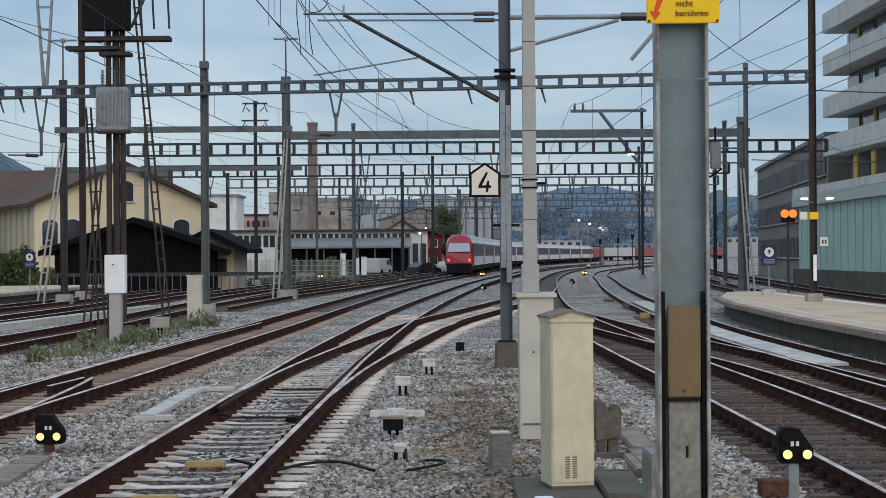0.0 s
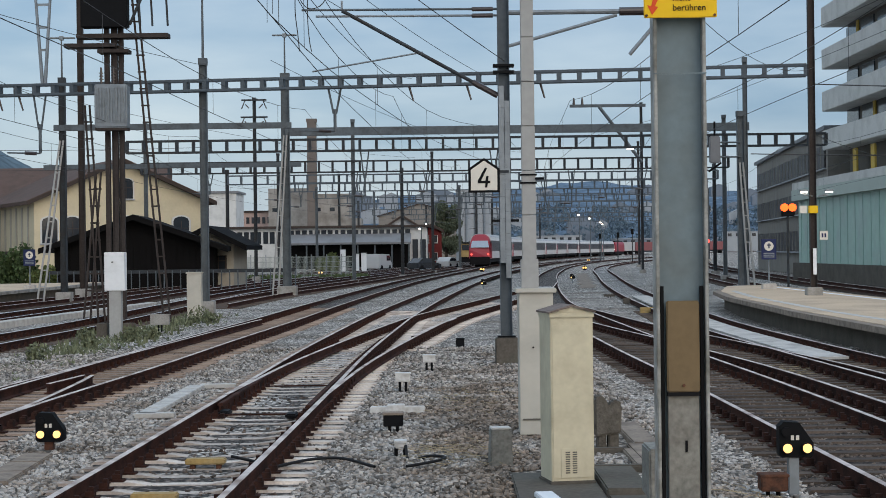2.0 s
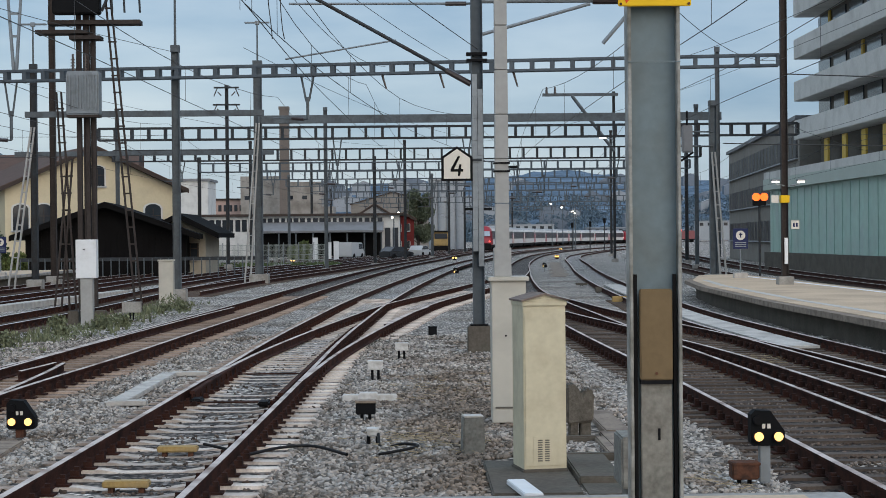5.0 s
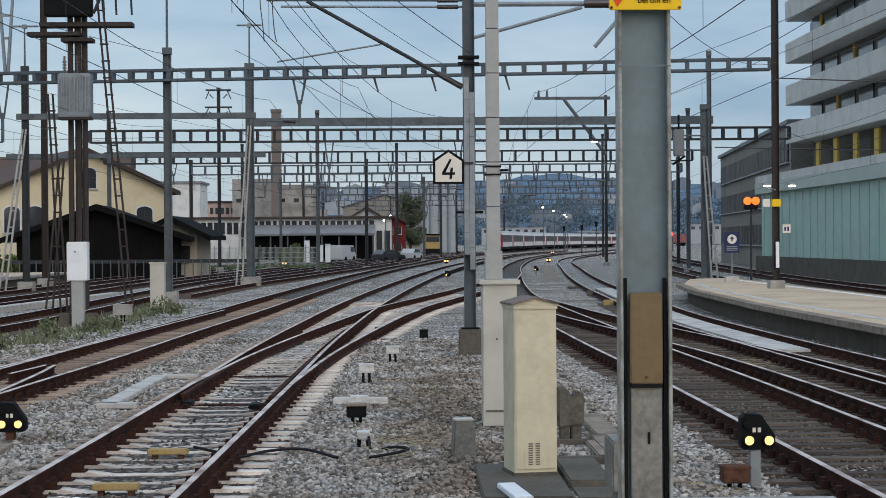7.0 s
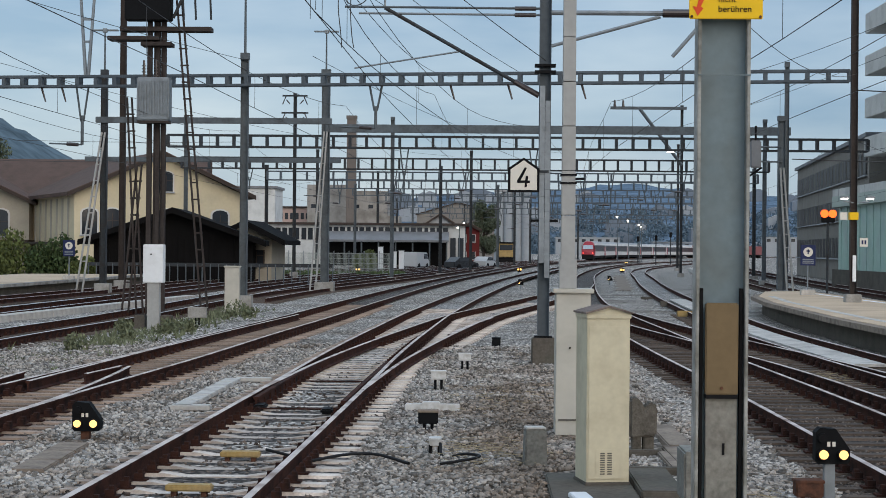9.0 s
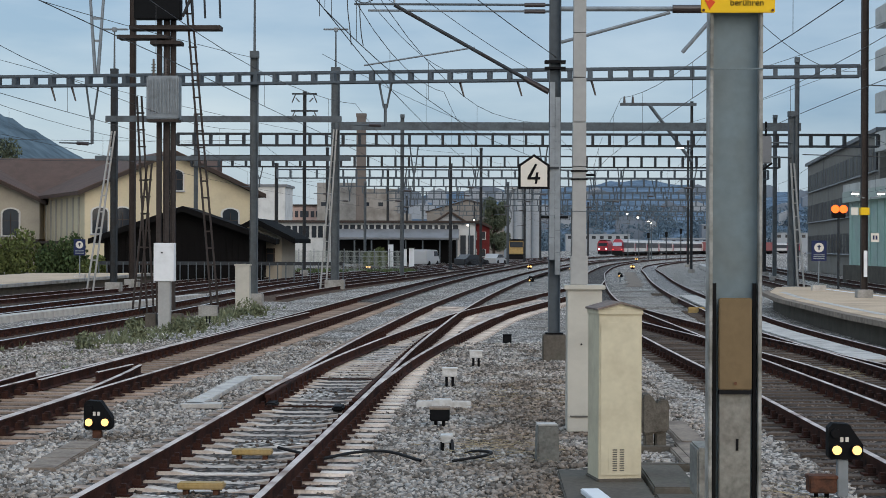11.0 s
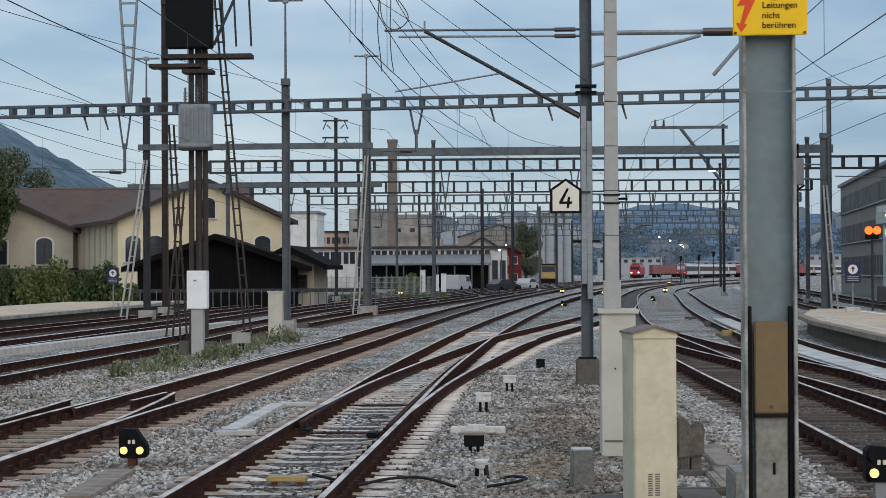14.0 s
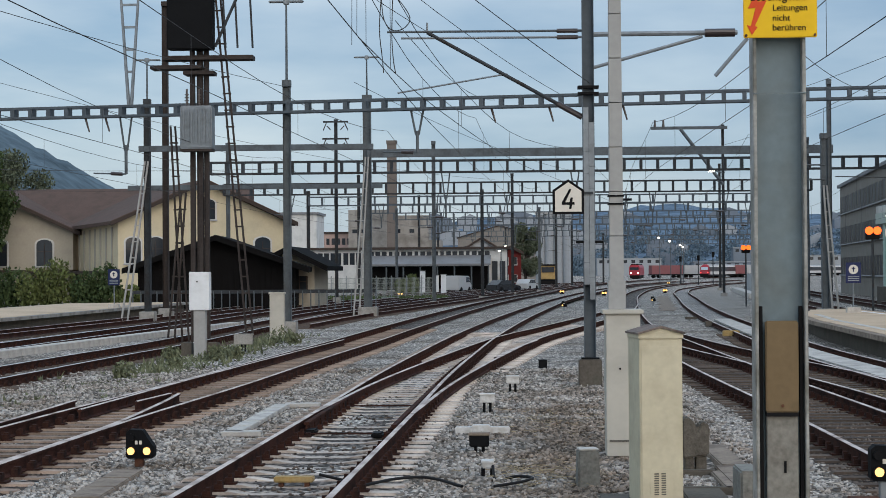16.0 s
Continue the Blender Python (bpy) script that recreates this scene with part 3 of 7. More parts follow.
track("track_13", "rusty running track curving towards the yard", T_MID, 0, WOOD_SLEEPER, 0, 0, stone=BED)
track("track_14", "rusty yard track curving beside the running lines", T_INNER, 0, WOOD_SLEEPER, 0, 0, stone=BED)
track("track_10", "railway track behind the platform", T_EIGHT, ZR, WOOD_SLEEPER, 0, 0, stone=BED)
track("track_11", "railway track beside the glass hall", T_NINE, ZR, WOOD_SLEEPER, 0, 0, stone=BED)


# ---- platforms ----
def slab(name, label, outline, z0, z1, material, parent=None):
    bm = new_bm()
    top = [bm.verts.new((x, y, z1)) for x, y in outline]
    bot = [bm.verts.new((x, y, z0)) for x, y in outline]
    k = len(outline)
    bm.faces.new(top)
    bm.faces.new(bot[::-1])
    for i in range(k):
        bm.faces.new((top[i], bot[i], bot[(i + 1) % k], top[(i + 1) % k]))
    bmesh.ops.recalc_face_normals(bm, faces=bm.faces)
    return part(name, bm, material, parent, label)


def platform(name, label, outline, z, inset):
    p = thing(name, label, "platform", kind="structure")
    cx, cy = sum(a for a, b in outline) / len(outline), sum(b for a, b in outline) / len(outline)

    def grown(d):
        return [(x + d * math.copysign(1, x - cx), y + d * math.copysign(1, y - cy) * 0.6) for x, y in outline]
    # The wall's dark concrete also paints the shade below the overhanging slab.
    slab("retaining_wall", "stained concrete wall, painted dark as shade under the edge", grown(-inset), -0.5, z - 0.14, DARKCONC, p)
    slab("edge_stone", "weathered concrete edge slab", outline, z - 0.15, z - 0.012, TROUGH if z < 0.4 else CONCRETE, p)
    slab("paving", "beige asphalt platform surface", grown(-0.28), z - 0.1, z, PLATFORM, p)
    return p


platform("platform_1", "beige asphalt platform with a concrete edge, tapering end", [(9.3, 14), (9.2, 34), (9.2, 46), (9.75, 60), (10.5, 68), (12.6, 76), (14.6, 78), (14.4, 14)], 0.38, 0.4)
line_1 = thing("platform_line", "worn white safety line on the platform edge", "marking", kind="structure")
slab("stripe", "", [(13.75, 14), (13.95, 14), (13.95, 74), (13.75, 74)], 0.37, 0.384, WHITEBOX, line_1)
slab("stripe", "worn pale strip", [(10.1, 14), (10.35, 14), (10.25, 46), (10.7, 60), (11.4, 68), (11.15, 68), (10.45, 60), (10.0, 46)], 0.37, 0.384, PALECONC, line_1)
platform("platform_2", "far low platform with a pale concrete edge", [(-27.5, 30), (-27.2, 103), (-20.2, 105), (-20.5, 70), (-21.2, 30)], 0.42, 0.3)
platform("platform_3", "beige platform end on which the camera stands", [(-1.9, -30), (-1.9, 10.7), (2.6, 10.7), (2.9, -30)], 0.55, 0.1)


# ---- steel ----
def h_beam(bm, w, d, z0, z1, x=0.0, y=0.0, t=0.014):
    """An H section: flanges at the sides, the web across between them."""
    a, b, c = w / 2, d / 2, t / 2
    out = [(-a, -b), (-a + t, -b), (-a + t, -c), (a - t, -c), (a - t, -b), (a, -b), (a, b), (a - t, b), (a - t, c), (-a + t, c), (-a + t, b), (-a, b)]
    low = [bm.verts.new((x + px, y + py, z0)) for px, py in out]
    top = [bm.verts.new((x + px, y + py, z1)) for px, py in out]
    bm.faces.new(low[::-1])
    bm.faces.new(top)
    for i in range(12):
        bm.faces.new((low[i], low[(i + 1) % 12], top[(i + 1) % 12], top[i]))
    return bm


def footing(parent, w, d, z0, z1, at=(0, 0), material=CONCRETE):
    bm = new_bm()
    box(bm, (w, d, z1 - z0), (at[0], at[1], (z0 + z1) / 2))
    return part("footing", bm, material, parent, "concrete footing", bevel=0.02)


def writing(name, text, size, material, parent, m, label=""):
    c = bpy.data.curves.new(name, "FONT")
    c.body, c.size, c.align_x, c.align_y, c.extrude = text, size, "CENTER", "CENTER", 0.0015
    c.materials.append(material)
    ob = new(name, c)
    ob.parent, ob.matrix_basis = parent, m
    return tagged(ob, label)


UP = Matrix.Rotation(math.pi / 2, 4, "X")  # stands writing upright, facing -y


def near_post():
    p = thing("catenary_mast", "blue-grey steel H-section mast on the platform end", "mast", pose(1.25, 9.2, 0.55))
    bm = new_bm()
    box(bm, (0.235, 0.012, 7.0), (0, 0, 3.5))
    part("web", bm, POSTMET, p)
    for s in (-1, 1):
        bm = new_bm()
        box(bm, (0.018, 0.15, 7.0), (s * 0.126, 0, 3.5))
        part("flange", bm, POSTEDGE, p, "pale weathered flange", bevel=0.004)
        # Black strip stands for shade in the gap between cover and flange.
        bm = new_bm()
        box(bm, (0.016, 0.03, 1.35), (s * 0.102, -0.03, 0.68))
        part("gap_shade_strip", bm, BLACK, p, "black strip painted as the shaded gap")
    bm = new_bm()
    box(bm, (0.16, 0.03, 0.84), (0, -0.05, 0.42))
    part("cable_cover", bm, COVERGREY, p, "stained grey cable cover", bevel=0.004)
    bm = new_bm()
    box(bm, (0.168, 0.035, 0.47), (0.0, -0.06, 1.045))
    part("cover_plate", bm, TANPLATE, p, "tan painted cover plate", bevel=0.006)
    # Thin black strip stands for the shadow below the cover plate.
    bm = new_bm()
    box(bm, (0.165, 0.05, 0.02), (0, -0.06, 0.80))
    part("plate_shadow", bm, BLACK, p, "black strip painted as shadow under the plate")
    bm = new_bm()
    tube(bm, (0, -0.075, 0.845), (0, -0.085, 0.845), 0.008, n=8)
    part("lock", bm, RUSTBOX, p)
    bm = new_bm()
    box(bm, (0.013, 0.004, 0.06), (0.012, -0.067, 0.53))
    part("slot", bm, BLACK, p)
    bm = new_bm()
    box(bm, (0.5, 0.42, 0.03), (0, 0, 0.015))
    part("base_plate", bm, POSTEDGE, p, bevel=0.004)
    for x in (-0.2, 0.2):
        for y in (-0.16, 0.16):
            bm = new_bm()
            tube(bm, (x, y, 0.02), (x, y, 0.11), 0.013, n=8)
            tube(bm, (x, y, 0.03), (x, y, 0.055), 0.026, n=6)
            part("anchor_bolt", bm, RUSTBOX, p)
    bm = new_bm()
    box(bm, (0.27, 0.008, 0.006), (0, -0.08, 2.45))
    part("weld_band", bm, POSTMET, p)
    s = thing("warning_sign", "yellow enamel danger sign with red lightning flash on the mast", "sign", pose(1.252, 9.1, 3.283))
    bm = new_bm()
    box(bm, (0.375, 0.012, 0.30), (0.0, 0, 0.15))
    part("panel", bm, YELLOW, s, bevel=0.004)
    bm = new_bm()
    prism(bm, [(-0.09, 0.29), (-0.165, 0.15), (-0.125, 0.155), (-0.15, 0.06), (-0.17, 0.065), (-0.145, 0.015), (-0.115, 0.055), (-0.13, 0.06), (-0.07, 0.19), (-0.115, 0.185), (-0.06, 0.29)], 0.003, pose(0, -0.0095, 0))
    part("lightning_flash", bm, RED, s, "red lightning flash")
    for text, z, x, size in (("Lebensgefahr", 0.208, 0.0, 0.058), ("Leitungen", 0.152, 0.05, 0.046), ("nicht", 0.10, 0.005, 0.046), ("berühren", 0.05, 0.045, 0.046)):
        writing("lettering", text, size, BLACK, s, pose(x, -0.0085, z) @ UP)
    for x in (-0.175, 0.175):
        bm = new_bm()
        tube(bm, (x, -0.004, 0.012), (x, -0.014, 0.012), 0.007, n=8)
        part("screw", bm, RUSTBOX, s)


def near_cabinet():
    c = thing("relay_cabinet", "tall cream metal cabinet with a brown gabled cap", "cabinet", pose(1.255, 17.05, -0.365, 0, 0, 10))
    bm = new_bm()
    box(bm, (0.45, 0.52, 0.16), (0, 0.24, 0.14))
    part("plinth", bm, DARKCONC, c, "dark concrete plinth", bevel=0.01)
    bm = new_bm()
    box(bm, (0.425, 0.46, 1.60), (0, 0.23, 1.01))
    part("body", bm, CREAM, c, bevel=0.006)
    bm = new_bm()
    box(bm, (0.395, 0.012, 1.48), (0, -0.003, 0.99))
    part("door", bm, CREAM, c, bevel=0.004)
    bm = new_bm()
    z = 1.80
    box(bm, (0.445, 0.49, 0.05), (0, 0.23, z + 0.025))
    part("cap_rim", bm, CREAM, c, bevel=0.006)
    bm = new_bm()
    prism(bm, [(-0.235, 0.045), (-0.235, 0.062), (0, 0.128), (0.235, 0.062), (0.235, 0.045), (0, 0.108)], 0.54, pose(0, -0.04, z))
    part("cap", bm, CAPMETAL, c, "weathered brown gabled cap sheet")
    bm = new_bm()
    prism(bm, [(-0.22, 0.05), (0.22, 0.05), (0, 0.112)], 0.47, pose(0, -0.012, z))
    part("cap_gable", bm, CREAM, c)
    bm = new_bm()
    box(bm, (0.20, 0.006, 0.285), (-0.02, -0.011, 0.395))
    part("vent_frame", bm, CREAM, c, bevel=0.002)
    for x in (-0.055, 0.015):
        for i in range(10):
            bm = new_bm()
            box(bm, (0.045, 0.008, 0.012), (x, -0.013, 0.30 + 0.022 * i))
            part("vent_slot", bm, RECESS, c)
    slabs = thing("concrete_slab", "stained concrete slabs and an open trough frame beside the cabinet", "slab", pose(1.42, 17.2, -0.245))
    for name, size, at_, material in (("slab", (0.82, 2.3, 0.14), (-0.33, -0.4, 0.0), DARKCONC), ("slab", (0.42, 1.7, 0.16), (0.31, 0.05, 0.03), DARKCONC), ("slab", (0.5, 0.7, 0.1), (0.36, -1.15, 0.0), DARKCONC),
                                      ("frame_bar", (0.56, 0.14, 0.16), (0.38, 1.0, 0.03), DARKCONC), ("frame_bar", (0.12, 1.5, 0.16), (0.64, 1.72, 0.03), TROUGH), ("frame_bar", (0.56, 0.13, 0.16), (0.38, 2.55, 0.03), DARKCONC),
                                      ("trough", (0.3, 2.0, 0.16), (0.84, 2.1, 0.02), TROUGH), ("trough", (0.3, 2.4, 0.16), (0.93, 4.35, 0.02), TROUGH), ("trough", (0.3, 1.6, 0.16), (0.8, 0.28, 0.01), TROUGH)):
        bm = new_bm()
        box(bm, size, at_)
        part(name, bm, material, slabs, "brownish concrete cable trough" if name == "trough" else "", bevel=0.015)
    bm = new_bm()
    box(bm, (0.17, 0.55, 0.42), (-0.02, 0, 0.50))
    box(bm, (0.11, 0.45, 0.55), (0.01, 0, 0.05))
    part("end_block", bm, COVERGREY, slabs, bevel=0.015, at=pose(0.36, -2.6, 0.0))
    w = thing("white_marker", "white painted marker bar lying on the slab", "marker", pose(0.97, 15.75, -0.172, 0, 0, 7))
    bm = new_bm()
    box(bm, (0.17, 0.9, 0.05), (0, 0, 0.024))
    part("bar", bm, WHITEBOX, w, bevel=0.008)
    t = thing("timber_post", "weathered split timber stump behind the cabinet", "post", pose(1.87, 20.1, -0.3))
    bm = new_bm()
    prism(bm, [(-0.15, 0.26), (0.15, 0.30), (0.16, 0.62), (0.12, 0.68), (0.05, 0.67), (0.02, 0.60), (-0.03, 0.70), (-0.10, 0.74), (-0.15, 0.70)], 0.28, pose(0, -0.14, 0))
    part("head", bm, WOOD, t, bevel=0.02)
    bm = new_bm()
    box(bm, (0.10, 0.22, 0.46), (-0.07, 0.0, 0.07))
    box(bm, (0.12, 0.22, 0.44), (0.065, 0.01, 0.08))
    part("foot", bm, WOOD, t, bevel=0.015)


def column_cabinet():
    c = thing("signal_column", "pale grey segmented column on a cream cable cabinet", "column", pose(1.13, 21.6, -0.2))
    bm = new_bm()
    box(bm, (0.42, 0.5, 1.74), (0.02, 0.15, 0.90))
    part("cabinet", bm, CREAMDIM, c, "cream cable cabinet", bevel=0.008)
    bm = new_bm()
    box(bm, (0.50, 0.58, 0.055), (0.02, 0.15, 1.795))
    part("cabinet_cap", bm, CREAMDIM, c, bevel=0.008)
    bm = new_bm()
    box(bm, (0.35, 0.012, 0.02), (0.02, -0.105, 0.22))
    part("door_seam", bm, RECESS, c)
    bm = new_bm()
    tube(bm, (-0.02, -0.095, 1.1), (-0.02, -0.115, 1.1), 0.012)
    part("lock", bm, BLACK, c)
    bm = new_bm()
    box(bm, (0.215, 0.2, 0.36), (-0.045, 0.1, 2.0))
    part("column_foot", bm, COLGREY, c, bevel=0.008)
    for i in range(13):
        bm = new_bm()
        box(bm, (0.172 - 0.0035 * i, 0.16, 0.54), (-0.045, 0.1, 2.18 + 0.27 + 0.548 * i))
        part("column_segment", bm, COLGREY, c, bevel=0.005)
    for z in (3.22, 3.12):
        bm = new_bm()
        box(bm, (0.20, 0.19, 0.02), (-0.045, 0.1, z))
        part("clamp", bm, BLACK, c)
    bm = new_bm()
    tube(bm, (0.04, 0.0, 3.17), (0.14, -0.05, 3.17), 0.015)
    part("bracket", bm, BLACK, c)


def cantilever(parent, z, length, sgn, arm_low):
    """A bracket arm: two insulated tubes above, a long strut from below."""
    for dz, l in ((0, 1.0), (-0.13, 0.93)):
        bm = new_bm()
        tube(bm, (sgn * 0.1, 0, z + dz), (sgn * length * l, 0, z + dz + 0.02), 0.024)
        part("top_tube", bm, GALV if dz else MIDMAST, parent)
        bm = new_bm()
        tube(bm, (sgn * 0.2, 0, z + dz), (sgn * 0.62, 0, z + dz), 0.045, n=10)
        part("insulator", bm, INSUL, parent, "brown insulator")
    bm = new_bm()
    tube(bm, (sgn * 0.12, 0, arm_low), (sgn * length * 0.8, 0, z), 0.038)
    part("strut", bm, DARKMAST, parent)
    bm = new_bm()
    tube(bm, (sgn * 0.12, 0, arm_low), (sgn * 0.62, 0, arm_low + (z - arm_low) * 0.16), 0.06, n=10)
    part("insulator", bm, INSUL, parent)
    bm = new_bm()
    tube(bm, (sgn * length * 0.4, 0, z * 0.5 + arm_low * 0.5 + 0.02), (sgn * length * 0.95, 0, z - 1.22), 0.018)
    tube(bm, (sgn * length * 0.8, 0, z), (sgn * length * 0.8, 0, z + 0.2), 0.02)
    part("steady_arm", bm, GALV, parent)


def centre_mast():
    p = thing("catenary_mast", "dark steel mast with bracket arms on a concrete footing", "mast", pose(1.28, 35.3, -0.25))
    footing(p, 0.46, 0.5, 0, 0.58, material=DARKCONC)
    bm = new_bm()
    h_beam(bm, 0.235, 0.24, 0.58, 9.6)
    part("shaft", bm, FARSTEEL, p)
    bm = new_bm()
    box(bm, (0.36, 0.36, 0.03), (0, 0, 0.6))
    part("base_plate", bm, BLACK, p)
    for i in range(8):
        bm = new_bm()
        box(bm, (0.105, 0.04, 0.44), (-0.055, -0.14, 2.3 + 0.445 * i))
        box(bm, (0.10, 0.035, 0.44), (0.055, -0.14, 2.0 + 0.445 * i))
        part("cover_strip", bm, GALV, p, "pale galvanised cover strip")
    for z in (6.05, 5.92):
        bm = new_bm()
        box(bm, (0.42, 0.3, 0.05), (0, 0, z))
        part("collar", bm, BLACK, p)
    bm = new_bm()
    box(bm, (0.55, 0.05, 0.05), (0, -0.1, 2.93))
    part("cross_clamp", bm, BLACK, p)
    cantilever(p, 7.2, 4.05, -1, 5.45)
    bm = new_bm()
    tube(bm, (0.1, 0, 7.12), (3.0, 0, 7.12), 0.05)
    part("side_tube", bm, GALV, p)
    bm = new_bm()
    tube(bm, (0.12, 0, 6.45), (2.3, 0, 7.05), 0.035)
    part("side_strut", bm, GALV, p)
    bm = new_bm()
    tube(bm, (2.35, 0, 7.12), (2.95, 0, 7.12), 0.085, n=12)
    part("insulator", bm, INSUL, p)
    bm = new_bm()
    tube(bm, (3.2, 0, 7.0), (2.55, 0, 6.25), 0.04)
    part("hanger", bm, GALV, p)
    s = thing("number_sign", "white house-shaped board with black border and digit 4", "sign", pose(0.86, 35.08, 3.245))
    out = [(-0.315, 0), (0.315, 0), (0.315, 0.48), (0, 0.695), (-0.315, 0.48)]
    bm = new_bm()
    prism(bm, out, 0.03)
    part("border", bm, BLACK, s, "black border")
    bm = new_bm()
    prism(bm, [(x * 0.84, 0.045 + z * 0.855) for x, z in out], 0.01, pose(0, -0.006, 0))
    part("panel", bm, SIGNWHITE, s)
    bm = new_bm()
    prism(bm, [(0.02, 0.50), (0.065, 0.49), (-0.06, 0.235), (0.025, 0.235), (0.045, 0.33), (0.09, 0.33), (0.08, 0.235), (0.125, 0.235), (0.125, 0.185), (0.075, 0.185), (0.06, 0.10), (0.015, 0.10),
               (0.025, 0.185), (-0.13, 0.185), (-0.13, 0.235)], 0.006, pose(0, -0.0125, 0))
    part("digit", bm, BLACK, s, "black digit 4")
    bm = new_bm()
    box(bm, (0.6, 0.05, 0.05), (0.2, 0.06, 0.42))
    part("bracket", bm, DARKMAST, s)


def dwarf_signal(m, label, lit=True, post=0.45, rust=False, side_lights=2):
    """A low shunting signal: black head with cut corners, two lamps, a digit plate and a short post."""
    s = thing("dwarf_signal", label, "signal", m, group="dwarf signals")
    bm = new_bm()
    box(bm, (0.10, 0.10, post), (0, 0, post / 2))
    part("post", bm, RUSTBOX if rust else GALV, s, bevel=0.006)
    bm = new_bm()
    prism(bm, [(-0.165, 0.03), (-0.14, 0), (0.14, 0), (0.165, 0.03), (0.165, 0.14), (0.03, 0.335), (-0.12, 0.345), (-0.165, 0.3)], 0.15, pose(0.02, -0.08, post))
    part("head", bm, BLACKBOX, s, "black sheet-metal head")
    for x in (-0.075, 0.115)[:side_lights]:
        bm = new_bm()
        tube(bm, (x, -0.075, post + 0.09), (x, -0.13, post + 0.095), 0.055, n=14)
        part("hood", bm, BLACK, s)
        bm = new_bm()
        tube(bm, (x, -0.12, post + 0.093), (x, -0.140, post + 0.093), 0.044, n=16)
        part("lens", bm, L_WARM if lit else WINDOW, s, "glowing warm white lens")
    for x in (-0.02, 0.03):
        bm = new_bm()
        box(bm, (0.03, 0.006, 0.045), (x, -0.083, post + 0.19))
        part("plate_mark", bm, SIGNWHITE, s)
    bm = new_bm()
    tube(bm, (-0.08, -0.075, post + 0.25), (-0.08, -0.12, post + 0.25), 0.045, n=12)
    part("upper_hood", bm, BLACK, s)
    return s


def track_box(m, label, material, w=0.24, h=0.13, leg=0.22):
    t = thing("track_box", label, "junction box", m, group="track boxes")
    bm = new_bm()
    box(bm, (w, 0.2, h), (0, 0, leg + h / 2))
    part("housing", bm, material, t, bevel=0.012)
    bm = new_bm()
    box(bm, (w * 1.08, 0.22, 0.03), (0, 0, leg + h))
    part("lid", bm, TROUGH if material is BLACKBOX and w > 0.22 else material, t, bevel=0.006)
    for x in (-0.05, 0.05):
        bm = new_bm()
        tube(bm, (x, 0, -0.05), (x, 0, leg), 0.022)
        part("leg", bm, BLACK, t)
    return t


near_post()
near_cabinet()
column_cabinet()
centre_mast()
dwarf_signal(pose(3.375, 17.0, -0.29), "black dwarf signal with two lit lamps on a galvanised post", post=0.36)
dwarf_signal(pose(-4.62, 20.6, -0.18), "black dwarf signal with two lit lamps beside the turnout", post=0.10, rust=True)
track_box(pose(-0.66, 28.6, -0.25), "pale grey junction box on short legs", PALEBOX)
track_box(pose(-0.27, 33.4, -0.25), "pale grey junction box on short legs", PALEBOX)
track_box(pose(-0.48, 19.6, -0.25), "small pale grey cable box on legs", PALEBOX, 0.13, 0.07, 0.16)
track_box(pose(-0.64, 22.4, -0.25), "dark cast-iron point machine box with a tan lid", BLACKBOX, 0.25, 0.16, 0.12)
track_box(pose(3.16, 16.9, -0.36), "rusty red cast-iron track box", RUSTBOX, 0.26, 0.15, 0.12)
track_box(pose(0.40, 41.5, -0.25), "small black track lamp box", BLACKBOX, 0.2, 0.2, 0.05)

track_box(pose(8.15, 85.74, -0.36), "dark flat lid between the curved tracks", DARKCONC, 0.55, 0.1, 0.08)
track_box(pose(7.91, 75.41, -0.36), "small dark junction box between the curved tracks", DARKCONC, 0.28, 0.22, 0.05)
path = thing("walkway_strip", "pale sandy walkway slab beside the curved track", "concrete strip")
for q in range(6):
    k = (q + 0.5) / 6
    bm = new_bm()
    box(bm, (1.0, 10.10, 0.05), (8.85 + 4.42 * k, 106.35 + 60.76 * k, -0.335), -6)
    part("panel", bm, TROUGH, path, bevel=0.01)
kerb = thing("low_wall", "pale concrete kerb and low grey wall beside the curve", "wall", kind="structure")
for q in range(9):
    bm = new_bm()
    box(bm, (0.9, 5.9, 0.45), (19.9 + 0.55 * q, 152 + 6 * q, -0.1), -5)
    part("kerb", bm, PALECONC, kerb, bevel=0.03)
    bm = new_bm()
    box(bm, (0.3, 5.9, 2.0), (21.2 + 0.55 * q, 152 + 6 * q, 0.7), -5)
    part("panel", bm, GREYWALL, kerb)


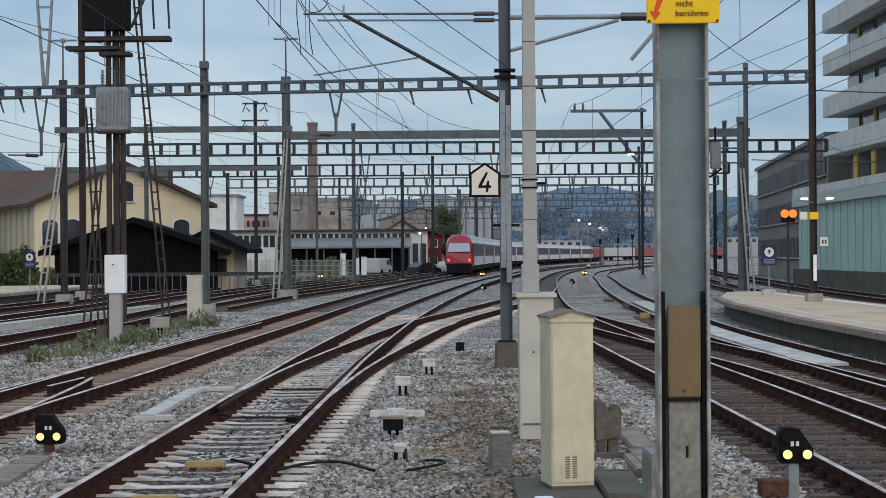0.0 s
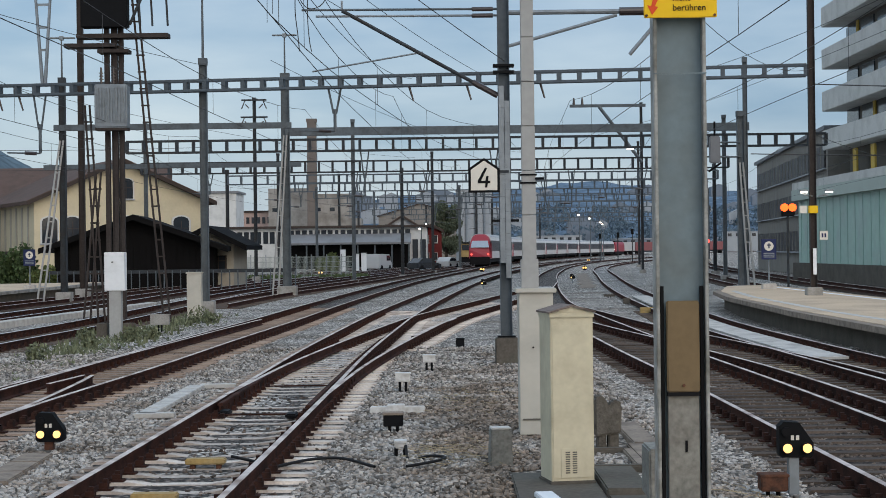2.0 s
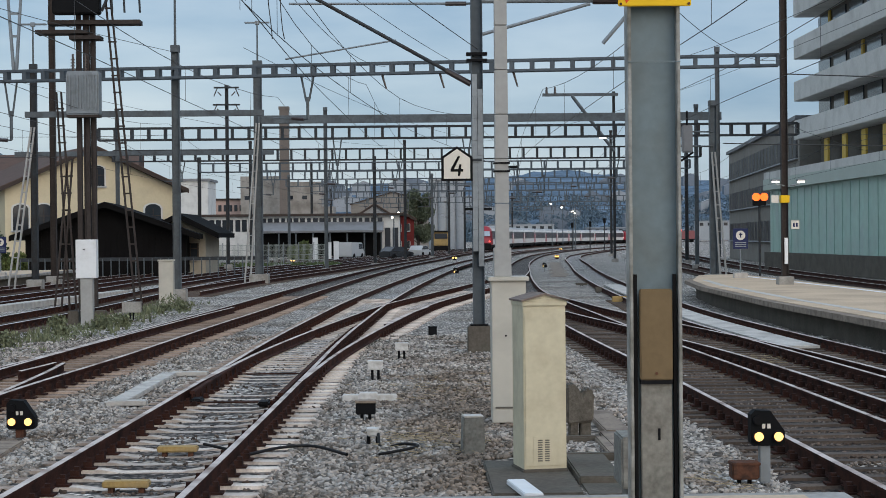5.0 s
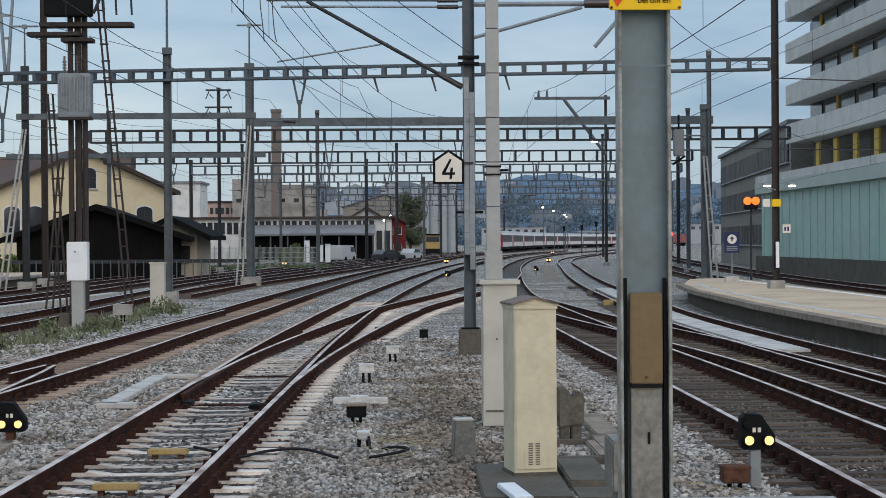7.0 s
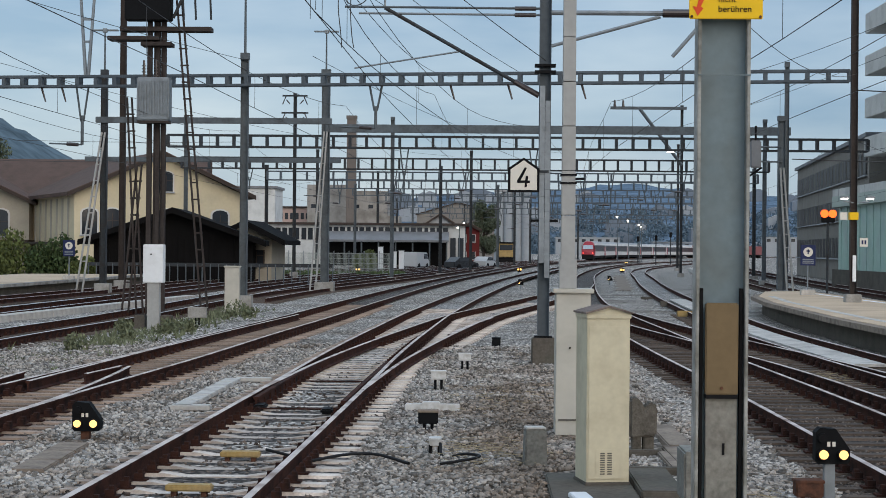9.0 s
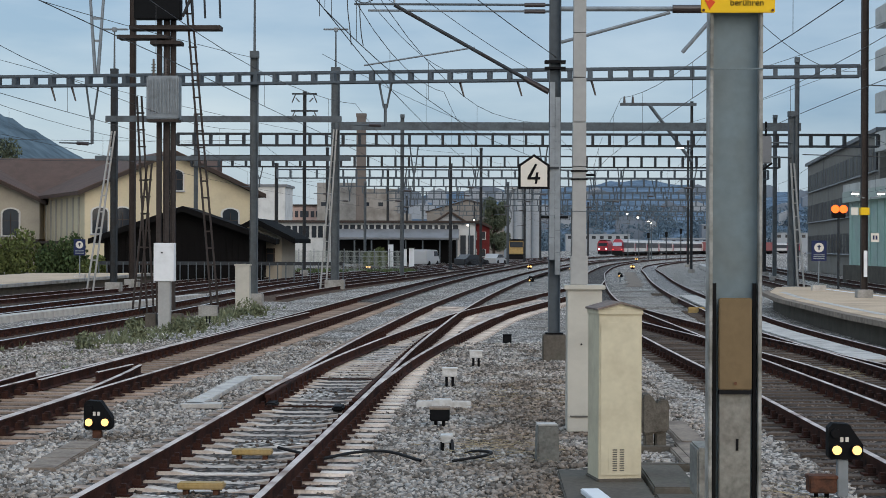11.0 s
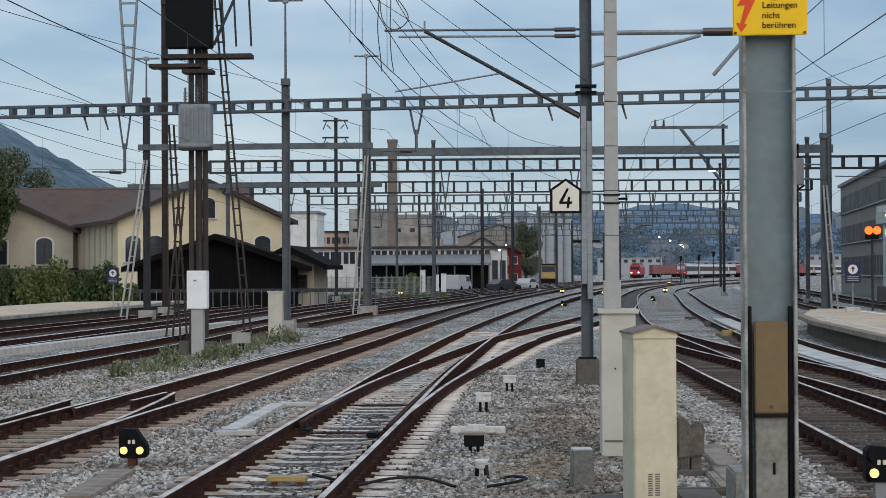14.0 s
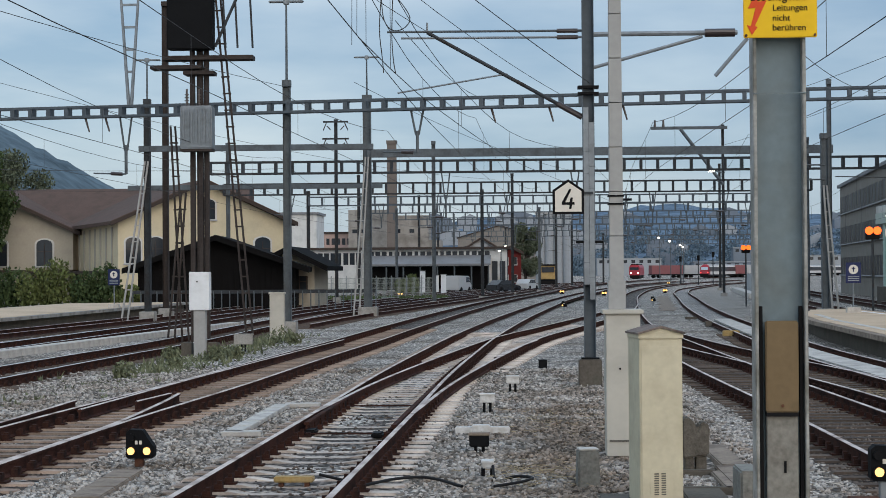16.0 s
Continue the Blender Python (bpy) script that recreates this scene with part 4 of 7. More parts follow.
def scatter_small():
    t = thing("cable_trough", "short pale concrete trough bar across the ballast", "trough", pose(-0.66, 25.1, -0.2))
    bm = new_bm()
    box(bm, (0.78, 0.14, 0.10), (0, 0, 0.03))
    part("bar", bm, PALEBOX, t, bevel=0.012)
    bm = new_bm()
    box(bm, (0.26, 0.18, 0.12), (-0.02, 0, 0.05))
    part("cover", bm, PALEBOX, t, bevel=0.012)
    c = thing("concrete_stump", "weathered concrete marker stump in the ballast", "stump", pose(0.61, 18.9, -0.3))
    bm = new_bm()
    box(bm, (0.25, 0.24, 0.52), (0, 0, 0.22), 6, 0.88)
    part("block", bm, COVERGREY, c, bevel=0.015)
    bm = new_bm()
    box(bm, (0.215, 0.205, 0.02), (0, 0, 0.487), 6)
    part("cap", bm, PALECONC, c, bevel=0.006)
    k = thing("slab_path", "pale concrete lids in an L beside the track", "concrete lids", pose(-4.1, 24.65, -0.165))
    for x, y, r, l in ((0.05, 0.0, 3, 0.56), (0.25, 5.25, 2, 0.62), *((-0.08, 0.42 + 0.86 * q, 90, 0.83) for q in range(6))):
        bm = new_bm()
        box(bm, (l, 0.27, 0.07), (x, y, 0), r)
        part("lid", bm, PALECONC, k, bevel=0.012)
    for at, label in (((-2.55, 18.85, -0.185), "dull yellow contact board between the rails"), ((-2.66, 16.2, -0.185), "dull yellow contact board between the rails")):
        b = thing("contact_board", label, "track magnet", pose(*at), group="contact boards")
        bm = new_bm()
        box(bm, (0.43, 0.16, 0.06), (0, 0, 0.06))
        part("board", bm, YELLOWDULL, b, bevel=0.012)
        for x in (-0.14, 0.14):
            bm = new_bm()
            box(bm, (0.05, 0.1, 0.1), (x, 0, 0.0))
            part("foot", bm, RUSTBOX, b)
    k2 = thing("slab_path", "stained concrete trough lids in the ballast", "concrete lids", pose(-4.55, 18.6, -0.2))
    for q in range(3):
        bm = new_bm()
        box(bm, (0.34, 0.8, 0.07), (-0.03 * q, -0.6 + 0.83 * q, 0.012), 2)
        part("lid", bm, TROUGH, k2, bevel=0.012)
    y = thing("contact_board", "dull yellow track magnet by the curved rail", "track magnet", pose(7.51, 64.07, -0.3), group="contact boards")
    bm = new_bm()
    box(bm, (0.6, 0.25, 0.22), (0, 0, 0.1))
    part("board", bm, YELLOWDULL, y, bevel=0.02)
    for pts in ([(-2.3, 19.05, -0.1), (-2.0, 18.9, -0.15), (-1.75, 18.5, -0.16)], [(-1.75, 18.5, -0.15), (-1.45, 18.9, -0.13), (-1.1, 18.95, -0.125), (-0.72, 18.45, -0.16)],
                [(-0.42, 19.5, -0.06), (-0.38, 19.3, -0.19), (-0.15, 19.2, -0.14), (0.02, 19.0, -0.135), (-0.1, 18.7, -0.14), (-0.42, 18.5, -0.17)]):
        tagged(wire("cable", spline([Vector(q) for q in pts], 0.05), 0.017, CABLE), "loose black rubber cable on the ballast", "cable")


scatter_small()
strip = thing("crossing_strip", "pale concrete filling strip between the curved rails", "concrete strip")
for i, p in enumerate(spline([Vector(q) for q in T_SEVEN], 1.0)):
    if 36 < p.y < 84:
        bm = new_bm()
        box(bm, (0.78, 0.985, 0.06), (p.x + 0.18, p.y, ZR - 0.125), -3 if p.y > 55 else 0)
        part("panel", bm, PALECONC, strip)


duct = thing("cable_duct", "pale concrete cable duct between the yard tracks", "cable duct")
bm = new_bm()
box(bm, (0.44, 0.96, 0.3), (0, 0, 0))
bmesh.ops.bevel(bm, geom=list(bm.edges), offset=0.015, segments=1, affect="EDGES")
lid = part("lid", bm, PALECONC, duct, at=pose(-15.5, 38, -0.15, 0, 0, -4.5))
for q in range(1, 38):
    share("lid", lid.data, duct, pose(-15.5 + 0.0787 * q, 38 + q, -0.15, 0, 0, -4.5))


# ---- turnout blades and check rails ----
def loose_rail(label, points, z, top=RAILTOP):
    t = thing("switch_rail", label, "rail", kind="structure")
    rail_mesh("rail", spline([Vector(p) for p in points], 0.5), z, t, top)


loose_rail("rusty check rail beside the running rail", [(-0.75, 43), (-0.3, 48), (0.4, 54)], 0.0)
loose_rail("rusty switch blade of the far turnout", [(-5.97, 18.0), (-5.95, 19.5), (-5.88, 21.6), (-5.83, 24.6), (-5.98, 28.5), (-6.12, 30.6)], 0.004)
loose_rail("rusty outer rail of the far turnout", [(-7.6, 16), (-7.56, 20), (-7.54, 24.7), (-7.54, 26.7), (-7.57, 29.1)], 0.0)
loose_rail("rusty wing rail of the far turnout", [(-6.47, 28.67), (-6.32, 30.25), (-6.28, 31.10)], 0.0)
loose_rail("rusty switch blade of the near turnout", [(-3.13, 24.6), (-3.1, 27), (-3.05, 30), (-2.93, 33)], -0.004, RUST)
loose_rail("rusty switch blade of the near turnout", [(-1.86, 24.1), (-1.8, 28), (-1.70, 33)], -0.004, RUST)
loose_rail("rusty second rail of the far turnout", [(-6.98, 27), (-6.66, 36), (-6.2, 46), (-5.72, 55)], 0.0)


def point_gear():
    """Slide plates, lock and stretcher bars at the tips of the near turnout's blades."""
    g = thing("point_gear", "black greasy slide plates and stretcher bars of the turnout", "point machinery")
    centre = spline([Vector(q) for q in T_MAIN], 0.6)
    for p in centre:
        if 23.6 < p.y < 44:
            for sgn, wide in ((-1, 0.24), (1, 0.28)):
                bm = new_bm()
                box(bm, (wide, 0.17, 0.03), (p.x + sgn * 0.62, p.y, -0.168))
                box(bm, (0.06, 0.09, 0.05), (p.x + sgn * 0.54, p.y, -0.135))
                box(bm, (0.05, 0.08, 0.07), (p.x + sgn * 0.86, p.y, -0.125))
                part("slide_plate", bm, RUST, g)
    for y in (24.4, 29.5):
        x = -2.52 + 0.018 * (y - 24)
        bm = new_bm()
        tube(bm, (x - 0.72, y, -0.15), (x + 0.72, y, -0.15), 0.012, n=6)
        part("stretcher_bar", bm, RUST, g)
    for x, y in ((-3.06, 24.6), (-2.08, 24.1)):
        bm = new_bm()
        box(bm, (0.16, 0.4, 0.07), (x, y, -0.135))
        part("lock", bm, BLACK, g, bevel=0.02)


point_gear()


# ---- catenary structures ----
def plain_mast(x, y, z, h, label, material, w=0.24, foot=0.5, strut=None):
    p = thing("catenary_mast", label, "mast", pose(x, y, z), group="catenary masts")
    if foot:
        footing(p, w * 2.4, w * 2.4, -0.1, foot)
    bm = new_bm()
    h_beam(bm, w, w, foot, h)
    part("shaft", bm, material, p)
    bm = new_bm()
    box(bm, (w * 1.15, w * 1.15, 0.25), (0, 0, h - 0.12))
    part("head", bm, material, p)
    if strut:
        bm = new_bm()
        for d in (-0.15, 0.15):
            tube(bm, (strut + d, -0.3, 0), (d * 0.5, -0.2, h * 0.72), 0.05, n=6)
        for i in range(1, 10):
            k = i / 10
            e = 0.15 * (1 - 0.5 * k)
            tube(bm, (strut * (1 - k) - e, -0.3 + 0.1 * k, h * 0.72 * k), (strut * (1 - k) + e, -0.3 + 0.1 * k, h * 0.72 * k), 0.03, n=5)
        part("strut", bm, COLGREY, p, "pale galvanised raking strut")
    return p


def gantry(y, x0, x1, z, label, h=0.46, step=0.72, skew=0.0, material=None, hangers=(), solid=False, chord=0.13):
    """A portal beam: two chords joined by uprights, or a plain box, with hangers for the wires."""
    material = material or DARKMAST
    p = thing("portal_beam", label, "gantry beam", pose(x0, y, z, 0, 0, skew), group="portal beams")
    length = x1 - x0
    if solid:
        bm = new_bm()
        box(bm, (length, 0.3, h), (length / 2, 0, h / 2))
        part("beam", bm, MIDMAST, p, "grey box beam")
    else:
        for dz in (0, h):
            for dy in (-0.2, 0.2):
                bm = new_bm()
                box(bm, (length, 0.08, chord), (length / 2, dy, dz))
                part("chord", bm, material, p)
        n = int(length / step)
        for i in range(n + 1):
            bm = new_bm()
            box(bm, (0.15, 0.45, h), (i * length / n, 0, h / 2))
            part("upright", bm, material, p)
    for hx, drop in hangers:
        bm = new_bm()
        for s in (-1, 1):
            tube(bm, (hx - x0 + s * 0.24, 0, 0), (hx - x0 + s * 0.05, 0, -drop * 0.6), 0.04, n=6)
        tube(bm, (hx - x0, 0, -drop * 0.5), (hx - x0, 0, -drop), 0.06, n=6)
        tube(bm, (hx - x0, 0, -drop), (hx - x0 - 1.3, 0, -drop + 0.05), 0.03, n=6)
        part("hanger", bm, MIDMAST, p)
        bm = new_bm()
        tube(bm, (hx - x0 - 0.15, 0, -drop), (hx - x0 - 0.6, 0, -drop + 0.03), 0.07, n=8)
        part("insulator", bm, INSUL, p)
    return p


def wires_along(points, z, heights, group):
    """Contact and messenger wire over a track, with droppers."""
    line = spline([Vector(p) for p in points], 4.0)
    line = [p for p in line if p.y < 330]
    c = thing("overhead_line", "thin dark contact wire and messenger wire with droppers", "overhead wire", group=group)
    wire("contact_wire", [(p.x, p.y, z + heights[0]) for p in line], 0.008, WIRE, c)
    top = []
    for i, p in enumerate(line):
        k = (i % 12) / 12
        top.append((p.x, p.y, z + heights[1] - 0.9 * 4 * k * (1 - k)))
    wire("messenger_wire", top, 0.008, WIRE, c)
    for p, q in list(zip(line, top))[1:42:3]:
        wire("dropper", [(p.x, p.y, z + heights[0]), q], 0.005, WIRE, c)


def lattice_tower(x, y, z, h):
    """The signal mast: two brown posts, ladder legs, a grey transformer box and a black signal head."""
    p = thing("signal_mast", "brown steel signal mast with ladder and black signal box", "signal mast", pose(x, y, z))
    for dx, wide in ((-0.2, 0.15), (-0.03, 0.06), (0.08, 0.13), (0.2, 0.05), (0.29, 0.1)):
        bm = new_bm()
        box(bm, (wide, 0.2 if wide > 0.08 else 0.08, h), (dx, 0, h / 2))
        part("post", bm, BROWNMAST, p)
    for low, top, hh in ((1.7, 0.62, h * 0.97), (-0.45, -0.85, 7.2), (-0.95, -0.5, 5.0)):
        for dx in (-0.11, 0.11):
            bm = new_bm()
            tube(bm, (low + dx, -0.1, 0), (top + dx * 0.7, -0.1, hh), 0.036, n=6)
            part("ladder_rail", bm, BROWNMAST, p)
        n = int(hh / 0.55)
        for i in range(1, n):
            k = i / n
            bm = new_bm()
            box(bm, (0.28, 0.04, 0.05), (low * (1 - k) + top * k, -0.1, hh * k))
            part("rung", bm, BROWNMAST, p)
    bm = new_bm()
    box(bm, (1.52, 0.5, 2.3), (-0.19, -0.3, 10.85))
    part("signal_head", bm, BLACKBOX, p, "large matt black signal box", bevel=0.03)
    bm = new_bm()
    box(bm, (3.0, 0.6, 0.14), (0.35, 0, 9.45))
    box(bm, (1.7, 0.7, 0.12), (-0.7, 0, 9.14))
    box(bm, (1.0, 0.7, 0.12), (0.05, 0, 8.95))
    part("walkway", bm, BROWNMAST, p)
    bm = new_bm()
    for a in (0.95, 1.35, 1.85):
        tube(bm, (a, -0.25, 9.75), (a - 0.1, -0.25, 11.9), 0.035, n=6)
    tube(bm, (0.6, -0.25, 9.8), (1.5, -0.25, 11.8), 0.05, n=6)
    part("railing", bm, DARKMAST, p)
    t = thing("transformer", "ribbed grey transformer box hung on the signal mast", "transformer", pose(x + 0.02, y - 0.35, z + 6.4))
    bm = new_bm()
    box(bm, (1.06, 0.6, 1.42), (0, 0, 0.72), 0, 1.0)
    part("tank", bm, GALV, t, bevel=0.04)
    for i in range(12):
        bm = new_bm()
        box(bm, (0.03, 0.05, 1.1), (-0.48 + 0.087 * i, -0.32, 0.75))
        part("rib", bm, GALV, t)
    bm = new_bm()
    box(bm, (1.05, 0.5, 0.08), (0, 0, -0.03))
    part("tray", bm, BROWNMAST, t)
    for dx in (-0.35, 0.05):
        bm = new_bm()
        tube(bm, (dx, 0, 1.42), (dx, 0, 2.0), 0.035, n=8)
        for q in range(4):
            tube(bm, (dx, 0, 1.5 + 0.1 * q), (dx, 0, 1.53 + 0.1 * q), 0.075, n=8)
        part("bushing", bm, INSUL, t)


lattice_tower(-10.75, 57.5, -0.2, 12.5)
w = thing("control_box", "white sheet-metal control box on a grey post", "control box", pose(-9.1, 48.7, -0.22))
bm = new_bm()
box(bm, (0.33, 0.3, 1.45), (0, 0, 0.6))
part("post", bm, COLGREY, w, bevel=0.01)
bm = new_bm()
box(bm, (0.56, 0.4, 1.07), (0, 0, 1.84))
part("box", bm, WHITEBOX, w, bevel=0.015)
bm = new_bm()
box(bm, (0.05, 0.02, 0.03), (-0.05, -0.205, 2.1))
part("lock", bm, BLACK, w)
for dx in (-0.42, 0.32):
    bm = new_bm()
    box(bm, (0.3, 0.35, 0.42), (dx, 0.25, 0.18))
    part("side_block", bm, DARKCONC, w, bevel=0.015)
s = thing("concrete_post", "pale square concrete post with a cap", "post", pose(-8.7, 61.3, -0.22))
bm = new_bm()
box(bm, (0.5, 0.4, 1.6), (0, 0, 0.8))
part("shaft", bm, CREAMDIM, s, bevel=0.02)
bm = new_bm()
box(bm, (0.56, 0.46, 0.06), (0, 0, 1.63))
part("cap", bm, CREAMDIM, s, bevel=0.01)
track_box(pose(-8.35, 51.6, -0.25), "rusty box with pale concrete lid beside the mast", CONCRETE, 0.55, 0.3, 0.25)

plain_mast(-8.85, 65.2, -0.2, 9.55, "grey steel portal mast on a concrete footing", MIDMAST, 0.28)
plain_mast(12.85, 60.6, 0.38, 11.5, "brown steel mast on the platform", BROWNMAST, 0.22, foot=0.28)
plain_mast(-8.2, 92, -0.2, 11.7, "grey steel portal mast with raking strut", MIDMAST, 0.42, strut=-0.6)
plain_mast(14.37, 84, -0.25, 8.85, "grey steel portal mast on a footing", MIDMAST, 0.32, strut=0.45)
plain_mast(14.72, 84.6, -0.25, 11.5, "tall thin grey steel mast behind the portal mast", MIDMAST, 0.2, foot=0.3)
plain_mast(-18.2, 84, -0.2, 10.8, "dark steel portal mast with galvanised raking strut", DARKMAST, 0.3, strut=-1.1)
plain_mast(-18.95, 92, -0.2, 16.8, "brown steel mast near the far platform", BROWNMAST, 0.3)
plain_mast(-13.9, 130, -0.2, 13.8, "thin dark mast with a crossbar", DARKMAST, 0.24)
plain_mast(19.0, 166, -0.3, 16.2, "dark steel mast beside the curve", DARKMAST, 0.25, foot=0.3)
plain_mast(24.2, 215, -0.3, 15.5, "dark steel mast beside the curve", DARKMAST, 0.28, foot=0.3)

gantry(68.4, -34.0, 13.4, 8.12, "long dark Vierendeel portal beam across the tracks", h=0.37, step=0.72, skew=-7.9, material=FARSTEEL, chord=0.085, hangers=((-14.9, 2.2), (-3.6, 1.6)))

def twin_lamp(x, y, z0, z1):
    t = thing("lamp_head", "pale twin lamp on a thin pole atop the mast", "lamp", pose(x, y, z0), group="twin lamps")
    bm = new_bm()
    tube(bm, (0, 0, 0), (0, 0, z1 - z0), 0.05, 0.035)
    part("pole", bm, MIDMAST, t)
    bm = new_bm()
    box(bm, (0.22, 0.2, 0.2), (0, 0, z1 - z0))
    part("hub", bm, GALV, t, bevel=0.02)
    for q in (-1, 1):
        bm = new_bm()
        box(bm, (0.55, 0.25, 0.07), (q * 0.38, 0, z1 - z0 + 0.01))
        part("lamp_arm", bm, GALV, t, bevel=0.02)


for hx in (-16.7, -15.9, -1.15, 0.95, 3.6):
    hy = 68.4 - (hx + 34) * 0.1388
    t = thing("hanging_insulator", "dark slanted insulator under the portal beam", "insulator", pose(hx, hy, 7.55), group="hanging insulators")
    bm = new_bm()
    tube(bm, (0, 0, 0.56), (0.16, 0, 0.0), 0.045, 0.03, n=8)
    part("rod", bm, INSUL, t)
lat = thing("lattice_pole", "galvanised lattice pole widening upwards from the portal beam", "pole", pose(-14.9, 65.7, 8.5))
for q in (-1, 1):
    bm = new_bm()
    tube(bm, (q * 0.05, 0, 0), (q * 0.34, 0, 4.2), 0.07, 0.05, n=6)
    part("leg", bm, GALV, lat)
for q in range(4):
    bm = new_bm()
    box(bm, (0.16 + 0.13 * q, 0.05, 0.09), (0, 0, 1.3 + 0.85 * q))
    part("brace", bm, GALV, lat)
twin_lamp(-8.85, 65.2, 9.3, 12.3)
twin_lamp(-8.2, 92, 11.4, 13.5)
twin_lamp(-18.2, 84, 10.5, 12.5)
arm = thing("feeder_bracket", "long steel feeder bracket with insulators on the mast", "bracket", pose(19.0, 165.7, 15.6))
bm = new_bm()
box(bm, (7.2, 0.2, 0.28), (-3.2, 0, 0))
part("beam", bm, MIDMAST, arm)
bm = new_bm()
tube(bm, (-4.0, 0, -0.1), (0, 0, -5.4), 0.16)
part("strut", bm, MIDMAST, arm)
for q in (-6.4, -5.6):
    bm = new_bm()
    tube(bm, (q, 0, 0.1), (q, 0, 0.75), 0.14, 0.08)
    part("insulator", bm, INSUL, arm)
glow = thing("mast_lamp", "lit warm lamp on a short arm of the dark mast", "lamp", pose(19.0, 165.7, 11.3))
bm = new_bm()
tube(bm, (0, 0, 0), (-0.9, 0, 0.25), 0.05)
part("arm", bm, MIDMAST, glow)
bm = new_bm()
box(bm, (0.75, 0.35, 0.16), (-1.1, 0, 0.28))
part("head", bm, GALV, glow, bevel=0.04)
bm = new_bm()
box(bm, (0.6, 0.3, 0.12), (-1.1, -0.04, 0.16))
part("diffuser", bm, L_WHITE, glow, "glowing warm diffuser")
tank = thing("pole_tank", "small brown-grey tank hung beside the portal mast", "transformer", pose(13.1, 83.75, 6.1))
bm = new_bm()
box(bm, (0.5, 0.4, 1.3), (0, 0, 0.65))
part("tank", bm, GREYROOF, tank, bevel=0.05)
bm = new_bm()
tube(bm, (0, 0, 1.3), (0, 0, 2.0), 0.05)
tube(bm, (-0.3, 0, -0.4), (0.3, 0, 0.02), 0.05)
part("fitting", bm, BLACK, tank)
bm = new_bm()
for z in (0.3, 1.0):
    tube(bm, (0.1, 0, z), (1.27, 0.2, z), 0.04)
part("arm", bm, MIDMAST, tank)
gantry(92.0, -8.2, 16.2, 8.2, "grey solid portal beam", h=0.42, solid=True)
gantry(112.0, -25.5, -9.0, 7.55, "grey solid portal beam behind", h=0.3, solid=True)
gantry(84.0, -18.6, -7.2, 8.05, "grey solid portal beam over the far tracks", h=0.28, solid=True)
gantry(100, -18, 22, 7.85, "dark Vierendeel portal beam", h=0.66, step=0.95, chord=0.11, hangers=((-4.4, 2.6), (3.0, 2.2)))
rows = ((128, -22, 21, 7.9, 0.75), (152, -19, 24, 8.0, 0.8), (178, -17, 27, 8.2, 0.85), (204, -15, 31, 8.3, 0.85), (232, -14, 35, 8.4, 0.9), (264, -13, 40, 8.3, 0.9), (300, -12, 46, 8.2, 0.9), (345, -8, 52, 8.2, 0.9), (395, -4, 60, 8.2, 0.9))
for i, (gy, g0, g1, gz, gh) in enumerate(rows):
    # Beams past 150 m get paler, bluer steel as painted distance haze.
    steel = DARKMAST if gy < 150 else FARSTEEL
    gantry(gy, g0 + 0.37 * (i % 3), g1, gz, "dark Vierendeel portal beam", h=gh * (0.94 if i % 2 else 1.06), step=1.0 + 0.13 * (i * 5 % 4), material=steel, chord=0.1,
           hangers=tuple((g0 + 5 + q * 5.3 + (i * 1.7) % 4, 1.5 + 0.5 * ((q + i) % 3)) for q in range(7) if g0 + 9 + q * 5.3 < g1))
    mid = (g0 + g1) / 2 - 6
    for gx in (g0 + 0.3, mid, g1 - 0.3):
        plain_mast(gx, gy, -0.3, gz + gh + (0.8 if i % 2 else 3.4), "dark steel portal mast", DARKMAST if i % 3 else MIDMAST, 0.22 + 0.0004 * gy, foot=0.3)

for pts, z, g in ((T_MAIN, 0, "lines"), (T_BRANCH, 0, "lines"), (T_LEFT, 0, "lines"), (T_THREE, ZR, "lines"), (T_SEVEN, ZR, "lines"), (T_FOUR, 0, "lines"), (T_FIVE, 0, "lines"), (T_EIGHT, ZR, "lines"), (T_NINE, ZR, "lines")):
    wires_along(pts, z, (5.6, 7.3), "overhead lines")
for a, b, d, r in (((-16, 22, 8.6), (-8.7, 63, 8.9), 0.3, 0.012), ((-9.5, 30, 12.0), (0.6, 62, 8.4), 0.5, 0.012), ((-7.2, 30, 11.6), (1.3, 62, 8.4), 0.5, 0.012), ((-2.6, 35.3, 7.2), (-1.0, 62, 8.2), 0.4, 0.01),
                   ((1.3, 35.3, 5.9), (-3.5, 20, 7.6), 0.1, 0.01), ((12.8, 60, 8.2), (4.8, 35, 7.1), 0.6, 0.011), ((13.2, 26, 9.2), (8.4, 62, 8.1), 0.5, 0.011), ((16, 30, 9.5), (9.0, 100, 8.6), 0.6, 0.011),
                   ((12.8, 60.6, 7.7), (30, 66, 7.9), 0.1, 0.03), ((12.8, 60.6, 6.0), (34, 120, 7.5), 0.3, 0.012), ((12.4, 70, 5.8), (34, 72, 5.7), 0.1, 0.03), ((-30, 62, 6.6), (-8.7, 63, 5.9), 0.3, 0.012), ((-30, 62, 5.8), (-9, 63, 5.2), 0.3, 0.012),
                   ((-20, 60, 9.3), (-2, 130, 9.0), 0.7, 0.012), ((-6, 62, 8.9), (6, 130, 9.3), 0.7, 0.012)):
    tagged(wire("overhead_wire", sag(a, b, d, 16), r * 0.75, WIRE), "thin dark overhead wire", "overhead wire", "overhead wires")


